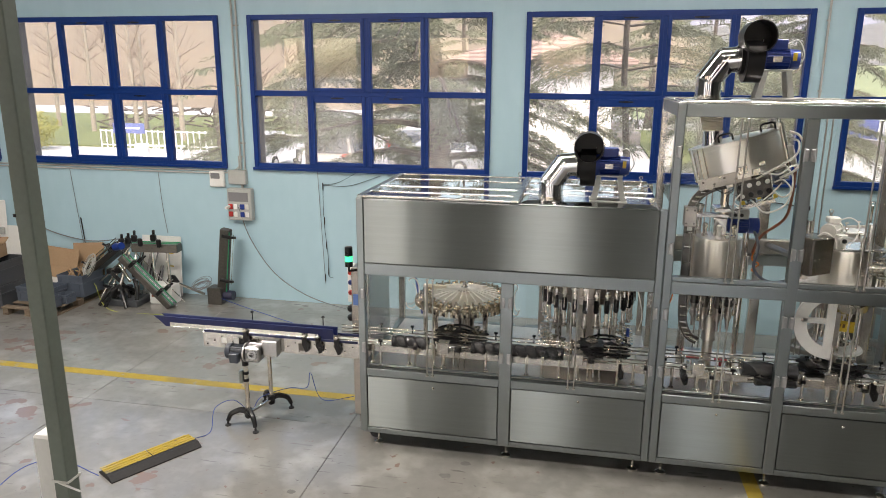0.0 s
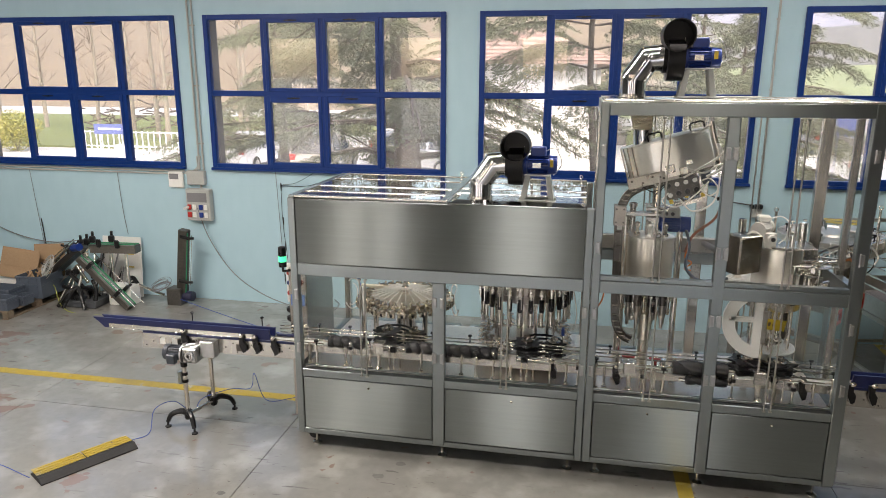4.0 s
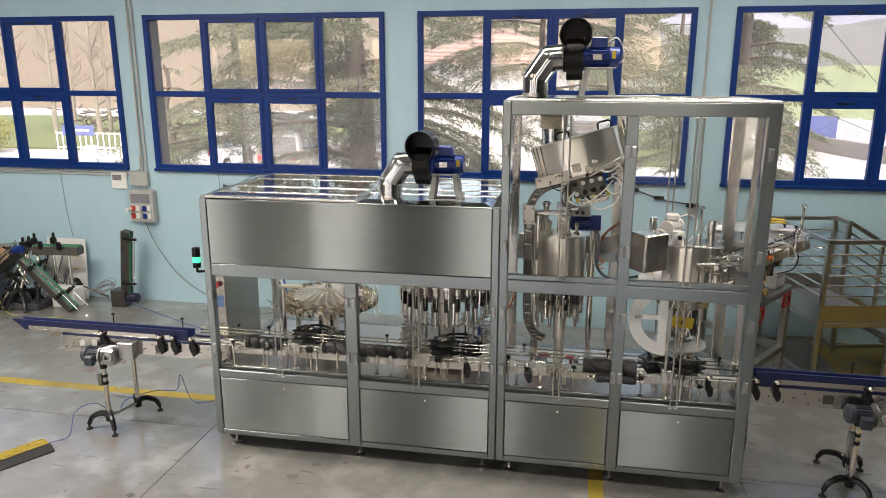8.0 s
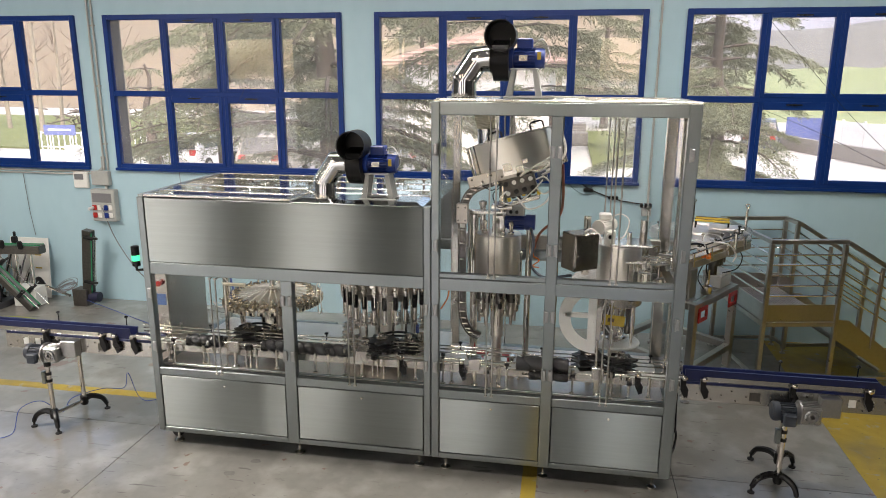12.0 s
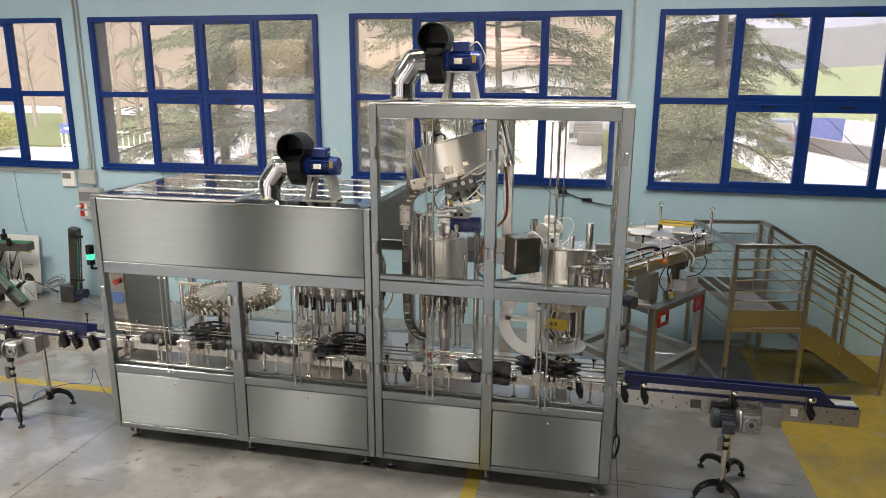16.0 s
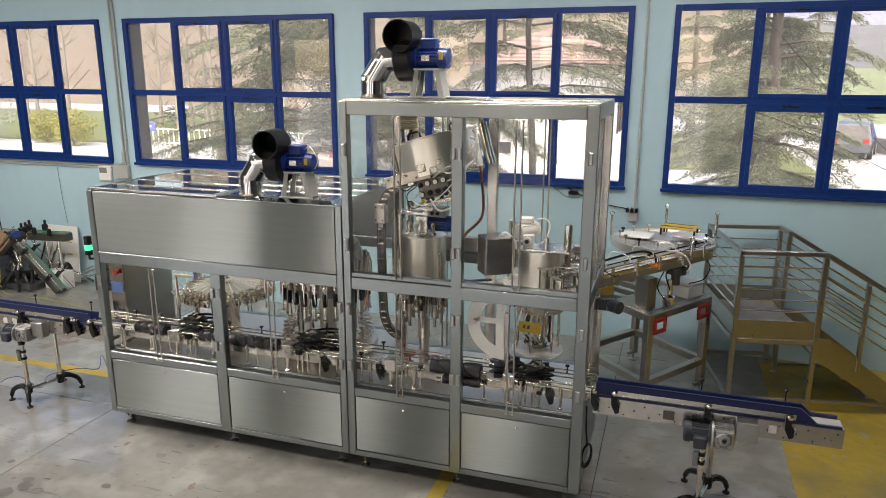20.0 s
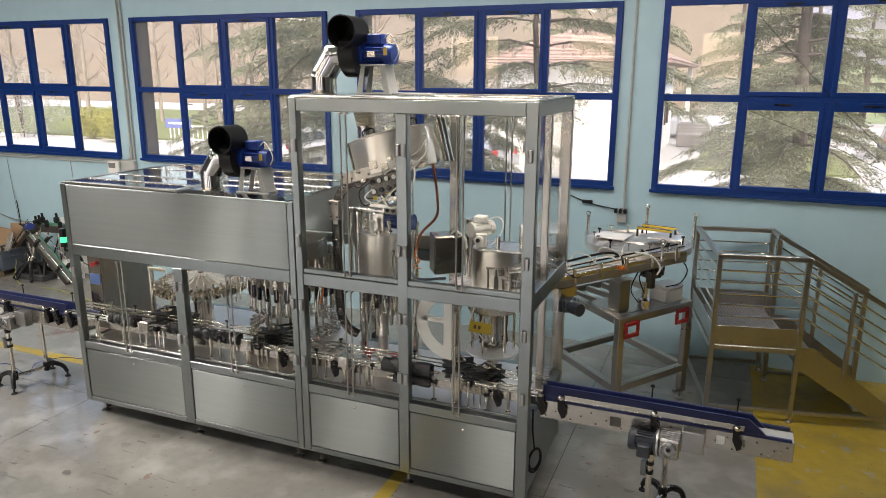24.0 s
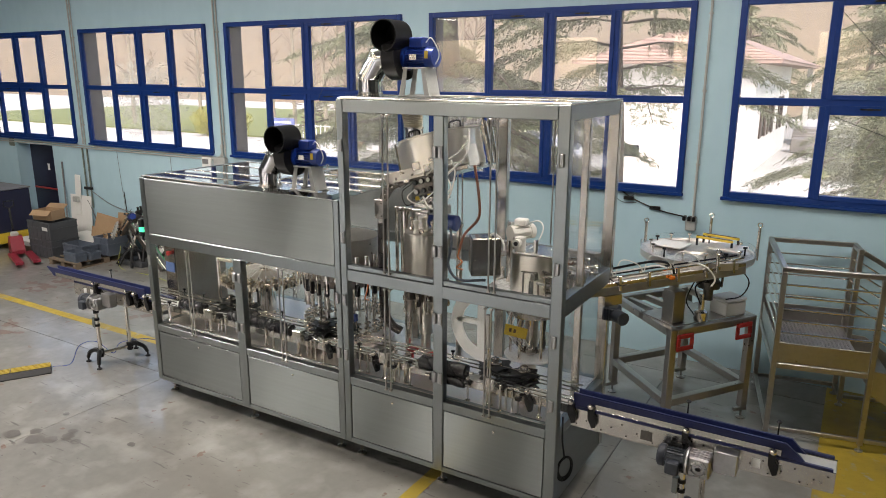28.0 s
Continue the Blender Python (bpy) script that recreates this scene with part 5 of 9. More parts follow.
def pbox(name, x0, x1, y0, y1, z0, z1, c=0.004, label="", material=M_RAIL):
    return boxpart(name, material, pf, x0, x1, y0, y1, z0, z1, c, label, PM)


def prod(name, p, q, r, material=M_RAIL, label=""):
    return rodpart(name, material, pf, PM @ Vector(p), PM @ Vector(q), r, 8, label)


for x, y in ((0, 0), (PW, 0), (0, PD), (PW, PD), (PW, SD)):
    pbox("post", x - 0.025, x + 0.025, y - 0.025, y + 0.025, 0.07, RZ - 0.05, 0.004)
    w = PM @ Vector((x, y, 0))
    bm = B()
    lathe(bm, [(0.04, 0), (0.04, 0.012), (0.012, 0.03), (0.012, 0.08)], None, 12, w.x, w.y, 0)
    part("foot", bm, M_RAIL, pf)
for a, b in (((0, 0), (PW, 0)), ((0, 0), (0, PD)), ((0, PD), (PW, PD)), ((PW, SD), (PW, PD))):
    ln = math.hypot(b[0] - a[0], b[1] - a[1])
    mm = PM @ Matrix.Translation((*a, 0)) @ Matrix.Rotation(math.atan2(b[1] - a[1], b[0] - a[0]), 4, "Z")
    boxpart("top_rail", M_RAIL, pf, -0.025, ln + 0.025, -0.025, 0.025, RZ - 0.05, RZ, 0.005, m=mm)
    for k in range(5):
        z = 1.17 + k * 0.125
        rodpart("rail_bar", M_CHROME, pf, mm @ Vector((0.02, 0, z)), mm @ Vector((ln - 0.02, 0, z)), 0.011, 8)
    boxpart("toe_board", M_RAIL, pf, 0.026, ln - 0.026, -0.006, 0.006, 0.85, 1.06, 0.002, "plain steel toe board", mm)
    boxpart("edge_beam", M_RAIL, pf, 0.026, ln - 0.026, -0.025, 0.025, 0.79, 0.845, 0.004, m=mm)
    boxpart("low_beam", M_RAIL, pf, 0.026, ln - 0.026, -0.02, 0.02, 0.1, 0.14, 0.004, m=mm)
pbox("tread_plate", 0.03, PW - 0.03, 0.03, PD - 0.03, 0.846, PZ, 0.003, "grey chequered tread plate", M_TREAD)
bm = B()
for i in range(20):
    for j in range(32):
        x, y = 0.06 + i * 0.039, 0.06 + j * 0.041
        mm = PM @ Matrix.Translation((x, y, PZ)) @ Matrix.Rotation(radians(45 if (i + j) % 2 else -45), 4, "Z")
        bx(bm, -0.013, 0.013, -0.004, 0.004, 0, 0.003, 0, mm)
tagged(part("chequer", bm, M_CABLE, pf, smooth=False), kind="stuff")
# stairs go down along the platform's long side
for y in (0.0, SD):
    bm = B()
    v = [(PW + 0.02, 0.62), (PW + 0.02, 0.87), (PW + 0.16, 0.86), (PW + SR - 0.02, 0.26), (PW + SR, 0.12), (PW + SR - 0.16, 0.1)]
    a = [bm.verts.new(PM @ Vector((p, y - 0.006, q))) for p, q in v]
    b = [bm.verts.new(PM @ Vector((p, y + 0.006, q))) for p, q in v]
    bm.faces.new(a)
    bm.faces.new(b[::-1])
    for i in range(6):
        bm.faces.new((a[i], b[i], b[(i + 1) % 6], a[(i + 1) % 6]))
    bmesh.ops.recalc_face_normals(bm, faces=bm.faces)
    part("stringer", bm, M_RAIL, pf, "steel stair stringer", smooth=False)
    zt = 1.24
    pbox("post", PW + SR - 0.025, PW + SR + 0.025, y - 0.025, y + 0.025, 0.07, zt - 0.02)
    w = PM @ Vector((PW + SR, y, 0))
    bm = B()
    lathe(bm, [(0.04, 0), (0.04, 0.012), (0.012, 0.03), (0.012, 0.08)], None, 12, w.x, w.y, 0)
    part("foot", bm, M_RAIL, pf)
    pbox("post", PW + SR * 0.48 - 0.02, PW + SR * 0.48 + 0.02, y - 0.02, y + 0.02, 0.5, 1.5)
    for k in range(6):
        d = k * 0.125
        p, q = Vector((PW + 0.02, y, RZ - 0.03 - d)), Vector((PW + SR, y, zt - d))
        if k == 0:
            bm = B()
            dr = q - p
            mm = PM @ Matrix.Translation(p) @ Matrix.Rotation(math.atan2(-dr.z, dr.x), 4, "Y")
            bx(bm, 0, dr.length + 0.03, -0.025, 0.025, -0.025, 0.025, 0.005, mm)
            part("hand_rail", bm, M_RAIL, pf, "sloping square hand rail")
        else:
            prod("rail_bar", p, q, 0.011, M_CHROME)
    pbox("low_beam", PW + 0.03, PW + SR - 0.03, y - 0.02, y + 0.02, 0.1, 0.14)
for k in range(3):
    x, z = PW + 0.04 + k * 0.29, PZ - 0.215 * (k + 1)
    pbox("step", x, x + 0.27, 0.01, SD - 0.01, z - 0.035, z, 0.004, "folded steel step")

# ---- cable ramp, cables ----
t = thing("cable_ramp", "black rubber cable ramp with a yellow lid on the floor", "cable ramp", (-4.0, 5.49, 0))
rm = Matrix.Translation((-4.235, 5.1, 0)) @ pose(0, 0, 0, 0, 0, 59)
bm = B()
v = [(-0.14, 0.0), (-0.14, 0.012), (-0.075, 0.05), (0.075, 0.05), (0.14, 0.012), (0.14, 0.0)]
a = [bm.verts.new(rm @ Vector((0, p, q))) for p, q in v]
b = [bm.verts.new(rm @ Vector((0.9, p, q))) for p, q in v]
bm.faces.new(a[::-1])
bm.faces.new(b)
for i in range(6):
    bm.faces.new((a[i], a[(i + 1) % 6], b[(i + 1) % 6], b[i]))
bmesh.ops.recalc_face_normals(bm, faces=bm.faces)
part("body", bm, M_RUBBER, t, smooth=False)
for k in range(2):
    lid = boxpart("lid", M_LINE, t, 0.005 + k * 0.45, 0.445 + k * 0.45, -0.025, 0.125, 0.05, 0.058, 0.003, "yellow ribbed lid", rm)
    for j in range(3):
        boxpart("rib", M_LINE, lid, 0.01 + k * 0.45, 0.44 + k * 0.45, 0.0 + j * 0.045, 0.012 + j * 0.045, 0.058, 0.063, 0.001, m=rm)


def cable(name, pts, r, material, label, category="cable"):
    bm = B()
    tube(bm, spline(pts), r, 6)
    return lone(name, bm, material, label, category, "loose cables")


cable("cable", [(-3.78, 5.9, 0.03), (-3.72, 6.1, 0.01), (-3.74, 6.25, 0.2), (-3.6, 6.4, 0.24), (-3.48, 6.55, 0.05), (-3.38, 6.6, 0.2), (-3.15, 6.8, 0.24), (-2.98, 6.95, 0.2), (-2.95, 7.0, 0.36), (-2.85, 7.05, 0.02), (-2.5, 7.0, 0.1), (-2.15, 6.95, 0.25)], 0.004, M_BCABLE, "thin blue cable looping over the floor")
cable("cable", [(-4.3, 5.1, 0.02), (-4.6, 5.0, 0.2), (-4.85, 4.8, 0.2), (-5.0, 4.4, 0.01)], 0.004, M_BCABLE, "thin blue cable from the ramp")
cable("cable", [(-8.3, 9.9, 0.45), (-7.9, 9.8, 0.3), (-7.3, 9.35, 0.012), (-6.2, 9.3, 0.012), (-4.6, 8.9, 0.012), (-2.6, 8.2, 0.012), (-2.15, 7.7, 0.1)], 0.007, M_YCABLE, "yellow green cable lying across the floor")
cable("cable", [(-5.85, 10.0, 0.15), (-5.2, 9.9, 0.012), (-4.0, 9.3, 0.012), (-2.4, 8.6, 0.012)], 0.005, M_BCABLE, "blue cable lying on the floor")
cable("cable", [(-5.46, WY - 0.14, 1.58), (-5.3, WY - 0.1, 1.05), (-4.9, WY - 0.12, 0.5), (-4.3, WY - 0.25, 0.2), (-3.6, WY - 0.5, 0.12), (-3.0, 9.5, 0.24), (-2.6, 8.9, 0.58), (-2.4, 8.2, 0.9)], 0.008, M_CABLE, "grey power cable sagging from the wall sockets")

# ---- wall boxes ----
t = thing("thermostat", "small white wall thermostat with a display", "thermostat", (-5.98, WY, 1.9))
boxpart("body", M_WHITE, t, -5.99, -5.73, WY - 0.06, WY, 1.88, 2.14, 0.015)
boxpart("display", M_CABLE, t, -5.96, -5.8, WY - 0.064, WY - 0.06, 2.02, 2.11, 0.002)
t = thing("junction_box", "grey plastic junction box on the wall", "junction box", (-5.48, WY, 1.9))
boxpart("body", M_LTGREY, t, -5.64, -5.33, WY - 0.09, WY, 1.94, 2.17, 0.012)
rodpart("pipe", M_LTGREY, t, (-5.42, WY - 0.04, 1.86), (-5.42, WY - 0.04, 1.95), 0.02, 8)
t = thing("socket_board", "grey wall socket board with red and blue outlets", "socket board", (-5.4, WY, 1.36))
sx0, sx1 = -5.66, -5.24
boxpart("body", M_LTGREY, t, sx0, sx1, WY - 0.13, WY, 1.36, 1.88, 0.015)
boxpart("cover", M_CABLE, t, sx0 + 0.03, sx1 - 0.05, WY - 0.136, WY - 0.13, 1.67, 1.82, 0.004, "smoked breaker cover")
for i in range(2):
    for j in range(2):
        x, z = sx0 + 0.06 + 0.2 * i, 1.42 + 0.125 * j
        boxpart("outlet", (M_RED, M_MOTOR)[i], t, x - 0.03, x + 0.04, WY - 0.16, WY - 0.13, z, z + 0.085, 0.01)
        boxpart("switch", M_WHITE, t, x + 0.055, x + 0.115, WY - 0.15, WY - 0.13, z, z + 0.085, 0.006)
bm = B()
rod(bm, (sx0 + 0.05, WY - 0.14, 1.59), (sx0 + 0.03, WY - 0.24, 1.575), 0.025, 10)
part("plug", bm, M_WHITE, t)
t = thing("wall_socket", "small grey wall socket with black plugs", "socket", (3.0, WY, 1.85))
boxpart("body", M_LTGREY, t, 2.95, 3.08, WY - 0.07, WY, 1.76, 1.9, 0.01)
for k in range(3):
    boxpart("plug", M_BLACK, t, 2.92 + 0.06 * k, 2.96 + 0.06 * k, WY - 0.12, WY - 0.03, 1.89, 1.95, 0.008)


def hung(name, runs, label):
    t = thing(name, label, "cable", runs[0][0][0], "cables hanging on the wall")
    for pts, r, mt in runs:
        bm = B()
        tube(bm, spline(pts), r, 6)
        part("cable", bm, mt, t)
    return t


y = WY - 0.02
t = hung("hanging_cable", [([(-4.13, y, 2.19), (-4.1, y, 1.4), (-4.06, y, 0.35)], 0.004, M_CABLE),
                           ([(-4.05, y, 1.98), (-4.05, y, 1.4), (-4.0, y, 0.8), (-4.0, y, 0.5), (-3.93, y, 0.45)], 0.0035, M_BLACK),
                           ([(-4.05, y, 1.98), (-3.8, y, 2.02), (-3.5, y, 2.18)], 0.004, M_BLACK), ([(-4.05, y, 1.97), (-3.6, y, 1.98), (-3.1, y, 2.15)], 0.004, M_BLACK)], "thin cables hanging on the wall with black connectors")
for x, z in ((-4.05, 1.95), (-4.04, 1.4), (-4.02, 0.99), (-4.0, 0.55), (-4.06, 0.45)):
    rodpart("connector", M_BLACK, t, (x, y, z - 0.06), (x, y, z + 0.06), 0.009, 8)
t = hung("hanging_cable", [([(2.1, y, 2.19), (2.25, y, 2.1), (2.6, y, 1.98), (2.95, y - 0.03, 1.93)], 0.009, M_BLACK), ([(1.9, y, 2.19), (2.1, y, 2.05), (2.3, y, 2.05)], 0.004, M_BLACK), ([(2.3, y, 2.19), (2.2, y, 2.1), (2.25, y, 2.08)], 0.004, M_BLACK)], "black cables with connectors drooping to a wall socket")
for x, z in ((2.2, 2.1), (2.55, 2.0)):
    boxpart("connector", M_BLACK, t, x - 0.07, x + 0.07, y - 0.03, y, z - 0.02, z + 0.03, 0.008)
t = hung("hanging_cable", [([(-8.6, y, 2.1), (-8.55, y, 1.4), (-8.5, y, 0.75)], 0.004, M_CABLE), ([(-8.5, y, 1.25), (-8.48, y, 0.95), (-8.47, y, 0.7)], 0.009, M_BLACK)], "thin cable with black ends hanging on the wall")
t = hung("hanging_cable", [([(-6.93, y, 2.1), (-6.9, y, 1.5), (-6.85, y, 1.05)], 0.004, M_CABLE)], "thin grey cable hanging on the wall")
t = hung("hanging_cable", [([(-9.6, y - 0.02, 1.18), (-9.0, y - 0.02, 0.95), (-8.3, y - 0.03, 0.85), (-7.6, y - 0.1, 0.95)], 0.009, M_CABLE), ([(-9.76, y - 0.03, 0.96), (-9.65, y - 0.03, 0.8), (-9.5, y - 0.03, 0.5), (-9.2, y - 0.05, 0.3)], 0.014, M_CABLE)], "grey hose drooping from the wall tap")
t = thing("steel_rod", "dark iron rod leaning on the wall", "rod", (-10.6, WY - 0.04, 0.1))
rodpart("rod", M_CABLE, t, (-10.55, WY - 0.1, 0.02), (-10.62, WY - 0.02, 1.75), 0.018, 8)

# ---- spare conveyors by the wall ----


def belt_section(t, p, q, w, h, belt=M_GREEN, rails=True):
    """A conveyor section from p to q with green edge strips and side rods."""
    p, q = Vector(p), Vector(q)
    d = q - p
    L = d.length
    x = d.normalized()
    side = x.cross(Vector((0, 0, 1))).normalized() if abs(x.z) < 0.95 else Vector((1, 0, 0))
    up = side.cross(x)
    m = Matrix((x, side, up)).transposed().to_4x4()
    m.translation = p
    boxpart("body", M_DKRAIL, t, 0, L, -w / 2, w / 2, -h, 0, 0.006, m=m)
    boxpart("belt", M_CABLE, t, 0.02, L - 0.02, -w / 2 + 0.02, w / 2 - 0.02, 0, 0.008, 0.002, m=m)
    for s in (-1, 1):
        boxpart("green_strip", belt, t, 0, L, s * w * 0.28 - 0.008, s * w * 0.28 + 0.008, 0.008, 0.022, 0.002, "green plastic wear strip", m)
        if rails:
            bm = B()
            rod(bm, m @ Vector((-0.05, s * (w / 2 + 0.02), 0.09)), m @ Vector((L + 0.08, s * (w / 2 + 0.02), 0.09)), 0.007, 8)
            part("guide_rod", bm, M_CHROME, t)
            for k in (0.2, 0.75):
                bm = B()
                bx(bm, L * k - 0.03, L * k + 0.03, s * (w / 2) - 0.025, s * (w / 2) + 0.04, -0.04, 0.12, 0.01, m)
                rod(bm, m @ Vector((L * k, s * (w / 2 + 0.02), 0.1)), m @ Vector((L * k, s * (w / 2 + 0.07), 0.14)), 0.018, 8)
                part("clamp", bm, M_BLACK, t)
    return m


t = thing("spare_conveyor", "upright spare conveyor section with green strips leaning at the wall", "conveyor", (-5.75, 10.1, 0))
um = Matrix.Translation((-5.76, 10.12, 0.02)) @ pose(0, 0, 0, 4, 9)
boxpart("body", M_DKRAIL, t, -0.075, 0.075, -0.06, 0.06, 0.1, 1.27, 0.006, m=um)
boxpart("green_strip", M_GREEN, t, 0.076, 0.086, -0.05, -0.03, 0.2, 1.24, 0.002, "green plastic wear strip", um)
boxpart("belt", M_BLACK, t, 0.076, 0.082, -0.025, 0.05, 0.2, 1.26, 0.002, m=um)
for q in (0.13, 0.165):
    rodpart("guide_rod", M_CHROME, t, um @ Vector((q, -0.05, 0.36)), um @ Vector((q, -0.05, 1.22)), 0.005, 8)
for z in (0.38, 1.14):
    boxpart("clamp", M_BLACK, t, -0.03, 0.14, -0.1, -0.062, z, z + 0.06, 0.012, m=um)
    rodpart("clamp_knob", M_BLACK, t, um @ Vector((0.12, -0.08, z + 0.03)), um @ Vector((0.21, -0.08, z + 0.05)), 0.022, 10)
boxpart("drive_box", M_DKRAIL, t, -5.95, -5.7, 9.98, 10.2, 0.0, 0.28, 0.01)
rodpart("drive_motor", M_NAVY, t, (-5.7, 10.1, 0.14), (-5.54, 10.1, 0.14), 0.08, 14, "dark blue drive motor")
t = thing("conveyor_stand", "chrome pole lying on a black plastic stand foot", "stand", (-6.4, 10.0, 0))
rodpart("pole", M_CHROME, t, (-6.5, 10.05, 0.3), (-6.02, 10.02, 0.16), 0.024, 12)
for dx, dz in ((-0.1, 0.28), (0.05, 0.05), (-0.12, 0.02)):
    bm = B()
    tube(bm, spline([(-6.5, 10.05, 0.3), (-6.55 + dx * 0.4, 10.05, 0.3 + dz * 0.4), (-6.55 + dx, 10.0, 0.05 + dz)]), 0.034, 8)
    part("leg", bm, M_BLACK, t)
bm = B()
random.seed(31)
for k in range(11):
    tube(bm, arc((-6.08 + random.uniform(-0.03, 0.03), 10.05, 0.27 + 0.006 * k), 0.13 + random.uniform(-0.03, 0.03), 0, 360, 22, (0.95, 0.2, 0.1), (0.1, 0.8, 0.45 + random.uniform(-0.2, 0.2)))[:-1], 0.004, 5, closed=True)
lone("cable_coil", bm, M_CABLE, "coil of grey cable beside the spare conveyor", "cable")

t = thing("spare_conveyor", "inclined spare conveyor with green strips on tripod legs", "conveyor", (-6.7, 9.7, 0))
belt_section(t, (-7.16, 9.66, 0.86), (-6.38, 9.7, 0.06), 0.2, 0.1)
t = thing("spare_conveyor", "short level spare conveyor with green strips on two poles", "conveyor", (-6.75, 9.9, 0))
belt_section(t, (-7.12, 9.86, 1.0), (-6.36, 9.95, 1.0), 0.18, 0.13, rails=False)
for x in (-6.95, -6.62):
    boxpart("clamp", M_BLACK, t, x - 0.04, x + 0.04, 9.76, 9.82, 0.96, 1.1, 0.02)
for x in (-6.82, -6.55):
    rodpart("pole", M_CHROME, t, (x, 9.9, 0.04), (x, 9.9, 0.95), 0.024, 12)
t = thing("spare_conveyor", "dark spare conveyor sloping down with a blue motor", "conveyor", (-7.6, 9.9, 0))
belt_section(t, (-7.3, 9.85, 1.0), (-8.3, 10.12, 0.32), 0.2, 0.1, M_WHITE)
rodpart("side_bar", M_PLATE, t, (-7.35, 9.74, 1.04), (-8.2, 9.98, 0.46), 0.022, 8, "bright side bar")
rodpart("motor", M_MOTOR, t, (-7.36, 9.72, 0.95), (-7.2, 9.66, 0.99), 0.06, 16, "blue drive motor")
bm = B()
for k in range(12):
    tube(bm, arc((-7.86 + random.uniform(-0.03, 0.03), 9.68, 0.62 + random.uniform(-0.04, 0.04)), 0.15 + random.uniform(-0.04, 0.03), 0, 360, 22, (0.8, -0.3, 0.4), (0.2, 0.3, 0.9))[:-1], 0.004, 5, closed=True)
part("cable_coil", bm, M_LTGREY, t, "coiled grey cable")
t = thing("tripod_stand", "black plastic tripod stand with chrome poles", "stand", (-7.3, 9.6, 0))
rodpart("pole", M_CHROME, t, (-7.3, 9.62, 0.25), (-7.1, 9.7, 0.9), 0.026, 12)
rodpart("pole", M_CHROME, t, (-7.2, 9.55, 0.72), (-6.95, 9.45, 0.48), 0.024, 12)
for p in ((-7.58, 9.48, 0.03), (-7.05, 9.42, 0.03), (-7.1, 9.95, 0.03), (-7.42, 9.4, 0.03)):
    bm = B()
    tube(bm, spline([(-7.28, 9.62, 0.34), ((-7.28 + p[0]) / 2, (9.62 + p[1]) / 2, 0.24), p]), 0.03, 8)
    part("leg", bm, M_BLACK, t)
t = thing("conveyor_stand", "folded black plastic stand legs lying by the wall", "stand", (-6.9, 9.75, 0))
for p, q in (((-7.5, 9.75, 0.5), (-7.15, 9.7, 0.03)), ((-7.1, 9.75, 0.42), (-7.0, 9.62, 0.03)), ((-7.62, 9.7, 0.3), (-7.3, 9.6, 0.12)), ((-6.95, 9.85, 0.3), (-6.75, 9.72, 0.34))):
    bm = B()
    tube(bm, spline([p, ((p[0] + q[0]) / 2 + 0.04, (p[1] + q[1]) / 2, (p[2] + q[2]) / 2 + 0.05), q]), 0.032, 8)
    part("leg", bm, M_BLACK, t)
t = thing("conveyor_stand", "chrome poles with black clamps stacked against spare conveyors", "stand", (-7.2, 9.9, 0))
for p, q in (((-7.75, 9.72, 0.03), (-7.22, 9.95, 0.98)), ((-7.5, 9.6, 0.05), (-7.32, 10.0, 1.02)), ((-7.02, 9.62, 0.05), (-7.2, 10.02, 0.9)), ((-7.85, 9.9, 0.3), (-7.3, 9.75, 0.7))):
    rodpart("pole", M_CHROME, t, p, q, 0.019, 10)
    pm = (Vector(p) + Vector(q)) / 2
    boxpart("clamp", M_BLACK, t, pm.x - 0.05, pm.x + 0.05, pm.y - 0.05, pm.y + 0.05, pm.z - 0.04, pm.z + 0.05, 0.015, "black plastic pole clamp")
for p in ((-7.2, 9.85, 1.04), (-7.36, 9.9, 1.0), (-7.05, 9.8, 1.1), (-6.72, 9.82, 1.12)):
    bm = B()
    bx(bm, p[0] - 0.045, p[0] + 0.045, p[1] - 0.05, p[1] + 0.03, p[2] - 0.06, p[2] + 0.05, 0.018)
    rod(bm, (p[0], p[1], p[2] + 0.04), (p[0] + 0.02, p[1] - 0.02, p[2] + 0.12), 0.022, 10)
    part("knob_clamp", bm, M_BLACK, t, "black plastic knob clamp")
t = thing("black_parts_box", "dark plastic tray of black machine parts under conveyors", "tray", (-7.2, 9.75, 0))
boxpart("tray", M_DKBOX, t, -7.62, -6.95, 9.55, 9.95, 0.004, 0.11, 0.01)
rp = random.Random(44)
for k in range(12):
    x, yy = rp.uniform(-7.55, -7.05), rp.uniform(9.62, 9.88)
    boxpart("machine_part", M_BLACK if k % 3 else M_GEARM, t, x - 0.06, x + 0.05, yy - 0.05, yy + 0.05, 0.11, 0.16 + rp.uniform(0.02, 0.16), 0.018)
random.seed(5)
t = thing("profile_bundle", "bundle of dark metal profiles leaning at the wall", "profiles", (-7.0, 10.2, 0))
for k in range(10):
    x = -7.35 + 0.05 * k
    rodpart("profile", (M_CABLE, M_RAIL, M_BLACK)[k % 3], t, (x, 10.0 + random.uniform(-0.1, 0.1), 0.01), (x + random.uniform(-0.06, 0.06), 10.38, random.uniform(0.5, 0.95)), 0.013, 6)
t = thing("leaning_board", "white board with yellow tape leaning on the wall", "board", (-6.95, 10.35, 0))
mm = Matrix.Translation((-6.95, 10.28, 0)) @ pose(0, 0, 0, -5)
boxpart("board", M_WHITE, t, -0.36, 0.36, 0, 0.02, 0.005, 1.02, 0.003, m=mm)
for z in (0.5, 0.72):
    boxpart("tape", M_YELLOW, t, 0.1, 0.22, -0.003, 0, z, z + 0.02, 0, m=mm)
t = thing("carton", "white printed carton on the floor", "box", (-6.65, 9.85, 0))
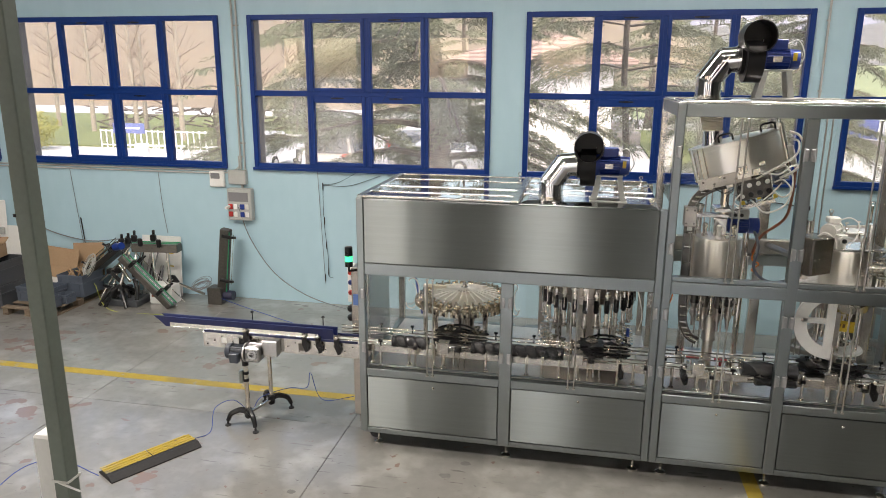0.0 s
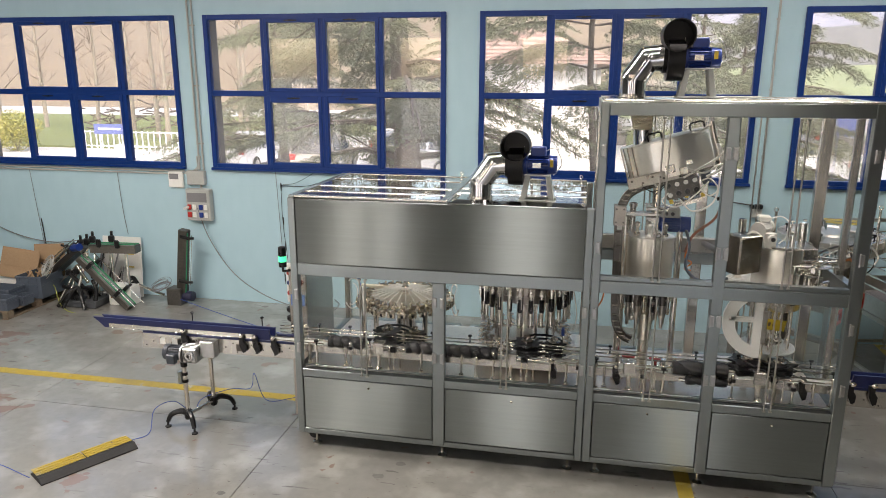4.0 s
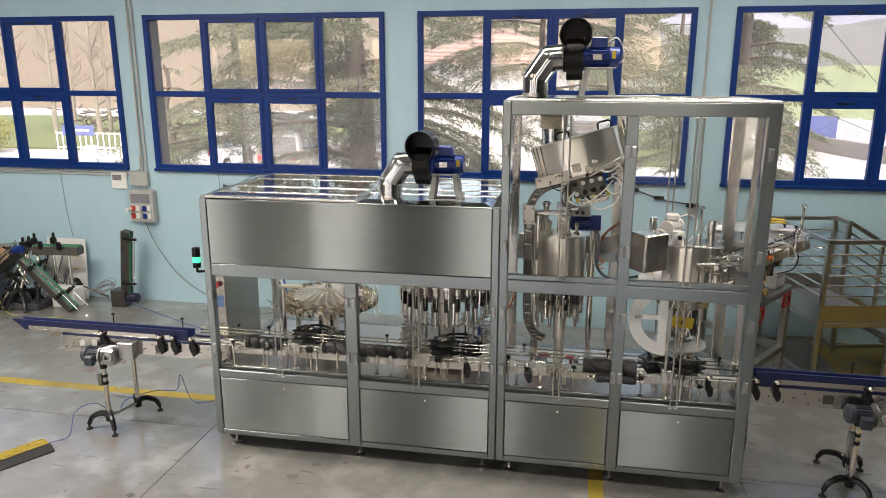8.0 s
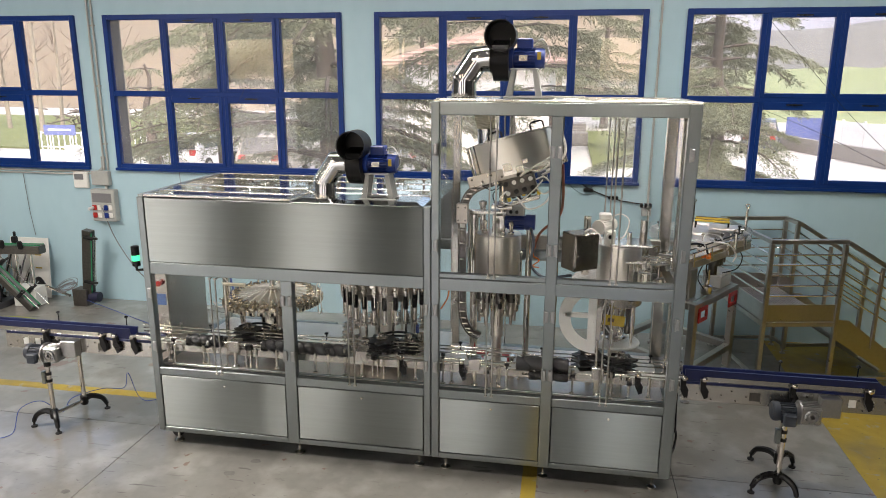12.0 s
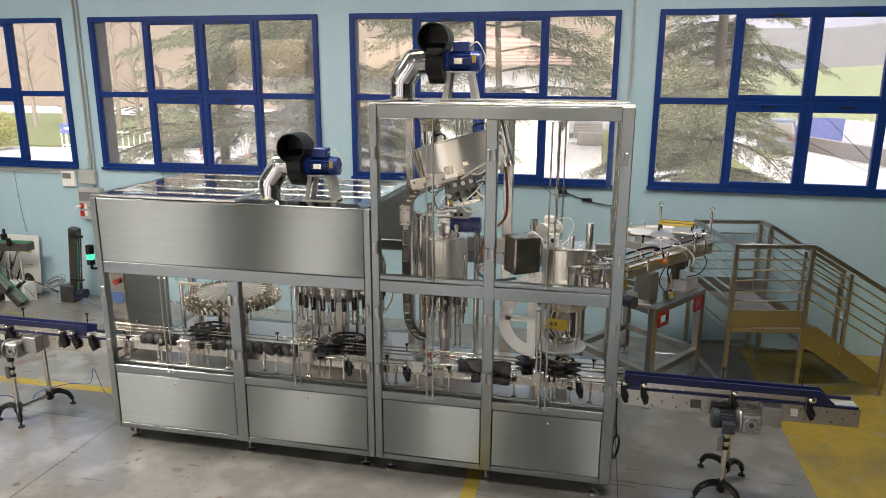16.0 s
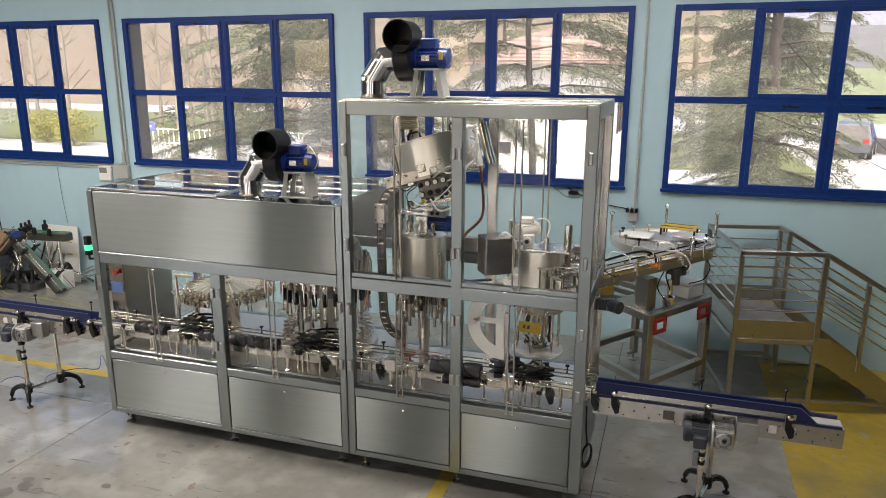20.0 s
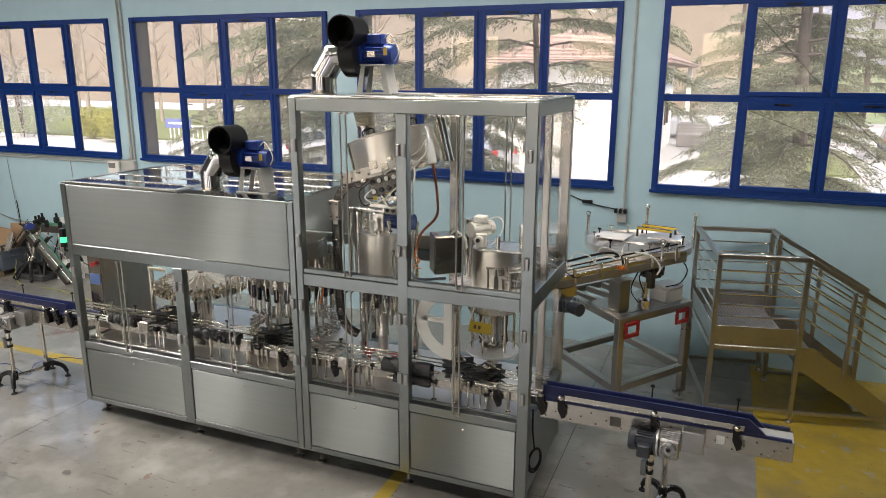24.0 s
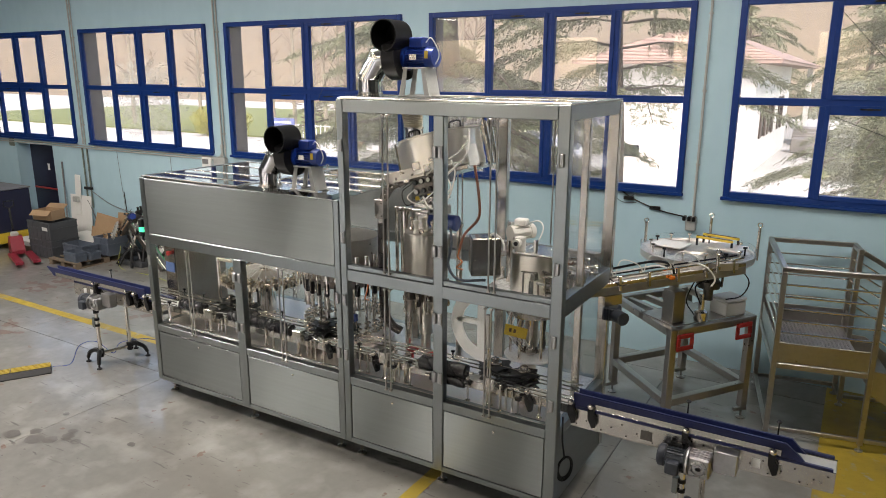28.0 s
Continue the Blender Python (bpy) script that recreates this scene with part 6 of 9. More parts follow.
boxpart("box", M_WHITE, t, -6.88, -6.47, 9.8, 10.05, 0.003, 0.32, 0.006)
for k in range(3):
    boxpart("print_bar", M_COPPER, t, -6.84 + 0.12 * k, -6.76 + 0.12 * k, 9.796, 9.8, 0.12, 0.16, 0)
bm = B()
random.seed(8)
for k in range(14):
    bx(bm, -7.1 + random.uniform(0, 0.4), -7.0 + random.uniform(0, 0.4), 9.9, 9.95 + random.uniform(0, 0.1), 0.02 + 0.04 * (k % 4), 0.05 + 0.04 * (k % 4), 0.004)
lone("scrap_parts", bm, M_RAIL, "loose metal parts heaped on the floor", "parts")


def crate(x0, x1, y0, y1, z0, h, material, label, group="crates on the pallet", wall=0.012):
    t = thing("plastic_crate", label, "crate", ((x0 + x1) / 2, (y0 + y1) / 2, z0), group)
    bm = B()
    bx(bm, x0 + 0.01, x1 - 0.01, y0 + 0.01, y1 - 0.01, z0, z0 + 0.015, 0.003)
    for a in ((x0 + 0.01, x1 - 0.01, y0 + 0.01, y0 + 0.01 + wall), (x0 + 0.01, x1 - 0.01, y1 - 0.01 - wall, y1 - 0.01), (x0 + 0.01, x0 + 0.01 + wall, y0 + 0.02, y1 - 0.02), (x1 - 0.01 - wall, x1 - 0.01, y0 + 0.02, y1 - 0.02)):
        bx(bm, *a, z0 + 0.012, z0 + h, 0.002)
    part("shell", bm, material, t)
    bm = B()
    for z in (z0 + h - 0.03, z0 + h * 0.6):
        for a in ((x0, x1, y0, y0 + 0.012), (x0, x1, y1 - 0.012, y1), (x0, x0 + 0.012, y0 + 0.012, y1 - 0.012), (x1 - 0.012, x1, y0 + 0.012, y1 - 0.012)):
            bx(bm, *a, z, z + 0.022, 0.003)
    n = max(3, int((x1 - x0) / 0.12))
    for i in range(n):
        x = x0 + (x1 - x0) * (i + 0.5) / n
        bx(bm, x - 0.006, x + 0.006, y0 + 0.002, y0 + 0.012, z0 + 0.02, z0 + h - 0.03, 0.001)
    part("ribs", bm, material, t)
    return t


t = thing("pallet", "worn wooden pallet on the floor", "pallet", (-8.3, 9.5, 0))
for k in range(6):
    boxpart("board", M_WOOD, t, -8.82, -7.92, 8.82 + 0.24 * k, 8.95 + 0.24 * k, 0.105, 0.125, 0.003)
for x in (-8.8, -8.41, -8.02):
    for yy in (8.83, 9.42, 10.02):
        boxpart("block", M_WOOD, t, x, x + 0.1, yy, yy + 0.13, 0.022, 0.103, 0.003)
    boxpart("runner", M_WOOD, t, x, x + 0.1, 8.82, 10.15, 0.0, 0.02, 0.003)
crate(-8.33, -7.93, 8.85, 9.1, 0.127, 0.19, M_GREYBOX, "small grey plastic crate with loose parts")
crate(-8.1, -7.88, 9.13, 9.36, 0.127, 0.15, M_GREYBOX, "low grey plastic crate beside others")
crate(-8.8, -8.13, 9.13, 9.48, 0.127, 0.24, M_GREYBOX, "wide grey plastic crate half empty")
crate(-8.34, -7.86, 9.5, 10.02, 0.127, 0.36, M_GREYBOX, "deep grey plastic crate holding loose cables")
bm = B()
random.seed(21)
for k in range(18):
    p = (random.uniform(-8.28, -7.98), random.uniform(9.62, 10.0), 0.4)
    tube(bm, [p, (p[0] + random.uniform(-0.12, 0.12), p[1] + random.uniform(-0.1, 0.1), 0.45 + random.uniform(0, 0.1))], 0.014, 6)
lone("loose_parts", bm, M_CARD, "brown and grey parts heaped in a crate", "parts")
crate(-9.75, -8.95, 9.0, 9.6, 0.02, 0.37, M_DKBOX, "large dark grey plastic bin below another", "large bins")
crate(-9.75, -8.95, 9.0, 9.6, 0.395, 0.37, M_DKBOX, "large dark grey plastic bin with a white label", "large bins")
bm = B()
bx(bm, -9.2, -9.02, 8.992, 8.996, 0.6, 0.67)
lone("bin_label", bm, M_WHITE, "white paper label on a grey bin", "label")


def flat_carton(x, y, w, h, roll, lean, label):
    t = thing("cardboard_sheet", label, "cardboard", (x, y, 0.28), "flattened cartons")
    m = Matrix.Translation((x, y, 0.285)) @ pose(0, 0, 0, lean, roll)
    for k in range(2):
        boxpart("sheet", M_CARD, t, -w / 2 + 0.02 * k, w / 2 + 0.015 * k, -0.008 - 0.012 * k, -0.002 - 0.012 * k, 0.0, h - 0.03 * k, 0.002, m=m)
    boxpart("flap", M_CARD, t, -w / 2 + 0.03, w / 2 - 0.04, -0.06, -0.055, 0.0, h * 0.42, 0.002, m=m @ pose(0, 0, 0, 8))


flat_carton(-8.78, 10.02, 0.72, 0.5, 5, -16, "flattened brown carton leaning behind the pallet")
flat_carton(-8.3, 10.22, 0.6, 0.56, -4, -12, "flattened brown carton leaning on the wall")
t = thing("cardboard_box", "open brown cardboard box on the stacked bins", "box", (-9.4, 9.3, 0.77), "cardboard boxes")
cm_ = Matrix.Translation((-9.42, 9.3, 0.768)) @ pose(0, 0, 0, 0, 0, 14)
for x0, x1, y0, y1 in ((-0.24, 0.24, -0.17, -0.164), (-0.24, 0.24, 0.164, 0.17), (-0.24, -0.234, -0.163, 0.163), (0.234, 0.24, -0.163, 0.163)):
    boxpart("side", M_CARD, t, x0, x1, y0, y1, 0.006, 0.2, 0, m=cm_)
boxpart("bottom", M_CARD, t, -0.24, 0.24, -0.17, 0.17, 0, 0.005, 0, m=cm_)
boxpart("flap", M_CARD, t, -0.23, 0.23, -0.003, 0.003, 0, 0.14, 0, m=cm_ @ Matrix.Translation((0, 0.168, 0.2)) @ pose(0, 0, 0, -60))
boxpart("flap", M_CARD, t, -0.23, 0.23, -0.003, 0.003, 0, 0.14, 0, m=cm_ @ Matrix.Translation((0, -0.168, 0.2)) @ pose(0, 0, 0, 130))
t = thing("foam_sheets", "stack of white foam sheets on the floor", "sheets", (-9.2, 10.0, 0))
for k in range(4):
    boxpart("sheet", M_WHITE, t, -9.9 + 0.01 * k, -8.3 - 0.02 * k, 9.68, 10.38, 0.005 + 0.068 * k, 0.07 + 0.068 * k, 0.006)
t = thing("white_board", "tall white plastic board leaning at the wall", "board", (-10.1, WY - 0.1, 0))
mm = Matrix.Translation((-10.05, WY - 0.12, 0)) @ pose(0, 0, 0, -4)
boxpart("board", M_WHITE, t, -0.35, 0.4, 0, 0.02, 0.005, 1.05, 0.004, m=mm)
boxpart("arm", M_WHITE, t, -0.12, 0.08, -0.03, -0.002, 0.6, 1.5, 0.04, m=mm)
boxpart("bracket", M_LTGREY, t, -0.12, 0.05, -0.1, -0.03, 0.9, 1.02, 0.01, m=mm)
# pallet truck
t = thing("pallet_truck", "red hand pallet truck with a black tiller", "pallet truck", (-9.9, 8.8, 0))
bm = B()
v = [(-0.2, 0.08), (0.2, 0.08), (0.2, 0.16), (0.02, 0.42), (-0.12, 0.42), (-0.2, 0.3)]
tm2 = Matrix.Translation((-9.95, 8.85, 0)) @ pose(0, 0, 0, 0, 0, -20)
a = [bm.verts.new(tm2 @ Vector((p, -0.12, q))) for p, q in v]
b = [bm.verts.new(tm2 @ Vector((p, 0.12, q))) for p, q in v]
bm.faces.new(a)
bm.faces.new(b[::-1])
for i in range(6):
    bm.faces.new((a[i], b[i], b[(i + 1) % 6], a[(i + 1) % 6]))
bmesh.ops.recalc_face_normals(bm, faces=bm.faces)
part("body", bm, M_TRUCK, t, smooth=False)
for s in (-0.2, 0.1):
    boxpart("fork", M_TRUCK, t, 0.15, 1.1, s, s + 0.14, 0.06, 0.12, 0.01, m=tm2)
for s in (-0.08, 0.08):
    bm = B()
    rod(bm, tm2 @ Vector((-0.22, s - 0.03, 0.09)), tm2 @ Vector((-0.22, s + 0.03, 0.09)), 0.09, 18)
    part("wheel", bm, M_RUBBER, t)
bm = B()
tube(bm, [tm2 @ Vector(p) for p in ((-0.15, 0, 0.3), (-0.25, 0, 0.75), (-0.3, 0, 0.95))], 0.022, 8)
tube(bm, [tm2 @ Vector((-0.3, 0, 0.95)) + Vector(q) for q in ((0, 0, 0), (0, -0.1, 0.06), (0, -0.1, 0.16), (0, 0.1, 0.16), (0, 0.1, 0.06), (0, 0, 0))], 0.016, 8)
part("tiller", bm, M_BLACK, t, "black loop tiller")
boxpart("pump", M_LTGREY, t, -0.16, -0.04, -0.07, 0.07, 0.3, 0.5, 0.02, m=tm2)
# dark machine at the far end
t = thing("dark_cabinet", "dark navy machine cabinet with a yellow base stripe", "machine", (-11.6, 9.0, 0))
boxpart("body", M_NAVY, t, -12.3, -10.75, 8.6, 9.7, 0.35, 1.25, 0.02)
boxpart("base", M_YELLOW, t, -12.3, -10.75, 8.6, 9.7, 0.12, 0.345, 0.01, "yellow base band")
boxpart("top", M_CABLE, t, -12.32, -10.73, 8.58, 9.72, 1.252, 1.28, 0.006)
for x in (-12.1, -10.95):
    for yy in (8.75, 9.55):
        rodpart("foot", M_BLACK, t, (x, yy, 0), (x, yy, 0.13), 0.04, 10)
boxpart("part_tray", M_YELLOW, t, -11.2, -10.95, 8.7, 8.85, 1.282, 1.3, 0.006)
t = thing("foam_pallet", "pallet of white sheets near the door", "pallet", (-10.6, 9.2, 0))
boxpart("deck", M_WOOD, t, -10.7, -9.95, 9.15, 10.1, 0.0, 0.12, 0.004)
for k in range(2):
    boxpart("sheet", M_WHITE, t, -10.68, -9.97, 9.17, 10.08, 0.122 + 0.05 * k, 0.17 + 0.05 * k, 0.006)

# cords of the hinged window sashes
for x0 in (-3.09, 4.37):
    t = thing("sash_cord", "thin dark cords hanging across the window", "cord", (x0, WY - 0.08, 2.5), "window cords")
    k = 1 if x0 > 0 else -1
    for p in ([(4.37, 4.4), (5.14, 3.57), (5.46, 3.23), (6.05, 2.68)], [(4.43, 3.25), (5.13, 2.97), (6.07, 2.52)]) if k > 0 else ([(-2.6, 4.1), (-2.84, 3.6), (-3.03, 3.27), (-3.19, 2.9)], [(-2.58, 3.05), (-2.8, 2.7)]):
        bm = B()
        tube(bm, spline([(a, WY - 0.08, b) for a, b in p]), 0.003, 5)
        part("cord", bm, M_BLACK, t)
# coiled hose at the outfeed end of the machine
bm = B()
tube(bm, spline([(2.935, 6.3, 0.95), (2.94, 6.3, 0.75), (2.95, 6.32, 0.62), (2.95, 6.34, 0.55)]), 0.008, 6)
for k in range(4):
    tube(bm, arc((2.95, 6.36, 0.46 - 0.004 * k), 0.075 + 0.006 * k, 0, 360, 20, (0.4, 0.9, 0), (0, 0, 1.2))[:-1], 0.007, 6, closed=True)
lone("hose_coil", bm, M_BLACK, "black hose coiled on the machine's end panel", "hose")

# ---- bottle line inside the machine ----
ln_ = thing("bottle_line", "steel bottle conveyor with guide rods running through the machine", "conveyor", (0.4, 6.45, ZD))
for y in (6.38, 6.54):
    boxpart("side_plate", M_PLATE, ln_, -2.1, 2.98, y - 0.004, y + 0.004, 0.955, 1.03, 0.002)
boxpart("chain", M_LTGREY, ln_, -2.1, 2.98, 6.39, 6.53, 1.015, 1.03, 0.003, "grey slat chain")
for y, zz in ((6.345, (1.065, 1.1)), (6.575, (1.065, 1.1, 1.135))):
    for z in zz:
        for x0, x1 in ((-2.4, -1.84), (-1.3, -1.02), (0.05, 0.1), (0.3, 1.02), (1.15, 1.46), (2.5, 3.0)) if y < 6.4 else ((-2.4, 3.0),):
            rodpart("guide_rod", M_CHROME, ln_, (x0, y, z), (x1, y, z), 0.0075, 8)
for x in (-2.0, -1.62, -0.85, -0.45, 0.55, 0.9, 1.35, 2.7):
    bm = B()
    rod(bm, (x, 6.365, ZD), (x, 6.365, 1.06), 0.014, 10)
    lathe(bm, [(0.024, 0), (0.024, 0.012), (0.015, 0.02)], None, 12, x, 6.365, ZD)
    part("support_post", bm, M_CHROME, ln_)
for x in (-1.97, -1.64, -0.78, -0.4, 0.95, 1.73, 2.1, 2.72):
    bm = B()
    rod(bm, (x, 6.575, 1.1), (x, 6.575, 1.17), 0.007, 8)
    bx(bm, x - 0.018, x + 0.018, 6.56, 6.59, 1.165, 1.185, 0.005)
    part("star_knob", bm, M_BLACK, ln_)
for x in (0.42, 1.0, 2.6):
    clamp(ln_, x, 6.37, 1.02)
for x in (-1.27, 0.03, 1.12, 2.24):
    boxpart("gear_housing", M_PLATE, ln_, x - 0.055, x + 0.055, 6.31, 6.42, 1.01, 1.125, 0.006, "square steel gear housing")
    bm = B()
    rod(bm, (x, 6.34, ZD), (x, 6.34, 1.01), 0.02, 12)
    lathe(bm, [(0.034, 0), (0.034, 0.015), (0.02, 0.03)], None, 14, x, 6.34, ZD)
    part("support_post", bm, M_CHROME, ln_)
    for dx in (0.1, 0.15, 0.21):
        rodpart("support_post", M_CHROME, ln_, (x + dx, 6.36, ZD), (x + dx, 6.36, 1.05), 0.009, 8)
    rodpart("shaft", M_CHROME, ln_, (x + 0.05, 6.365, 1.06), (x + 0.27, 6.365, 1.06), 0.012, 10)


def screw(x0, x1, r, pitch, y, z, label):
    """A bottle screw: a plastic bar with deep round helical pockets."""
    bm = B()
    n, k = 32, int((x1 - x0) / 0.005)
    rows = []
    for i in range(k + 1):
        x = x0 + (x1 - x0) * i / k
        row = []
        for j in range(n):
            a = 2 * math.pi * j / n
            ph = (x - x0) / pitch * 2 * math.pi - a
            u = (ph / math.pi) % 2 - 1
            rr = r * (0.66 + 0.34 * math.sqrt(max(0, 1 - u * u))) * (0.8 if i in (0, k) else 1)
            row.append(bm.verts.new((x, y + rr * math.cos(a), z + rr * math.sin(a))))
        rows.append(row)
    for a, b in zip(rows, rows[1:]):
        for j in range(n):
            bm.faces.new((a[j], b[j], b[(j + 1) % n], a[(j + 1) % n]))
    bm.faces.new(rows[0])
    bm.faces.new(rows[-1][::-1])
    s = thing("bottle_screw", label, "screw", ((x0 + x1) / 2, y, z), "black bottle screws on the line")
    part("screw", bm, M_SCREW, s)
    rodpart("axle", M_CHROME, s, (x0 - 0.06, y, z), (x1 + 0.06, y, z), 0.012, 10)


screw(-1.8, -1.43, 0.066, 0.1, 6.4, 1.075, "short black plastic bottle screw with round pockets")
screw(-1.0, -0.1, 0.066, 0.1, 6.4, 1.075, "long black plastic bottle screw with round pockets")
screw(1.5, 1.98, 0.074, 0.24, 6.4, 1.085, "thick black plastic bottle screw with long pockets")
screw(1.62, 1.98, 0.04, 0.14, 6.36, 0.985, "thin black plastic lower screw")


def star_wheel(x, y, z, r, pockets, material=M_BLACK, label="black plastic star wheel with a steel hub"):
    t = thing("star_wheel", label, "star wheel", (x, y, z), "star wheels on the deck")
    for dz in (-0.055, 0.0, 0.055):
        bm = B()
        n = pockets * 8
        pts = []
        for i in range(n):
            a = 2 * math.pi * i / n
            q = (i % 8) / 8
            rr = r * (1 - 0.28 * math.sin(math.pi * q) ** 1.2)
            pts.append((x + rr * math.cos(a), y + rr * math.sin(a)))
        lo = [bm.verts.new((p, q, z + dz)) for p, q in pts]
        hi = [bm.verts.new((p, q, z + dz + 0.016)) for p, q in pts]
        bm.faces.new(lo[::-1])
        bm.faces.new(hi)
        for i in range(n):
            bm.faces.new((lo[i], lo[(i + 1) % n], hi[(i + 1) % n], hi[i]))
        part("plate", bm, material, t)
    bm = B()
    lathe(bm, [(0.03, -(z - ZD)), (0.03, 0.06), (0.06, 0.072), (0.06, 0.09), (0.035, 0.1), (0.035, 0.13), (0.02, 0.14)], None, 18, x, y, z)
    part("hub", bm, M_CHROME, t, "polished steel hub")


star_wheel(-1.26, 6.64, 1.07, 0.16, 8)
star_wheel(-0.98, 6.66, 1.06, 0.12, 8)
star_wheel(0.16, 6.6, 1.075, 0.16, 8)
star_wheel(0.42, 6.66, 1.06, 0.12, 8)
star_wheel(2.17, 6.58, 1.07, 0.17, 6)
star_wheel(2.46, 6.56, 1.065, 0.15, 6)
# posts, blocks and screws that hold the guides along the front of the line
random.seed(21)
for k, x in enumerate((-1.9, -1.55, -1.36, -0.7, -0.3, -0.14, 0.4, 0.66, 0.82, 1.24, 1.42, 2.02, 2.36, 2.52, 2.84)):
    y = 6.3 + 0.02 * (k % 3)
    h = 1.05 + random.uniform(0.0, 0.09)
    bm = B()
    lathe(bm, [(0.026, 0), (0.026, 0.012), (0.011, 0.018), (0.011, h - ZD - 0.03), (0.017, h - ZD - 0.028), (0.017, h - ZD - 0.008), (0.01, h - ZD)], None, 12, x, y, ZD)
    part("guide_post", bm, M_CHROME, ln_)
    if k % 2:
        bm = B()
        bx(bm, x - 0.022, x + 0.022, y - 0.02, y + 0.03, h - 0.075, h - 0.04, 0.004)
        part("post_clamp", bm, M_BLACK, ln_, "black plastic post clamp")
    else:
        bm = B()
        lathe(bm, [(0.008, 0), (0.008, 0.03), (0.024, 0.034), (0.024, 0.05), (0.01, 0.055)], None, 10, x, y, h)
        part("star_knob", bm, M_BLACK, ln_)
for x in (-1.12, 0.16, 2.36):
    bm = B()
    bx(bm, x - 0.03, x + 0.03, 6.31, 6.37, 1.04, 1.1, 0.005)
    bx(bm, x - 0.1, x + 0.1, 6.36, 6.4, 1.085, 1.105, 0.004)
    part("guide_block", bm, M_BLACK, ln_, "black plastic guide block")
# curved black bottle guides between the stars
for cx, cy, a0, a1 in ((-1.2, 6.5, 20, 160), (0.3, 6.52, 20, 160), (2.33, 6.48, 200, 340)):
    bm = B()
    for z in (1.1, 1.14):
        p = arc((cx, cy + 0.12, z), 0.2, a0, a1, 14, (1, 0, 0), (0, 1, 0))
        tube(bm, p, 0.012, 6)
    lone("bottle_guide", bm, M_BLACK, "curved black plastic bottle guide", "guide", "curved bottle guides")

# ---- rinser carousel ----
rc = thing("rinser_carousel", "round rinser with a fan of hoses and a ring of grippers", "carousel", (-1.2, 7.15, ZD))
RX, RY, RZ0 = -1.2, 7.15, 1.36
bm = B()
lathe(bm, [(0.1, -0.5), (0.1, -0.1), (0.3, -0.07), (0.43, -0.05), (0.45, -0.02), (0.44, 0.0), (0.38, 0.01), (0.12, 0.03), (0.08, 0.035)], None, 56, RX, RY, RZ0)
part("table", bm, M_CONE, rc, "shallow steel cone")
bm = B()
lathe(bm, [(0.075, 0.03), (0.075, 0.06), (0.05, 0.07), (0.05, 0.1), (0.025, 0.11), (0.02, 0.15)], None, 24, RX, RY, RZ0)
part("hub", bm, M_CHROME, rc)
bm = B()
lathe(bm, [(0.14, 0), (0.14, 0.03), (0.11, 0.05), (0.11, 0.36)], None, 28, RX, RY, ZD)
part("column", bm, M_CHROME, rc)
for k in range(24):
    a = radians(15 * k)
    c, s = math.cos(a), math.sin(a)
    bm = B()
    tube(bm, [(RX + 0.04 * c, RY + 0.04 * s, RZ0 + 0.1), (RX + 0.12 * c, RY + 0.12 * s, RZ0 + 0.085), (RX + 0.39 * c, RY + 0.39 * s, RZ0 + 0.025)], 0.005, 6)
    part("hose", bm, M_WTUBE, rc)
g1, g2 = B(), B()
bx(g1, 0.36, 0.47, -0.018, 0.018, -0.005, 0.03, 0.004)
bx(g1, 0.45, 0.52, -0.034, 0.034, -0.045, 0.004, 0.008)
lathe(g1, [(0.022, 0), (0.026, 0.01), (0.022, 0.03)], None, 10, 0.44, 0.03, 0.0)
bx(g1, 0.5, 0.535, -0.04, -0.012, -0.075, -0.02, 0.005)
bx(g1, 0.5, 0.535, 0.012, 0.04, -0.075, -0.02, 0.005)
rod(g1, (0.5, -0.028, -0.03), (0.5, -0.045, -0.03), 0.013, 8)
rod(g1, (0.42, 0, 0.03), (0.42, 0, 0.06), 0.01, 8)
rod(g1, (0.47, 0.0, -0.05), (0.47, 0.0, -0.1), 0.011, 8)
bx(g2, 0.485, 0.52, -0.016, 0.016, -0.082, -0.05, 0.005)
ga, gb = mesh_of("gripper", g1, M_BRASS), mesh_of("gripper_jaw", g2, M_BLACK)
for k in range(30):
    m = Matrix.Translation((RX, RY, RZ0)) @ Matrix.Rotation(radians(12 * k + 4), 4, "Z")
    share("gripper_jaw", gb, share("gripper", ga, rc, m), m)
bm = B()
for sx in (-1, 1):
    tube(bm, arc((RX + sx * 0.56, RY - 0.1, RZ0 + 0.02), 0.17, 60, 330, 26, (0.35 * sx, -0.5, 0), (0, 0, 1)), 0.007, 8)
    tube(bm, arc((RX + sx * 0.58, RY - 0.06, RZ0 + 0.0), 0.12, 100, 300, 20, (0.35 * sx, -0.5, 0), (0, 0, 1)), 0.005, 8)
part("spray_hoop", bm, M_WTUBE, rc, "pale bent tube hoops")
for x, y in ((RX - 0.28, RY - 0.18), (RX + 0.26, RY - 0.2), (RX, RY - 0.26), (RX + 0.12, RY - 0.24)):
    rodpart("leg", M_CHROME, rc, (x, y, ZD), (x, y, RZ0 - 0.06), 0.028, 14)
rodpart("side_post", M_CHROME, rc, (-1.54, 6.74, ZD), (-1.54, 6.74, 1.58), 0.022, 12)
boxpart("arm", M_HOSE, rc, -1.56, -1.32, 6.72, 6.76, 1.56, 1.59, 0.006, "cream bracket arm", m=None)
rodpart("hose_bundle", M_BCABLE, rc, (-1.72, 7.35, 1.05), (-1.85, 7.35, 1.8), 0.012, 8)

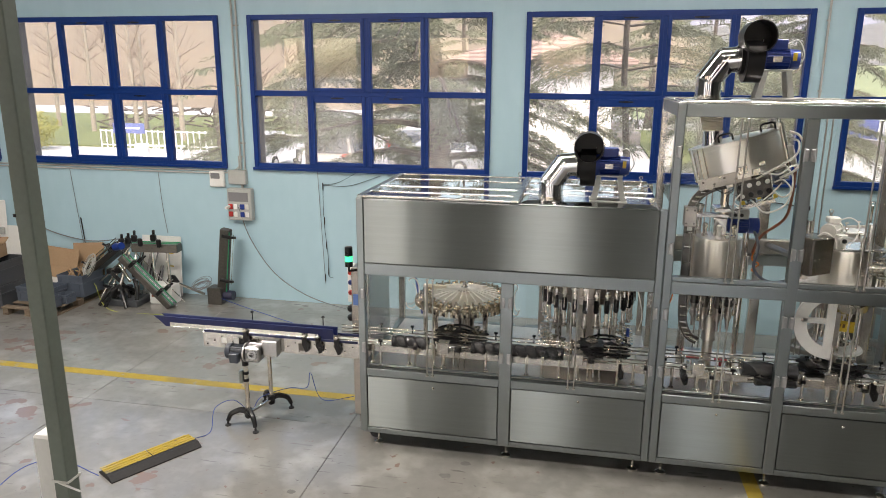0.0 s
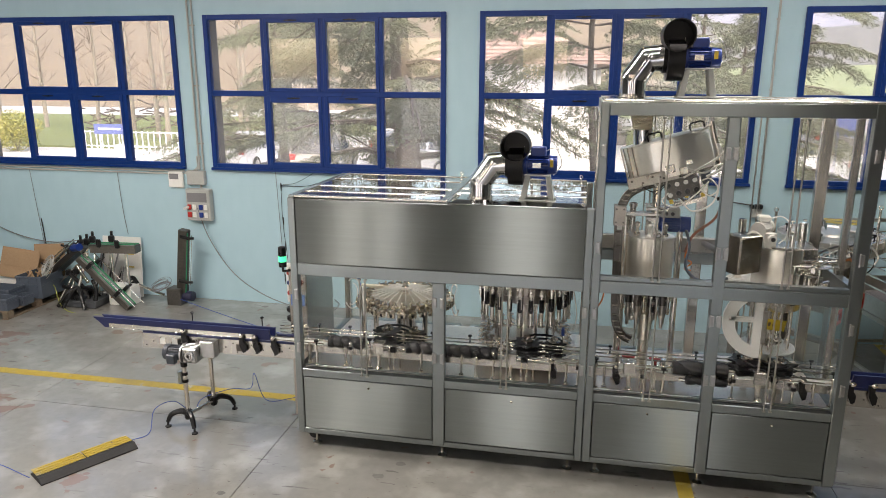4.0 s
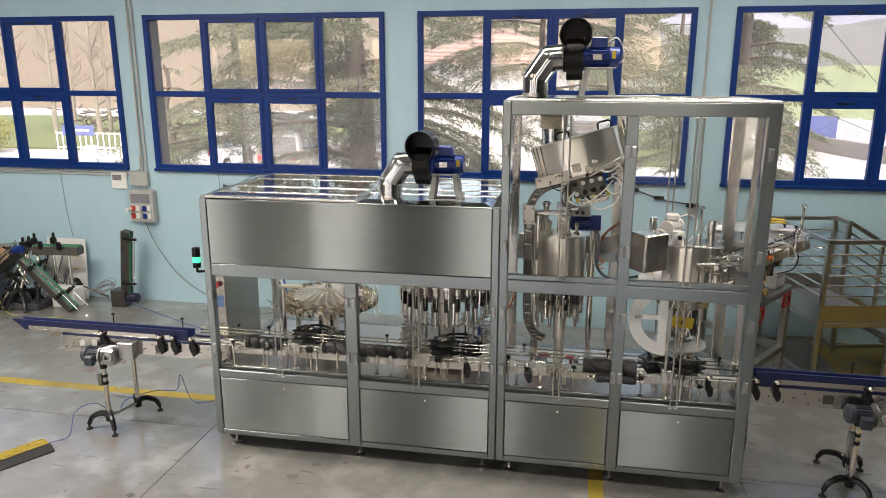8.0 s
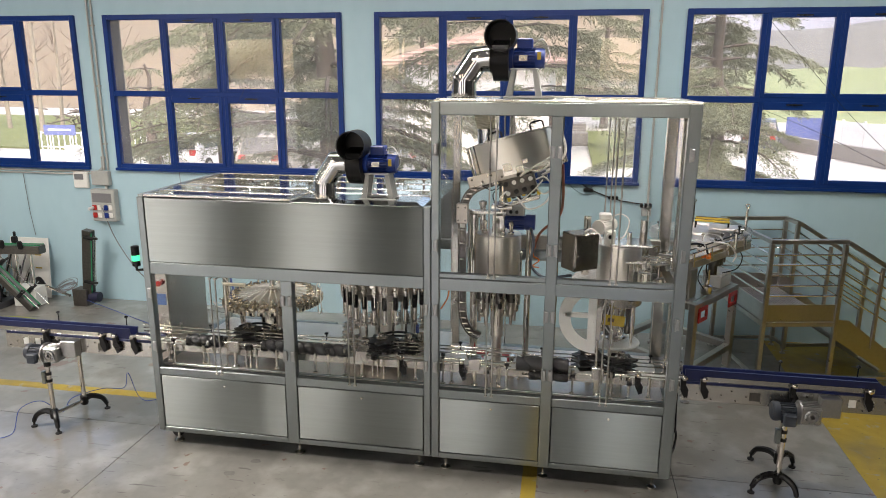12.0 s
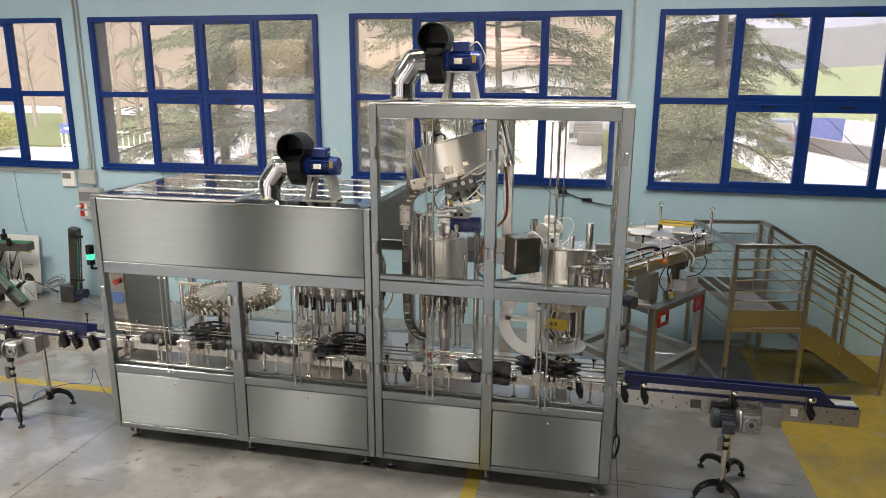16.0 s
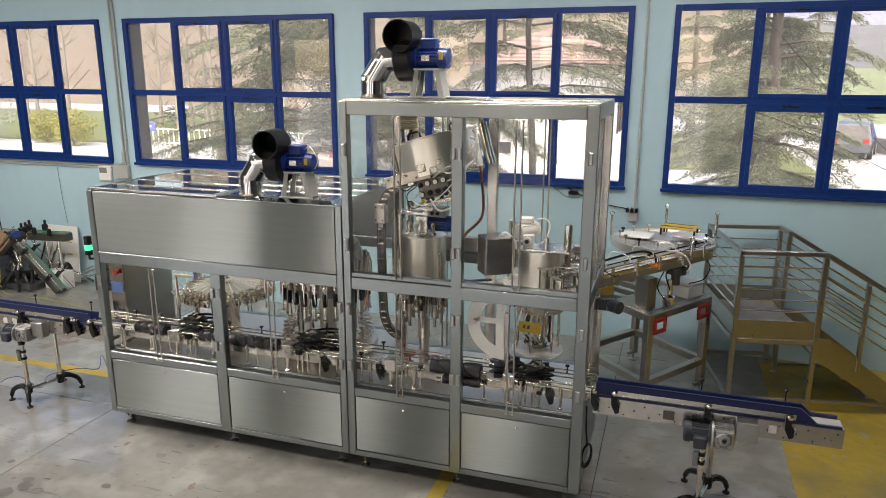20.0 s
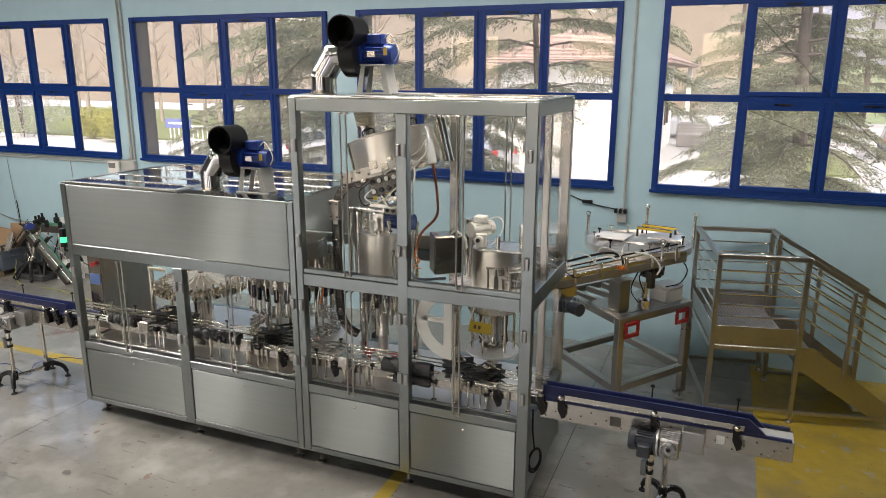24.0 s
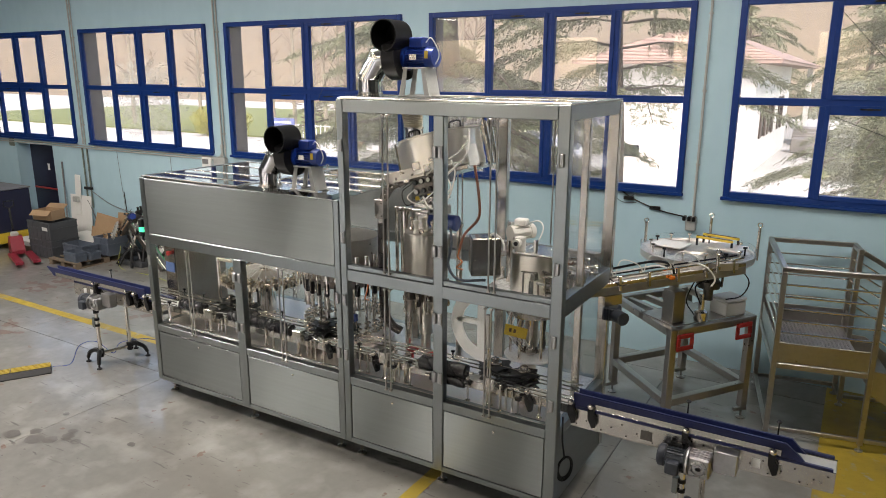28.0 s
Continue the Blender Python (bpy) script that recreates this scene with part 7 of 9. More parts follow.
# ---- filler carousel ----
fc = thing("filler_carousel", "steel filler bowl with a ring of filling valves and lifters", "carousel", (0.1, 7.07, ZD))
FX, FY = 0.1, 7.07
bm = B()
lathe(bm, [(0.28, 1.49), (0.36, 1.49), (0.375, 1.5), (0.375, 1.56), (0.37, 1.565), (0.37, 1.9), (0.35, 2.0), (0.1, 2.04)], None, 56, FX, FY, 0)
part("bowl", bm, M_CABINET, fc, "round steel filling bowl")
bm = B()
lathe(bm, [(0.52, ZD + 0.03), (0.53, ZD + 0.05), (0.53, ZD + 0.1), (0.5, ZD + 0.11), (0.2, ZD + 0.13), (0.1, ZD + 0.16), (0.085, ZD + 0.2), (0.085, 1.5)], None, 48, FX, FY, 0)
part("turntable", bm, M_DECK, fc)
va, vb, vc, vd = B(), B(), B(), B()
rod(va, (0.44, 0, 1.6), (0.44, 0, 1.86), 0.026, 14)
rod(va, (0.44, 0, 1.44), (0.44, 0, 1.6), 0.017, 12)
bx(va, 0.4, 0.475, -0.03, 0.03, 1.66, 1.69, 0.004)
rod(va, (0.475, 0.018, 1.47), (0.475, 0.018, 1.8), 0.006, 6)
lathe(va, [(0.034, 0), (0.034, 0.05)], None, 12, 0.44, 0, 1.72)
bx(va, 0.36, 0.44, -0.02, 0.02, 1.7, 1.74, 0.004)
lathe(va, [(0.034, 0), (0.034, 0.03)], None, 12, 0.44, 0, 1.6)
rod(va, (0.44, 0, 1.3), (0.44, 0, 1.44), 0.019, 12)
lathe(va, [(0.03, 0), (0.03, 0.012), (0.022, 0.02)], None, 12, 0.44, 0, 1.28)
lathe(vb, [(0.02, 0), (0.026, 0.012), (0.026, 0.12), (0.02, 0.135)], None, 14, 0.44, 0, 1.43)
lathe(vc, [(0.05, 0), (0.05, 0.012), (0.02, 0.03), (0.016, 0.05), (0.042, 0.062), (0.042, 0.072), (0.016, 0.085), (0.014, 0.11), (0.036, 0.12), (0.036, 0.13), (0.01, 0.14)], None, 14, 0.44, 0, 1.0)
rod(vd, (0.3, 0, 0.97), (0.3, 0, 1.5), 0.014, 8)
vm = [mesh_of(n, b, m) for n, b, m in (("filling_valve", va, M_CHROME), ("valve_sleeve", vb, M_BLACK), ("bottle_lifter", vc, M_CHROME), ("tie_rod", vd, M_CHROME))]
for k in range(26):
    m = Matrix.Translation((FX, FY, 0)) @ Matrix.Rotation(2 * math.pi * (k + 0.3) / 26, 4, "Z")
    share("valve_sleeve", vm[1], share("filling_valve", vm[0], fc, m), m)
    share("bottle_lifter", vm[2], fc, m)
    if k % 2:
        share("tie_rod", vm[3], fc, m)
bm = B()
tube(bm, spline([(0.56, 6.9, 1.7), (0.62, 6.7, 1.45), (0.6, 6.75, 1.25)]), 0.006, 6)
part("tubes", bm, M_WTUBE, fc)
boxpart("rear_column", M_RAIL, fc, -0.42, -0.35, 7.5, 7.57, ZD, 1.85, 0.004)
t = thing("sensor", "small blue sensor on a post", "sensor", (0.5, 6.7, ZD))
rodpart("post", M_CHROME, t, (0.5, 6.7, ZD), (0.5, 6.7, 1.24), 0.008, 8)
boxpart("head", M_MOTOR, t, 0.485, 0.515, 6.68, 6.72, 1.2, 1.28, 0.004)

# ---- capping turret ----
cp = thing("capping_turret", "steel capping turret with a drum and a blue motor", "capping machine", (1.27, 6.82, ZD))
KX, KY = 1.27, 6.84
bm = B()
lathe(bm, [(0.2, 1.75), (0.215, 1.77), (0.215, 2.2), (0.21, 2.215), (0.05, 2.222)], None, 48, KX, KY, 0)
drum = part("drum", bm, M_DRUM, cp, "turned steel drum")
for a in (200, 260, 330):
    bm = B()
    x, y = KX + 0.14 * math.cos(radians(a)), KY + 0.14 * math.sin(radians(a))
    lathe(bm, [(0.03, 0), (0.03, 0.02), (0.018, 0.03), (0.018, 0.08), (0.026, 0.09), (0.026, 0.12), (0.01, 0.13)], None, 14, x, y, 2.22)
    part("lid_fitting", bm, M_CHROME if a != 260 else M_WTUBE, drum)
bm = B()
tube(bm, arc((KX + 0.05, KY - 0.16, 2.245), 0.022, 0, 360, 16)[:-1], 0.007, 6, closed=True)
part("lifting_eye", bm, M_CHROME, drum)
bm = B()
rod(bm, (KX + 0.06, KY, 2.33), (KX + 0.32, KY, 2.33), 0.062, 22)
rod(bm, (KX + 0.25, KY, 2.33), (KX + 0.34, KY, 2.33), 0.074, 22)
for i in range(16):
    mm = Matrix.Translation((0, KY, 2.33)) @ Matrix.Rotation(2 * math.pi * i / 16, 4, "X")
    bx(bm, KX + 0.08, KX + 0.24, -0.003, 0.003, 0.058, 0.075, 0, mm)
mo = part("motor", bm, M_MOTOR, cp, "blue finned motor")
boxpart("terminal_box", M_LTGREY, mo, KX + 0.07, KX + 0.24, KY - 0.08, KY + 0.07, 2.4, 2.49, 0.01, "grey terminal box")
for dx in (0.115, 0.17):
    rodpart("cable_gland", M_BLACK, mo, (KX + dx, KY - 0.08, 2.44), (KX + dx, KY - 0.095, 2.44), 0.017, 10)
bm = B()
tube(bm, spline([(KX + 0.3, KY - 0.05, 2.3), (KX + 0.34, KY - 0.1, 2.15), (KX + 0.32, KY - 0.12, 1.95), (KX + 0.45, KY - 0.15, 1.84), (KX + 0.7, KY - 0.1, 1.86)]), 0.013, 8)
part("motor_cable", bm, M_GREYBOX, cp)
boxpart("gear_block", M_PLATE, cp, KX - 0.06, KX + 0.06, KY - 0.06, KY + 0.06, 2.222, 2.4, 0.008)
for x, y, r, z0, z1 in ((1.03, 6.84, 0.045, 1.75, 2.4), (1.1, 6.95, 0.03, 1.75, 2.5), (1.0, 6.74, 0.016, 1.8, 2.45), (1.55, 7.0, 0.03, ZD, 2.3), (1.03, 6.9, 0.04, ZD, 1.75), (1.5, 6.62, 0.012, 1.8, 2.1)):
    bm = B()
    rod(bm, (x, y, z0), (x, y, z1), r, 16)
    lathe(bm, [(r * 1.35, 0), (r * 1.35, 0.03), (r, 0.035)], None, 16, x, y, z1 - 0.035)
    part("column", bm, M_CHROME, cp)
boxpart("cross_arm", M_PLATE, cp, 0.98, 1.36, 6.8, 6.9, 2.4, 2.43, 0.004)
boxpart("cross_arm", M_PLATE, cp, 1.2, 1.4, 6.74, 6.96, 2.46, 2.5, 0.006)
rodpart("mast", M_CHROME, cp, (1.3, 6.85, 2.42), (1.3, 6.88, 2.78), 0.04, 18)
bm = B()
lathe(bm, [(0.1, 0), (0.1, 0.02), (0.05, 0.05), (0.05, 0.33), (0.07, 0.34), (0.07, 0.36), (0.064, 0.37), (0.064, 0.6), (0.075, 0.61), (0.075, 0.92)], None, 28, KX, KY, ZD)
part("spindle", bm, M_DRUM, cp, "turned steel centre spindle")
h1, h2 = B(), B()
rod(h1, (0.17, 0, 1.42), (0.17, 0, 1.76), 0.024, 12)
lathe(h1, [(0.034, 0), (0.034, 0.03), (0.026, 0.04), (0.026, 0.09), (0.034, 0.1), (0.034, 0.13)], None, 12, 0.17, 0, 1.44)
rod(h1, (0.17, 0, 1.33), (0.17, 0, 1.43), 0.016, 10)
rod(h1, (0.22, 0, 1.5), (0.22, 0, 1.76), 0.007, 6)
bx(h1, 0.16, 0.235, -0.012, 0.012, 1.6, 1.625, 0.003)
lathe(h2, [(0.036, 0), (0.038, 0.02), (0.038, 0.12), (0.03, 0.13)], None, 12, 0.17, 0, 1.56)
ha, hb = mesh_of("capping_head", h1, M_CABINET), mesh_of("head_clutch", h2, M_DKRAIL)
for k in range(8):
    m = Matrix.Translation((KX, KY, 0)) @ Matrix.Rotation(radians(45 * k + 12), 4, "Z")
    share("head_clutch", hb, share("capping_head", ha, cp, m), m)
for a in (200, 335):
    bm = B()
    lathe(bm, [(0.014, ZD - 0.99), (0.014, 0.0), (0.06, 0.004), (0.064, 0.014), (0.04, 0.02), (0.014, 0.022)], None, 20, KX + 0.14 * math.cos(radians(a)), KY + 0.14 * math.sin(radians(a)), 0.99)
    part("bottle_plate", bm, M_RED, cp, "round red plastic plate")
for x, y in ((1.02, 6.62), (1.45, 6.6), (1.55, 6.66)):
    bm = B()
    lathe(bm, [(0.028, 0), (0.028, 0.1), (0.04, 0.11), (0.04, 0.14), (0.02, 0.15), (0.02, 0.2), (0.03, 0.21), (0.03, 0.23)], None, 14, x, y, ZD)
    part("spring_post", bm, M_CHROME, cp)

random.seed(9)
for k in range(14):
    a = 2 * math.pi * k / 14
    r = 0.215 if k % 2 else 0.13
    x, y = KX + r * math.cos(a), KY + r * math.sin(a)
    z0 = 1.42 + 0.05 * (k % 3)
    bm = B()
    lathe(bm, [(0.012, 0), (0.02, 0.01), (0.02, 0.05), (0.012, 0.06), (0.012, 0.12), (0.022, 0.13), (0.022, 0.17), (0.01, 0.18), (0.01, 1.75 - z0)], None, 10, x, y, z0)
    part("head_rod", bm, (M_CHROME, M_BRASS, M_BLACK)[k % 3], cp)
for k in range(7):
    x, y = 0.98 + 0.09 * k, 6.56 + 0.04 * (k % 3)
    bm = B()
    lathe(bm, [(0.02, 0), (0.02, 0.015), (0.01, 0.02), (0.01, 0.12 + 0.03 * (k % 2)), (0.016, 0.13 + 0.03 * (k % 2)), (0.016, 0.16 + 0.03 * (k % 2))], None, 10, x, y, ZD)
    part("deck_post", bm, M_CHROME, cp)

# cap chute: a slotted track from the bowl to the turret
ch = thing("cap_chute", "dark slotted steel chute curving down from the cap bowl", "chute", (1.0, 6.6, 1.3))
path = spline([(1.32, 6.62, 2.76), (1.14, 6.6, 2.71), (1.02, 6.58, 2.63), (0.965, 6.57, 2.5), (0.955, 6.56, 2.3), (0.96, 6.55, 1.95), (0.965, 6.55, 1.6), (0.985, 6.55, 1.42), (1.05, 6.57, 1.3), (1.13, 6.6, 1.25)], 5)
for s in (-1, 1):
    bm = B()
    rows = []
    for p, u, w in frames_along(path):
        yv = Vector((0, 1, 0))
        nv = (path[min(len(path) - 1, path.index(p) + 1)] - path[max(0, path.index(p) - 1)]).normalized().cross(yv).normalized()
        c = p + nv * (0.03 * s)
        rows.append([bm.verts.new(c + yv * a + nv * b) for a, b in ((-0.02, -0.008), (0.02, -0.008), (0.02, 0.008), (-0.02, 0.008))])
    for a, b in zip(rows, rows[1:]):
        for j in range(4):
            bm.faces.new((a[j], a[(j + 1) % 4], b[(j + 1) % 4], b[j]))
    bm.faces.new(rows[0][::-1])
    bm.faces.new(rows[-1])
    bmesh.ops.recalc_face_normals(bm, faces=bm.faces)
    part("rail", bm, M_DKRAIL, ch)
for i in range(2, len(path) - 1, 2):
    p = path[i]
    boxpart("rung", M_DKSTEEL, ch, p.x - 0.026, p.x + 0.026, p.y - 0.028, p.y - 0.02, p.z - 0.008, p.z + 0.008, 0.002)
bm = B()
rows = []
for i, p in enumerate(path):
    nv = (path[min(len(path) - 1, i + 1)] - path[max(0, i - 1)]).normalized().cross(Vector((0, 1, 0))).normalized()
    rows.append([bm.verts.new(p + Vector((0, a, 0)) + nv * b) for a, b in ((-0.012, -0.021), (0.018, -0.021), (0.018, 0.021), (-0.012, 0.021))])
for a, b in zip(rows, rows[1:]):
    for j in range(4):
        bm.faces.new((a[j], a[(j + 1) % 4], b[(j + 1) % 4], b[j]))
bm.faces.new(rows[0][::-1])
bm.faces.new(rows[-1])
bmesh.ops.recalc_face_normals(bm, faces=bm.faces)
part("channel", bm, M_DKRAIL, ch, "dark slotted channel")
boxpart("label", M_WHITE, ch, 0.94, 0.985, 6.525, 6.53, 2.32, 2.36, 0)
boxpart("clamp_block", M_CABINET, ch, 0.905, 1.01, 6.51, 6.6, 2.36, 2.54, 0.005)
for dx, dz in ((0.02, 0.03), (0.085, 0.03), (0.02, 0.15), (0.085, 0.15)):
    rodpart("bolt", M_DKRAIL, ch, (0.905 + dx, 6.51, 2.36 + dz), (0.905 + dx, 6.502, 2.36 + dz), 0.009, 8)

# ---- cap bowl ----
cb = thing("cap_bowl", "tilted polished steel cap feeder bowl with valves and hoses", "feeder bowl", (1.38, 6.95, 2.75))
BM = Matrix.Translation((1.38, 6.95, 2.96)) @ Matrix.Rotation(radians(-16), 4, "Y") @ Matrix.Rotation(radians(-4), 4, "X")
bm = B()
lathe(bm, [(0.34, -0.17), (0.385, -0.165), (0.39, -0.15), (0.39, 0.15), (0.4, 0.155), (0.4, 0.165), (0.38, 0.168), (0.1, 0.175)], BM, 56)
bowl = part("bowl", bm, M_BOWL, cb, "polished steel bowl")
bm = B()
rows = []
for j in range(29):
    a = radians(-150 + 120 * j / 28)
    rows.append([bm.verts.new(BM @ Vector((r * math.cos(a), r * math.sin(a), z))) for r, z in ((0.395, -0.17), (0.41, -0.17), (0.41, 0.12), (0.395, 0.12))])
for a, b in zip(rows, rows[1:]):
    for j in range(4):
        bm.faces.new((a[j], a[(j + 1) % 4], b[(j + 1) % 4], b[j]))
bm.faces.new(rows[0][::-1])
bm.faces.new(rows[-1])
bmesh.ops.recalc_face_normals(bm, faces=bm.faces)
part("wrap_plate", bm, M_BOWL, bowl)
for j in range(4):
    a = radians(-165 + 9 * j)
    bm = B()
    p, q = BM @ Vector((0.418 * math.cos(a), 0.418 * math.sin(a), -0.15)), BM @ Vector((0.418 * math.cos(a), 0.418 * math.sin(a), 0.16))
    rod(bm, p, q, 0.008, 6)
    part("rib", bm, M_CHROME, bowl)
for x, y in ((0.28, -0.15), (-0.1, -0.25)):
    bm = B()
    tube(bm, [BM @ Vector(p) for p in ((x - 0.06, y, 0.17), (x - 0.06, y, 0.22), (x - 0.04, y, 0.235), (x + 0.04, y, 0.235), (x + 0.06, y, 0.22), (x + 0.06, y, 0.17))], 0.009, 8)
    part("handle", bm, M_BLACK, bowl, "black bow handle")
boxpart("base_plate", M_PLATE, cb, -0.33, 0.36, -0.2, 0.2, -0.215, -0.172, 0.006, m=BM)
boxpart("rail_plate", M_RAIL, cb, -0.42, 0.02, -0.4, -0.375, -0.2, -0.1, 0.005, "grey steel rail plate along the bowl", m=BM)
for i in range(5):
    bm = B()
    p = BM @ Vector((-0.38 + 0.09 * i, -0.4, -0.13 - 0.035 * (i % 2)))
    lathe(bm, [(0.011, 0), (0.011, 0.008), (0.006, 0.011)], Matrix.Translation(p) @ pose(0, 0, 0, 90), 8)
    part("bolt", bm, M_DKRAIL, cb)
for i, (x, z, w, h) in enumerate(((-0.08, -0.1, 0.08, 0.07), (0.03, -0.14, 0.07, 0.06), (-0.2, -0.21, 0.06, 0.03), (0.1, -0.08, 0.05, 0.04))):
    boxpart("bracket", M_PLATE, cb, x, x + w, -0.42, -0.385, z - h / 2, z + h / 2, 0.004, m=BM)
vb_ = boxpart("valve_block", M_DKRAIL, cb, -0.12, 0.17, -0.4, -0.3, -0.37, -0.2, 0.006, "steel plate with pneumatic valves", BM)
boxpart("valve_tray", M_PLATE, vb_, -0.08, 0.17, -0.42, -0.28, -0.44, -0.4, 0.004, m=BM)
for i in range(8):
    x, z = -0.09 + 0.075 * (i % 4), -0.24 - 0.085 * (i // 4)
    bm = B()
    g = i in (1, 2, 3, 4)
    lathe(bm, [(0.024, 0), (0.024, 0.02), (0.021, 0.024)], Matrix.Translation(BM @ Vector((x, -0.4, z))) @ pose(0, 0, 0, 90), 18)
    kn = part("gauge" if g else "valve_knob", bm, M_BLACK, vb_, "round pressure gauge" if g else "black valve knob")
    if g:
        bm = B()
        lathe(bm, [(0.0205, 0), (0.019, 0.003)], Matrix.Translation(BM @ Vector((x, -0.4, z)) - Vector((0, 0.024, 0))) @ pose(0, 0, 0, 90), 18)
        part("gauge_dial", bm, M_WHITE, kn, "white gauge dial")
for i in range(7):
    boxpart("valve", M_BLACK if i % 3 else M_YELLOW, vb_, -0.11 + 0.045 * i, -0.078 + 0.045 * i, -0.43, -0.4, -0.4 + 0.02 * (i % 2), -0.365, 0.004, m=BM)
boxpart("junction_block", M_GREYBOX, vb_, 0.2, 0.28, -0.4, -0.3, -0.3, -0.2, 0.008, m=BM)
E0 = lambda x, y, z: BM @ Vector((x, y, z))
for pts, r in (([(0.05, -0.42, -0.2), (0.2, -0.45, -0.15), (0.4, -0.4, -0.08), (0.47, -0.3, 0.02), (0.42, -0.25, 0.06)], 0.009),
               ([(0.24, -0.4, -0.24), (0.36, -0.44, -0.2), (0.48, -0.38, -0.1), (0.49, -0.3, 0.06), (0.44, -0.2, 0.12)], 0.011),
               ([(-0.02, -0.43, -0.38), (0.06, -0.47, -0.5), (0.24, -0.47, -0.46), (0.34, -0.42, -0.26), (0.3, -0.36, -0.12)], 0.008),
               ([(-0.1, -0.42, -0.3), (-0.17, -0.46, -0.36), (-0.06, -0.47, -0.43), (0.12, -0.46, -0.36), (0.24, -0.45, -0.28)], 0.006),
               ([(0.16, -0.44, -0.33), (0.22, -0.47, -0.4), (0.3, -0.46, -0.36), (0.26, -0.44, -0.26), (0.18, -0.44, -0.26)], 0.007),
               ([(0.1, -0.43, -0.13), (0.22, -0.46, -0.2), (0.34, -0.44, -0.16), (0.45, -0.36, -0.18)], 0.007)):
    bm = B()
    tube(bm, spline([E0(*p) for p in pts]), r, 8)
    part("air_hose", bm, M_WTUBE, cb, "white air hose")
for pts in ([(-0.12, -0.41, -0.24), (-0.22, -0.45, -0.3), (-0.2, -0.46, -0.42), (-0.1, -0.44, -0.42)], [(-0.3, -0.41, -0.2), (-0.22, -0.44, -0.26), (-0.12, -0.44, -0.22)]):
    bm = B()
    tube(bm, spline([E0(*p) for p in pts]), 0.005, 6)
    part("cable", bm, M_BLACK, cb)
boxpart("drop_guard", M_WHITE, cb, 0.415, 0.43, -0.28, -0.1, -0.2, 0.0, 0.004, "pale guard plate", BM)
bm = B()
for k, (x, y) in enumerate(((0.44, 0.1), (0.44, 0.2))):
    rod(bm, E0(x, y, -0.2), E0(x, y, 0.2), 0.03, 14)
    rod(bm, E0(x, y, 0.2), E0(x, y, 0.27), 0.01, 8)
part("air_cylinder", bm, M_CHROME, cb)
bm = B()
tube(bm, spline([E0(0.43, -0.2, -0.2), Vector((1.86, 6.8, 2.6)), Vector((1.83, 6.85, 2.4)), Vector((1.66, 6.9, 2.22)), Vector((1.6, 6.9, 2.05))]), 0.013, 8)
part("feed_hose", bm, M_COPPER, cb, "red brown rubber hose")
# flexible hose from the roof fan
fh = thing("flexible_hose", "cream ribbed flexible hose from roof to bowl", "hose", (1.12, 6.85, 3.1))
bm = B()
prof = []
for i in range(29):
    z = 3.19 + 0.27 * i / 28
    prof.append((0.082 + 0.03 * i / 28 + (0.006 if i % 2 else 0), z))
rows = []
for r, z in prof:
    cx = 1.13 - 0.04 * (z - 3.19) / 0.27
    rows.append([bm.verts.new((cx + r * math.cos(a), 6.85 + r * math.sin(a), z)) for a in (2 * math.pi * j / 24 for j in range(24))])
for a, b in zip(rows, rows[1:]):
    for j in range(24):
        bm.faces.new((a[j], a[(j + 1) % 24], b[(j + 1) % 24], b[j]))
part("hose", bm, M_HOSE, fh)
rodpart("neck", M_DUCT, fh, (1.14, 6.85, 2.98), (1.13, 6.85, 3.2), 0.086, 24)
rodpart("hose_clip", M_CHROME, fh, (1.13, 6.85, 3.185), (1.13, 6.85, 3.2), 0.093, 24)

# ---- pump applicator ----
pa = thing("pump_applicator", "second turret with a steel drum, white motor and chrome posts", "capping machine", (2.38, 6.82, ZD))
QX, QY = 2.4, 6.84
bm = B()
lathe(bm, [(0.19, 1.72), (0.205, 1.74), (0.205, 2.15), (0.2, 2.165), (0.05, 2.17)], None, 48, QX, QY, 0)
part("drum", bm, M_DRUM, pa, "turned steel drum")
boxpart("lid_plate", M_PLATE, pa, 2.3, 2.68, 6.66, 6.98, 2.172, 2.19, 0.004)
for x, y, z1 in ((2.1, 6.98, 2.38), (2.62, 6.96, 2.37), (2.47, 6.7, 2.3)):
    bm = B()
    rod(bm, (x, y, 1.75), (x, y, z1), 0.036 if y > 6.8 else 0.022, 18)
    part("post", bm, M_CHROME, pa)
bm = B()
rod(bm, (2.2, 6.78, 2.32), (2.3, 6.94, 2.32), 0.06, 22)
rod(bm, (2.19, 6.765, 2.32), (2.205, 6.788, 2.32), 0.068, 22)
rod(bm, (2.295, 6.93, 2.32), (2.32, 6.97, 2.32), 0.066, 22)
for i in range(9):
    a = 2 * math.pi * i / 9
    bx(bm, -0.003, 0.003, 0.0, 0.15, 0.058, 0.072, 0, Matrix.Translation((2.205, 6.79, 2.32)) @ Matrix.Rotation(-0.56, 4, "Z") @ Matrix.Rotation(a, 4, "Y"))
bx(bm, 2.2, 2.31, 6.82, 6.92, 2.385, 2.44, 0.01)
rod(bm, (2.3, 6.75, 2.17), (2.3, 6.75, 2.3), 0.05, 18)
rod(bm, (2.3, 6.74, 2.26), (2.3, 6.66, 2.26), 0.036, 18)
part("motor", bm, M_WTUBE, pa, "white geared motor")
rodpart("shaft_cover", M_BLACK, pa, (2.3, 6.662, 2.26), (2.3, 6.652, 2.26), 0.02, 12)
bm = B()
tube(bm, spline([(2.28, 6.88, 2.39), (2.4, 6.9, 2.43), (2.47, 6.85, 2.38), (2.44, 6.8, 2.26), (2.38, 6.78, 2.2)]), 0.006, 6)
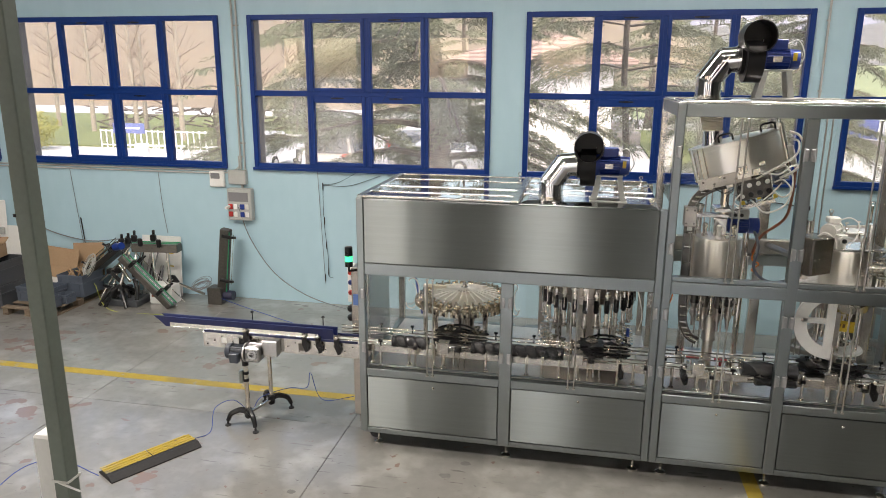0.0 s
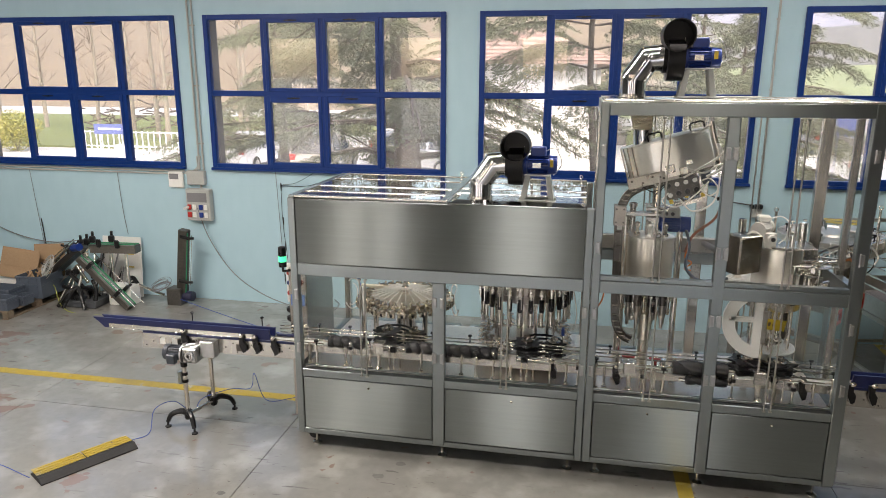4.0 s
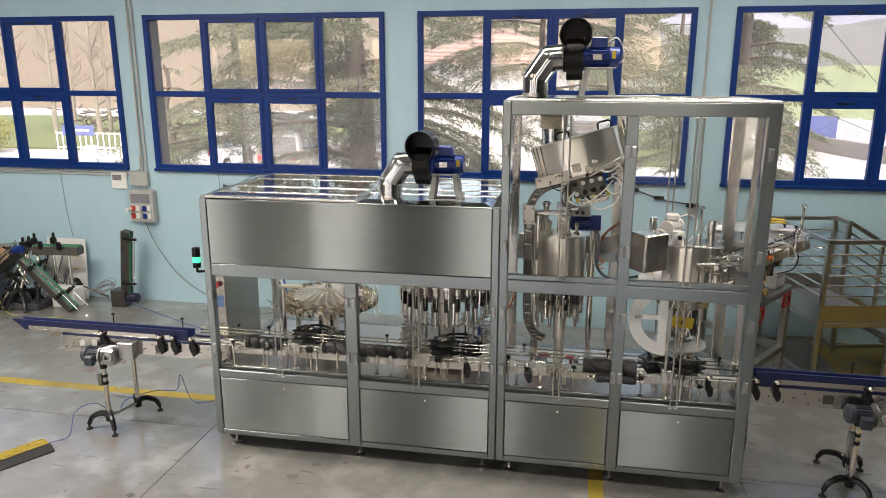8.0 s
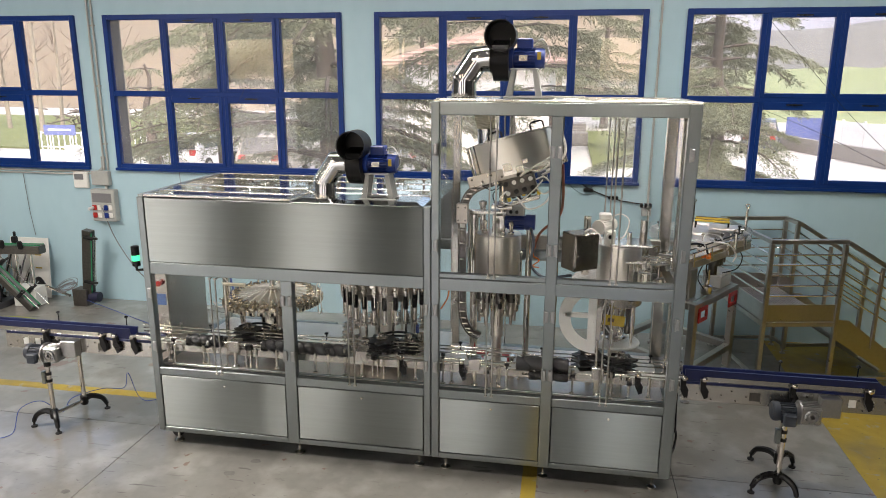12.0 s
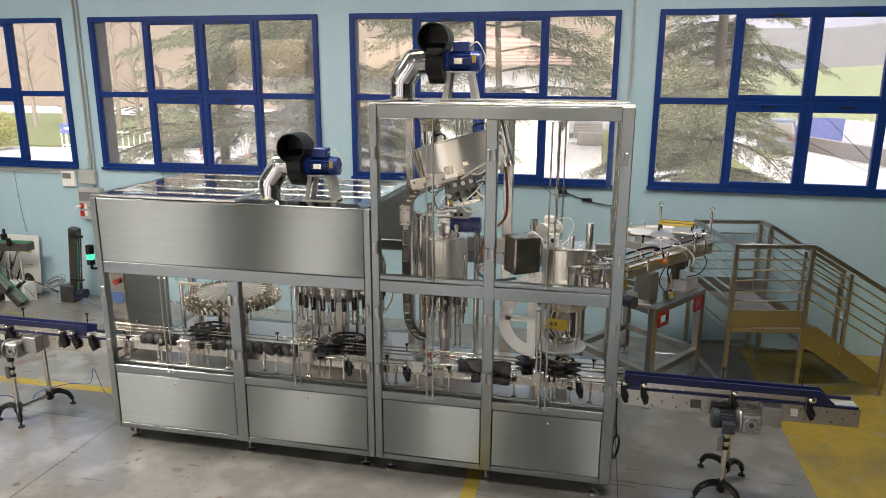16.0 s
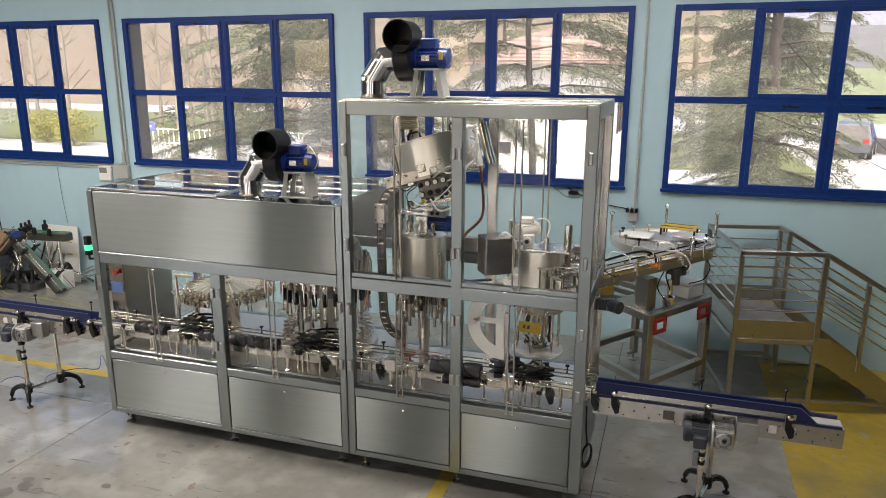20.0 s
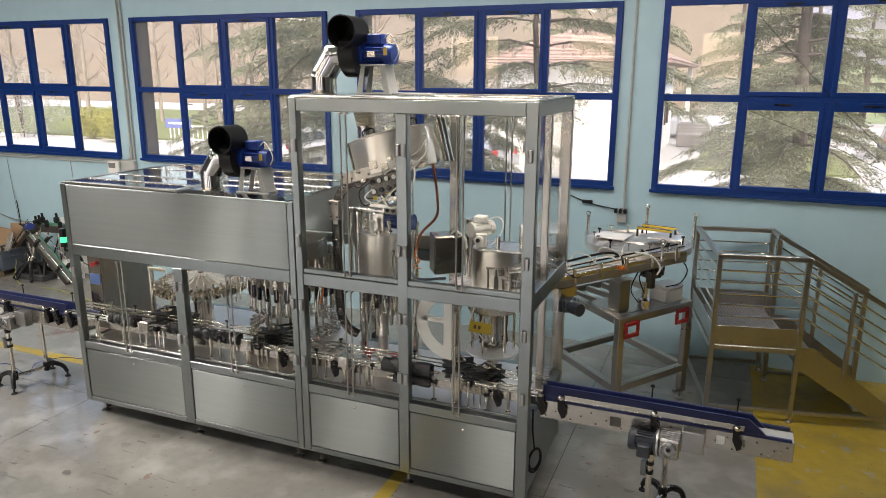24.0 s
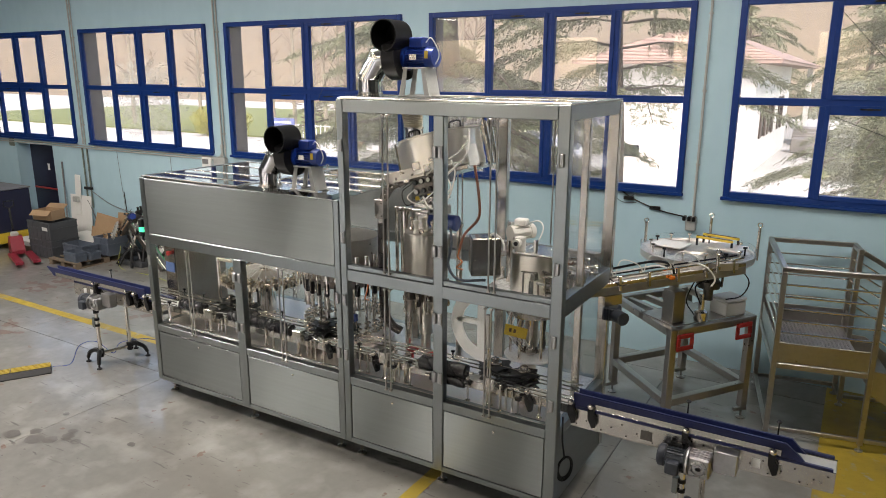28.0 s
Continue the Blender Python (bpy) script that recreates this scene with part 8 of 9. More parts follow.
tube(bm, spline([(2.06, 6.62, 2.3), (2.12, 6.6, 2.34), (2.2, 6.6, 2.28), (2.22, 6.6, 2.2)]), 0.01, 6)
part("cables", bm, M_WTUBE, pa)
# frayed arms that carry pumps in from the track
random.seed(3)
for k in range(9):
    a = radians(-70 + 22 * k)
    x, y = QX + 0.27 * math.cos(a), QY + 0.27 * math.sin(a)
    bm = B()
    mm = Matrix.Translation((x, y, 0)) @ Matrix.Rotation(a, 4, "Z")
    bx(bm, -0.06, 0.1, -0.018, 0.018, 1.97 + 0.02 * (k % 3), 2.0 + 0.02 * (k % 3), 0.003, mm)
    bx(bm, 0.06, 0.1, -0.02, 0.02, 1.88, 1.98, 0.003, mm)
    rod(bm, mm @ Vector((0.05, 0, 1.84)), mm @ Vector((0.05, 0, 2.05)), 0.01, 8)
    part("gripper_arm", bm, M_CHROME if k % 2 else M_PLATE, pa)
for k in range(22):
    x, y, z = random.uniform(2.5, 2.84), random.uniform(6.45, 7.15), random.uniform(1.9, 2.12)
    mm = Matrix.Translation((x, y, z)) @ Matrix.Rotation(random.uniform(-0.8, 0.8), 4, "Z") @ Matrix.Rotation(random.uniform(-0.25, 0.25), 4, "Y")
    bm = B()
    bx(bm, -0.09, 0.09, -0.012, 0.012, -0.008, 0.008, 0.003, mm)
    bx(bm, 0.05, 0.085, -0.02, 0.02, -0.06, -0.009, 0.003, mm)
    part("gripper_finger", bm, (M_CHROME, M_PLATE, M_ALU)[k % 3], pa)
    rodpart("finger_post", M_CHROME, pa, mm @ Vector((-0.07, 0, 0.0)), (mm @ Vector((-0.07, 0, 0))) * 1.0 + Vector((0, 0, 1.815 - z)), 0.008, 6)
for k in range(8):
    a = radians(-60 + 18 * k)
    x, y = QX + 0.3 * math.cos(a), QY + 0.3 * math.sin(a)
    bm = B()
    tube(bm, spline([(x, y, 1.96), (x + random.uniform(-0.06, 0.1), y + random.uniform(-0.06, 0.06), 1.9), (x + random.uniform(0.0, 0.12), y + random.uniform(-0.08, 0.08), 1.82)]), 0.006, 6)
    part("air_hose", bm, M_WTUBE, pa)
bm = B()
lathe(bm, [(0.2, 0), (0.42, 0.0), (0.425, 0.012), (0.42, 0.024), (0.2, 0.024)], None, 44, QX, QY, 1.79)
ring = part("ring_plate", bm, M_GUARDW, pa, "white plastic ring plate")
for k in range(10):
    a = radians(-160 + 17 * k)
    boxpart("ring_block", M_GUARDW, ring, -0.03, 0.03, -0.02, 0.02, 1.815, 1.845, 0.005, m=Matrix.Translation((QX + 0.36 * math.cos(a), QY + 0.36 * math.sin(a), 0)) @ Matrix.Rotation(a, 4, "Z"))
bm = B()
lathe(bm, [(0.05, ZD - 1.0), (0.05, 0.2), (0.06, 0.22), (0.06, 0.78)], None, 24, QX, QY, 1.0)
part("spindle", bm, M_DRUM, pa)
for k in range(6):
    a = radians(60 * k + 20)
    rodpart("column", M_CHROME, pa, (QX + 0.19 * math.cos(a), QY + 0.19 * math.sin(a), 1.2), (QX + 0.19 * math.cos(a), QY + 0.19 * math.sin(a), 1.79), 0.013, 10)
bm = B()
lathe(bm, [(0.215, 0), (0.24, 0), (0.245, 0.01), (0.24, 0.02), (0.215, 0.02)], None, 40, QX, QY, 1.19)
part("lower_ring", bm, M_GUARDW, pa, "white lower ring")
bm = B()
lathe(bm, [(0.08, 0), (0.13, 0.01), (0.13, 0.02), (0.08, 0.03), (0.07, 0.05)], None, 30, QX, QY, 1.24)
part("upper_disc", bm, M_CHROME, pa)
for k in range(6):
    a = radians(60 * k + 50)
    bm = B()
    lathe(bm, [(0.022, 0), (0.03, 0.02), (0.03, 0.06), (0.018, 0.08), (0.018, 0.16), (0.026, 0.18), (0.026, 0.3), (0.012, 0.31), (0.012, 0.5)], None, 12, QX + 0.12 * math.cos(a), QY + 0.12 * math.sin(a), 1.29)
    part("applicator_head", bm, (M_CHROME, M_DKRAIL)[k % 2], pa)
bm = B()
for k in range(4):
    a = radians(90 * k)
    tube(bm, spline([(QX - 0.1 + 0.06 * k, QY - 0.2, 1.7), (QX - 0.14 + 0.05 * k, QY - 0.24, 1.5), (QX - 0.06 + 0.04 * k, QY - 0.2, 1.35)]), 0.006, 6)
part("hoses", bm, M_WTUBE, pa)
bm = B()
lathe(bm, [(0.2, 1.6), (0.232, 1.6), (0.235, 1.605), (0.235, 1.785), (0.2, 1.788)], None, 48, QX, QY, 0)
band = part("name_band", bm, M_PLATE, pa, "steel band with dark lettering bars")
for a0, wd, z0, z1 in ((-72, 5, 1.7, 1.75), (-64, 5, 1.7, 1.75), (-57, 4, 1.7, 1.74), (-100, 6, 1.69, 1.75), (-66, 16, 1.665, 1.675)):
    bm = B()
    rows = [[bm.verts.new((QX + r * math.cos(radians(a0 + wd * k / 4)), QY + r * math.sin(radians(a0 + wd * k / 4)), z)) for r, z in ((0.2352, z0), (0.238, z0), (0.238, z1), (0.2352, z1))] for k in range(5)]
    for p, q in zip(rows, rows[1:]):
        for j in range(4):
            bm.faces.new((p[j], p[(j + 1) % 4], q[(j + 1) % 4], q[j]))
    bm.faces.new(rows[0][::-1])
    bm.faces.new(rows[-1])
    bmesh.ops.recalc_face_normals(bm, faces=bm.faces)
    part("text_bar", bm, M_BLACK, band)
tag = boxpart("warning_tag", M_YELLOW, pa, -0.1, 0.1, -0.002, 0.002, -0.05, 0.05, 0, "yellow plastic tag with dark print", Matrix.Translation((2.37, 6.56, 1.5)) @ pose(0, 0, 0, 0, 8, 12))
for dx in (-0.06, -0.02):
    boxpart("print_bar", M_SHADE, tag, dx, dx + 0.022, -0.004, -0.0022, -0.015, 0.02, 0, m=Matrix.Translation((2.37, 6.56, 1.5)) @ pose(0, 0, 0, 0, 8, 12))

dg = thing("guard_wheel", "white half round plastic guard with two openings", "guard", (2.2, 6.3, 1.28))
bm = B()
GX, GZ = 2.2, 1.6


def half_ring(bm, r0, r1, a0, a1, y0, y1, k=30):
    rows = []
    for i in range(k + 1):
        a = radians(a0 + (a1 - a0) * i / k)
        rows.append([bm.verts.new((GX + r * math.cos(a), y, GZ + r * math.sin(a))) for r, y in ((r0, y0), (r1, y0), (r1, y1), (r0, y1))])
    for a, b in zip(rows, rows[1:]):
        for j in range(4):
            bm.faces.new((a[j], a[(j + 1) % 4], b[(j + 1) % 4], b[j]))
    bm.faces.new(rows[0][::-1])
    bm.faces.new(rows[-1])
    bmesh.ops.recalc_face_normals(bm, faces=bm.faces)


half_ring(bm, 0.225, 0.33, 90, 270, 6.3, 6.318)
bx(bm, GX - 0.26, GX - 0.06, 6.3, 6.318, GZ - 0.005, GZ + 0.045, 0.004)
bx(bm, GX - 0.075, GX, 6.299, 6.319, GZ - 0.3, GZ + 0.3, 0.004)
part("plate", bm, M_GUARDW, dg)
bm = B()
lathe(bm, [(0.012, 0), (0.012, 0.006), (0.006, 0.01)], Matrix.Translation((GX - 0.265, 6.3, GZ + 0.02)) @ pose(0, 0, 0, 90), 12)
part("bolt", bm, M_RAIL, dg)
boxpart("clamp", M_RAIL, dg, GX, GX + 0.04, 6.3, 6.34, GZ - 0.2, GZ + 0.1, 0.004)
rodpart("post", M_CHROME, dg, (GX + 0.02, 6.33, ZD), (GX + 0.02, 6.33, GZ), 0.012, 10)

eb = thing("electrical_box", "dark reflective steel electrical box with a lock", "electrical box", (2.02, 6.62, 1.97))
em = Matrix.Translation((2.03, 6.6, 0)) @ pose(0, 0, 0, 0, 0, 36)
body = boxpart("body", M_DKSTEEL, eb, -0.13, 0.13, -0.1, 0.1, 1.97, 2.31, 0.008, m=em)
boxpart("door", M_DKSTEEL, eb, -0.125, 0.125, -0.113, -0.102, 1.977, 2.303, 0.004, m=em)
bm = B()
lathe(bm, [(0.01, 0), (0.008, 0.008)], em @ Matrix.Translation((-0.1, -0.113, 2.12)) @ pose(0, 0, 0, 90), 10)
part("lock", bm, M_CHROME, eb)
rodpart("arm", M_RAIL, eb, (2.0, 6.72, 2.05), (1.8, 7.42, 2.05), 0.03, 10)
boxpart("rear_beam", M_RAIL, eb, 0.82, 2.83, 7.3, 7.38, 1.96, 2.1, 0.005)

# ---- control cabinet, signal lamp and socket panel at the infeed end ----
cc = thing("control_cabinet", "steel control cabinet with a touch screen at the infeed end", "control cabinet", (-2.2, 6.95, 0))
boxpart("body", M_CABINET, cc, -2.29, -2.1, 6.6, 7.35, 0.12, 1.76, 0.006)
boxpart("control_face", M_DKSTEEL, cc, -2.288, -2.102, 6.585, 6.598, 0.95, 1.75, 0.004, "dark control face")
boxpart("screen", M_SCREEN, cc, -2.27, -2.12, 6.578, 6.585, 1.36, 1.48, 0.002, "lit touch screen")
bm = B()
lathe(bm, [(0.02, 0), (0.02, 0.02), (0.03, 0.025), (0.03, 0.045)], Matrix.Translation((-2.17, 6.585, 1.6)) @ pose(0, 0, 0, 90), 14)
part("stop_button", bm, M_RED, cc, "red emergency stop button")
for x in (-2.25, -2.14):
    for y in (6.68, 7.27):
        rodpart("foot", M_CHROME, cc, (x, y, 0), (x, y, 0.125), 0.015, 10)
sp = thing("wall_socket", "white panel with red and blue industrial sockets", "socket panel", (-2.4, 6.75, 1.2))
boxpart("plate", M_WHITE, sp, -2.39, -2.3, 6.76, 6.78, 1.33, 1.76, 0.006)
for z, mt in ((1.66, M_RED), (1.55, M_MOTOR), (1.44, M_RED)):
    bm = B()
    lathe(bm, [(0.026, 0), (0.028, 0.02), (0.021, 0.03), (0.019, 0.015)], Matrix.Translation((-2.35, 6.76, z)) @ pose(0, 0, 0, 90), 16)
    part("socket", bm, mt, sp)
for z in (1.27, 1.17):
    bm = B()
    lathe(bm, [(0.04, 0), (0.04, 0.06), (0.024, 0.08)], Matrix.Translation((-2.345, 6.77, z)) @ pose(0, 0, 0, 90), 16)
    part("plug", bm, M_BLACK, sp)
sl = thing("signal_lamp", "black signal lamp with a lit green lens", "signal lamp", (-2.19, 6.3, 1.8))
bm = B()
lathe(bm, [(0.037, 0), (0.037, 0.055)], None, 20, -2.19, 6.25, 1.92)
part("lens", bm, M_LAMPB, sl, "glowing green lens")
bm = B()
lathe(bm, [(0.038, 0), (0.038, 0.085), (0.03, 0.09)], None, 20, -2.19, 6.25, 1.976)
part("cap", bm, M_BLACK, sl)
bm = B()
lathe(bm, [(0.038, 0), (0.038, 0.05)], None, 20, -2.19, 6.25, 1.869)
rod(bm, (-2.19, 6.25, 1.82), (-2.19, 6.25, 1.87), 0.012, 8)
rod(bm, (-2.19, 6.25, 1.825), (-2.08, 6.3, 1.825), 0.012, 8)
part("base", bm, M_BLACK, sl)

t = thing("air_tube", "orange air tubes inside the machine", "tube", (0.85, 6.5, 1.4))
for p in ([(0.86, 6.45, 1.79), (0.84, 6.46, 1.66), (0.78, 6.5, 1.55), (0.75, 6.6, 1.5)], [(1.5, 6.55, 1.8), (1.58, 6.52, 1.74), (1.68, 6.53, 1.75), (1.74, 6.56, 1.8)], [(1.62, 6.9, 2.1), (1.6, 6.88, 2.0), (1.66, 6.86, 1.96), (1.6, 6.86, 1.9), (1.66, 6.88, 1.88)]):
    bm = B()
    tube(bm, spline(p), 0.007, 6)
    part("tube", bm, M_ORANGE, t)

# ---- outside ----
M_ROAD = mat("pale_asphalt", (0.52, 0.5, 0.465), (0.43, 0.415, 0.39), rough=0.85, scale=0.5)
M_GRASS = mat("lawn", (0.155, 0.175, 0.052), (0.1, 0.12, 0.036), rough=0.9, scale=0.8, bump=0.3, bscale=20)
M_HILL = mat("wooded_hill", (0.23, 0.18, 0.12), (0.135, 0.108, 0.076), rough=0.95, scale=0.7, stretch=(1, 1, 0.3), big=0.35)
M_MEADOW = mat("hill_meadow", (0.234, 0.260, 0.130), (0.195, 0.227, 0.104), rough=0.95, scale=0.05)
# distance haze is painted into the greys of the far woods and hills
M_WOODS = mat("far_bare_woods", (0.162, 0.162, 0.156), (0.120, 0.120, 0.114), rough=0.95, scale=0.06)
M_FAR = mat("haze_tinted_hills", (0.260, 0.260, 0.293), (0.234, 0.234, 0.267), rough=0.95, scale=0.02)
M_FORS = mat("yellow_flower", (0.325, 0.293, 0.052), (0.227, 0.234, 0.052), rough=0.8)
M_PALE = mat("silvery_leaf", (0.325, 0.325, 0.286), (0.247, 0.247, 0.208), rough=0.8)
M_OLIVE = mat("olive_leaf", (0.2, 0.21, 0.15), (0.11, 0.12, 0.075), rough=0.75, scale=1.0)
M_SIGN = mat("faded_blue_paint", (0.1, 0.13, 0.32), (0.08, 0.105, 0.27), rough=0.5)
M_HWALL = mat("white_house_render", (0.75, 0.73, 0.69), (0.68, 0.66, 0.62), rough=0.8, scale=0.5)
M_TILE = mat("roof_tile", (0.322, 0.231, 0.196), (0.266, 0.189, 0.161), rough=0.8, vary=0.15)
M_SHUT = mat("brown_shutter", (0.070, 0.042, 0.032), rough=0.6)
M_BARK = mat("cedar_bark", (0.130, 0.101, 0.085), (0.078, 0.062, 0.052), rough=0.9, bump=0.5, bscale=15, stretch=(1, 1, 0.25))
M_NEEDLE = mat("cedar_needles", (0.23, 0.24, 0.145), (0.1, 0.115, 0.066), rough=0.7, scale=0.9)
M_TRUNKP = mat("pale_bark", (0.3, 0.255, 0.2), (0.22, 0.19, 0.15), rough=0.9)
M_CARW = mat("white_car_paint", (0.75, 0.75, 0.76), rough=0.2)
M_CARB = mat("beige_car_paint", (0.3, 0.28, 0.25), rough=0.25)
M_CARS = mat("silver_car_paint", (0.45, 0.46, 0.47), rough=0.2, metal=0.5)
M_CARG = mat("grey_car_paint", (0.12, 0.13, 0.15), rough=0.2)
M_CARGL = mat("dark_car_glass", (0.03, 0.035, 0.04), rough=0.08)
M_FENCE = mat("white_fence", (0.75, 0.75, 0.74), rough=0.5)
M_STONE = mat("grey_stone", (0.262, 0.240, 0.225), (0.210, 0.195, 0.180), rough=0.85)

bm = B()
v = [bm.verts.new(p) for p in ((-900, WY + WT, -0.12), (900, WY + WT, -0.12), (900, 1500, -0.12), (-900, 1500, -0.12))]
bm.faces.new(v)
v = [bm.verts.new(p) for p in ((-900, -900, -0.12), (900, -900, -0.12), (900, WY + WT, -0.12), (-900, WY + WT, -0.12))]
bm.faces.new(v)
lone("ground", bm, M_ROAD, "pale asphalt yard and road outside the hall", "ground", kind="structure", smooth=False)


def lawn(pts, z=-0.02):
    bm = B()
    t = [bm.verts.new((x, y, z)) for x, y in pts]
    b = [bm.verts.new((x, y, -0.13)) for x, y in pts]
    bm.faces.new(t)
    k = len(pts)
    for i in range(k):
        bm.faces.new((t[i], b[i], b[(i + 1) % k], t[(i + 1) % k]))
    bmesh.ops.recalc_face_normals(bm, faces=bm.faces)
    lone("lawn", bm, M_GRASS, "green lawn behind a kerb", "lawn", kind="structure", smooth=False)


lawn([(-70, 33), (-13.5, 33), (-13.5, 60), (-70, 60)])
lawn([(3.0, 31.5), (9.0, 31.5), (9.0, 52), (3.0, 52)])


def ridge(name, x0, x1, y, depth, height, material, label, seed):
    """A rolling hillside seen far off."""
    random.seed(seed)
    bm = B()
    nx, ny = 60, 14
    rows = []
    for j in range(ny + 1):
        row = []
        for i in range(nx + 1):
            u, w = i / nx, j / ny
            x = x0 + (x1 - x0) * u
            h = height * w ** 0.8 * (0.8 + 0.35 * noise.noise((x * 0.012, w * 1.5, seed))) + 1.5 * noise.noise((x * 0.06, w * 9, seed + 3)) * w
            row.append(bm.verts.new((x, y + depth * w, -0.2 + h)))
        rows.append(row)
    for a, b in zip(rows, rows[1:]):
        for i in range(nx):
            bm.faces.new((a[i], a[i + 1], b[i + 1], b[i]))
    lone(name, bm, material, label, "hill", kind="structure")


ridge("backdrop", -420, 12, 75, 160, 46, M_HILL, "brown wooded hillside in the distance", 4)
ridge("backdrop", 4, 420, 66, 200, 10, M_MEADOW, "green sloping meadow in the distance", 9)
ridge("backdrop", 20, 520, 270, 60, 30, M_WOODS, "bare woods beyond the meadow, greyed by painted haze", 15)
ridge("backdrop", -200, 900, 520, 300, 110, M_FAR, "hills far away with grey violet haze painted in", 12)

# ---- cedars ----


def cedar(x, y, h, spread, first, seed, trunk_r=0.35, dense=1.0, fine=1.0, top=7.2):
    rnd = random.Random(seed)
    t = thing("cedar_tree", "large cedar with drooping grey green needle sprays", "tree", (x, y, -0.12), "cedars outside the windows")
    bm = B()
    pts = [(x + 0.1 * math.sin(k), y + 0.1 * math.cos(1.7 * k), -0.15 + h * k / 9) for k in range(10)]
    tube(bm, pts, trunk_r, 12, radii=[trunk_r * (1.25 if k == 0 else 1) * (1 - 0.92 * k / 9) + 0.02 for k in range(10)])
    part("trunk", bm, M_BARK, t, "thick ridged brown trunk")
    limbs = B()
    V, F = [], []
    z = first
    while z < min(h * 0.96, top):
        f = (z - first) / (h - first)
        for q in range(3):
            a = rnd.uniform(0, 2 * math.pi)
            ln = spread * (1 - 0.75 * f) * rnd.uniform(0.7, 1.1)
            droop = rnd.uniform(0.12, 0.3) * ln
            c, s = math.cos(a), math.sin(a)
            line = [Vector((x + c * ln * u, y + s * ln * u, z + 0.25 * ln * u * (1 - u) - droop * u * u)) for u in (0, 0.25, 0.5, 0.75, 1.0)]
            tube(limbs, line, 0.05, 5, radii=[trunk_r * 0.22 * (1 - 0.9 * k / 4) * (1 - 0.6 * f) + 0.008 for k in range(5)])
            side = Vector((-s, c, 0))
            n_sp = int(ln * 8.5 * dense)
            for i in range(n_sp):
                u = 0.18 + 0.82 * (i + rnd.random()) / n_sp
                k = min(3, int(u * 4))
                base = line[k].lerp(line[k + 1], u * 4 - k)
                for sd in (-1, 1):
                    sl = (0.35 + 0.6 * (1 - abs(u - 0.45))) * rnd.uniform(0.6, 1.2) * (0.5 + 0.12 * ln)
                    dr = (side * sd * rnd.uniform(0.6, 1) + Vector((c, s, 0)) * rnd.uniform(0.3, 0.9)).normalized()
                    # a spray: many short blades along a drooping twig
                    m_bl = int((12 + sl * 30) * fine)
                    for b in range(m_bl):
                        w = (b + 0.5) / m_bl
                        p = base + dr * (sl * w) - Vector((0, 0, 0.35 * sl * w * w)) + Vector((rnd.uniform(-1, 1), rnd.uniform(-1, 1), rnd.uniform(-1, 0.6))) * 0.05
                        bl = rnd.uniform(0.06, 0.15) / fine
                        d2 = (dr * rnd.uniform(0.2, 1) + side * rnd.uniform(-0.8, 0.8) + Vector((0, 0, rnd.uniform(-0.9, 0.15)))).normalized()
                        wd = d2.cross(Vector((rnd.uniform(-1, 1), rnd.uniform(-1, 1), rnd.uniform(-0.3, 1)))).normalized() * rnd.uniform(0.006, 0.013) / fine
                        i0 = len(V)
                        V.extend((p - wd * 0.4, p + d2 * bl * 0.5 - wd, p + d2 * bl, p + d2 * bl * 0.5 + wd))
                        F.append((i0, i0 + 1, i0 + 2, i0 + 3))
        z += rnd.uniform(0.28, 0.45) * (1 + 0.3 * f) / dense
    part("limbs", limbs, M_BARK, t)
    me = bpy.data.meshes.new("crown")
    me.from_pydata([tuple(v) for v in V], [], F)
    me.materials.append(M_NEEDLE)
    crown = new("crown", me)
    under(crown, t)
    tagged(crown, "drooping sprays of grey green needles", kind="stuff")
    return len(F)


NF = 0
NF += cedar(-3.25, 15.2, 8.5, 4.6, 1.9, 11, 0.36, 1.15)
NF += cedar(-7.6, 18.5, 8.5, 3.9, 1.9, 12, 0.13)
NF += cedar(0.75, 14.6, 8.5, 3.2, 3.4, 13, 0.07, 1.0)
NF += cedar(5.75, 20.4, 10.0, 3.1, 0.9, 14, 0.2, 1.5, 1.0, 8.2)
# farther trees behind the house and the yard
for k, (tx, ty, th, sp) in enumerate(((4.5, 56, 15, 5.5), (-3.5, 60, 16, 5.5), (9.5, 60, 14, 5), (-10, 58, 14, 5), (13.5, 64, 12, 4.5), (-13.5, 24.5, 4.2, 2.3))):
    NF += cedar(tx, ty, th, sp, 1.0, 40 + k, 0.25, 0.55, 0.45, th)


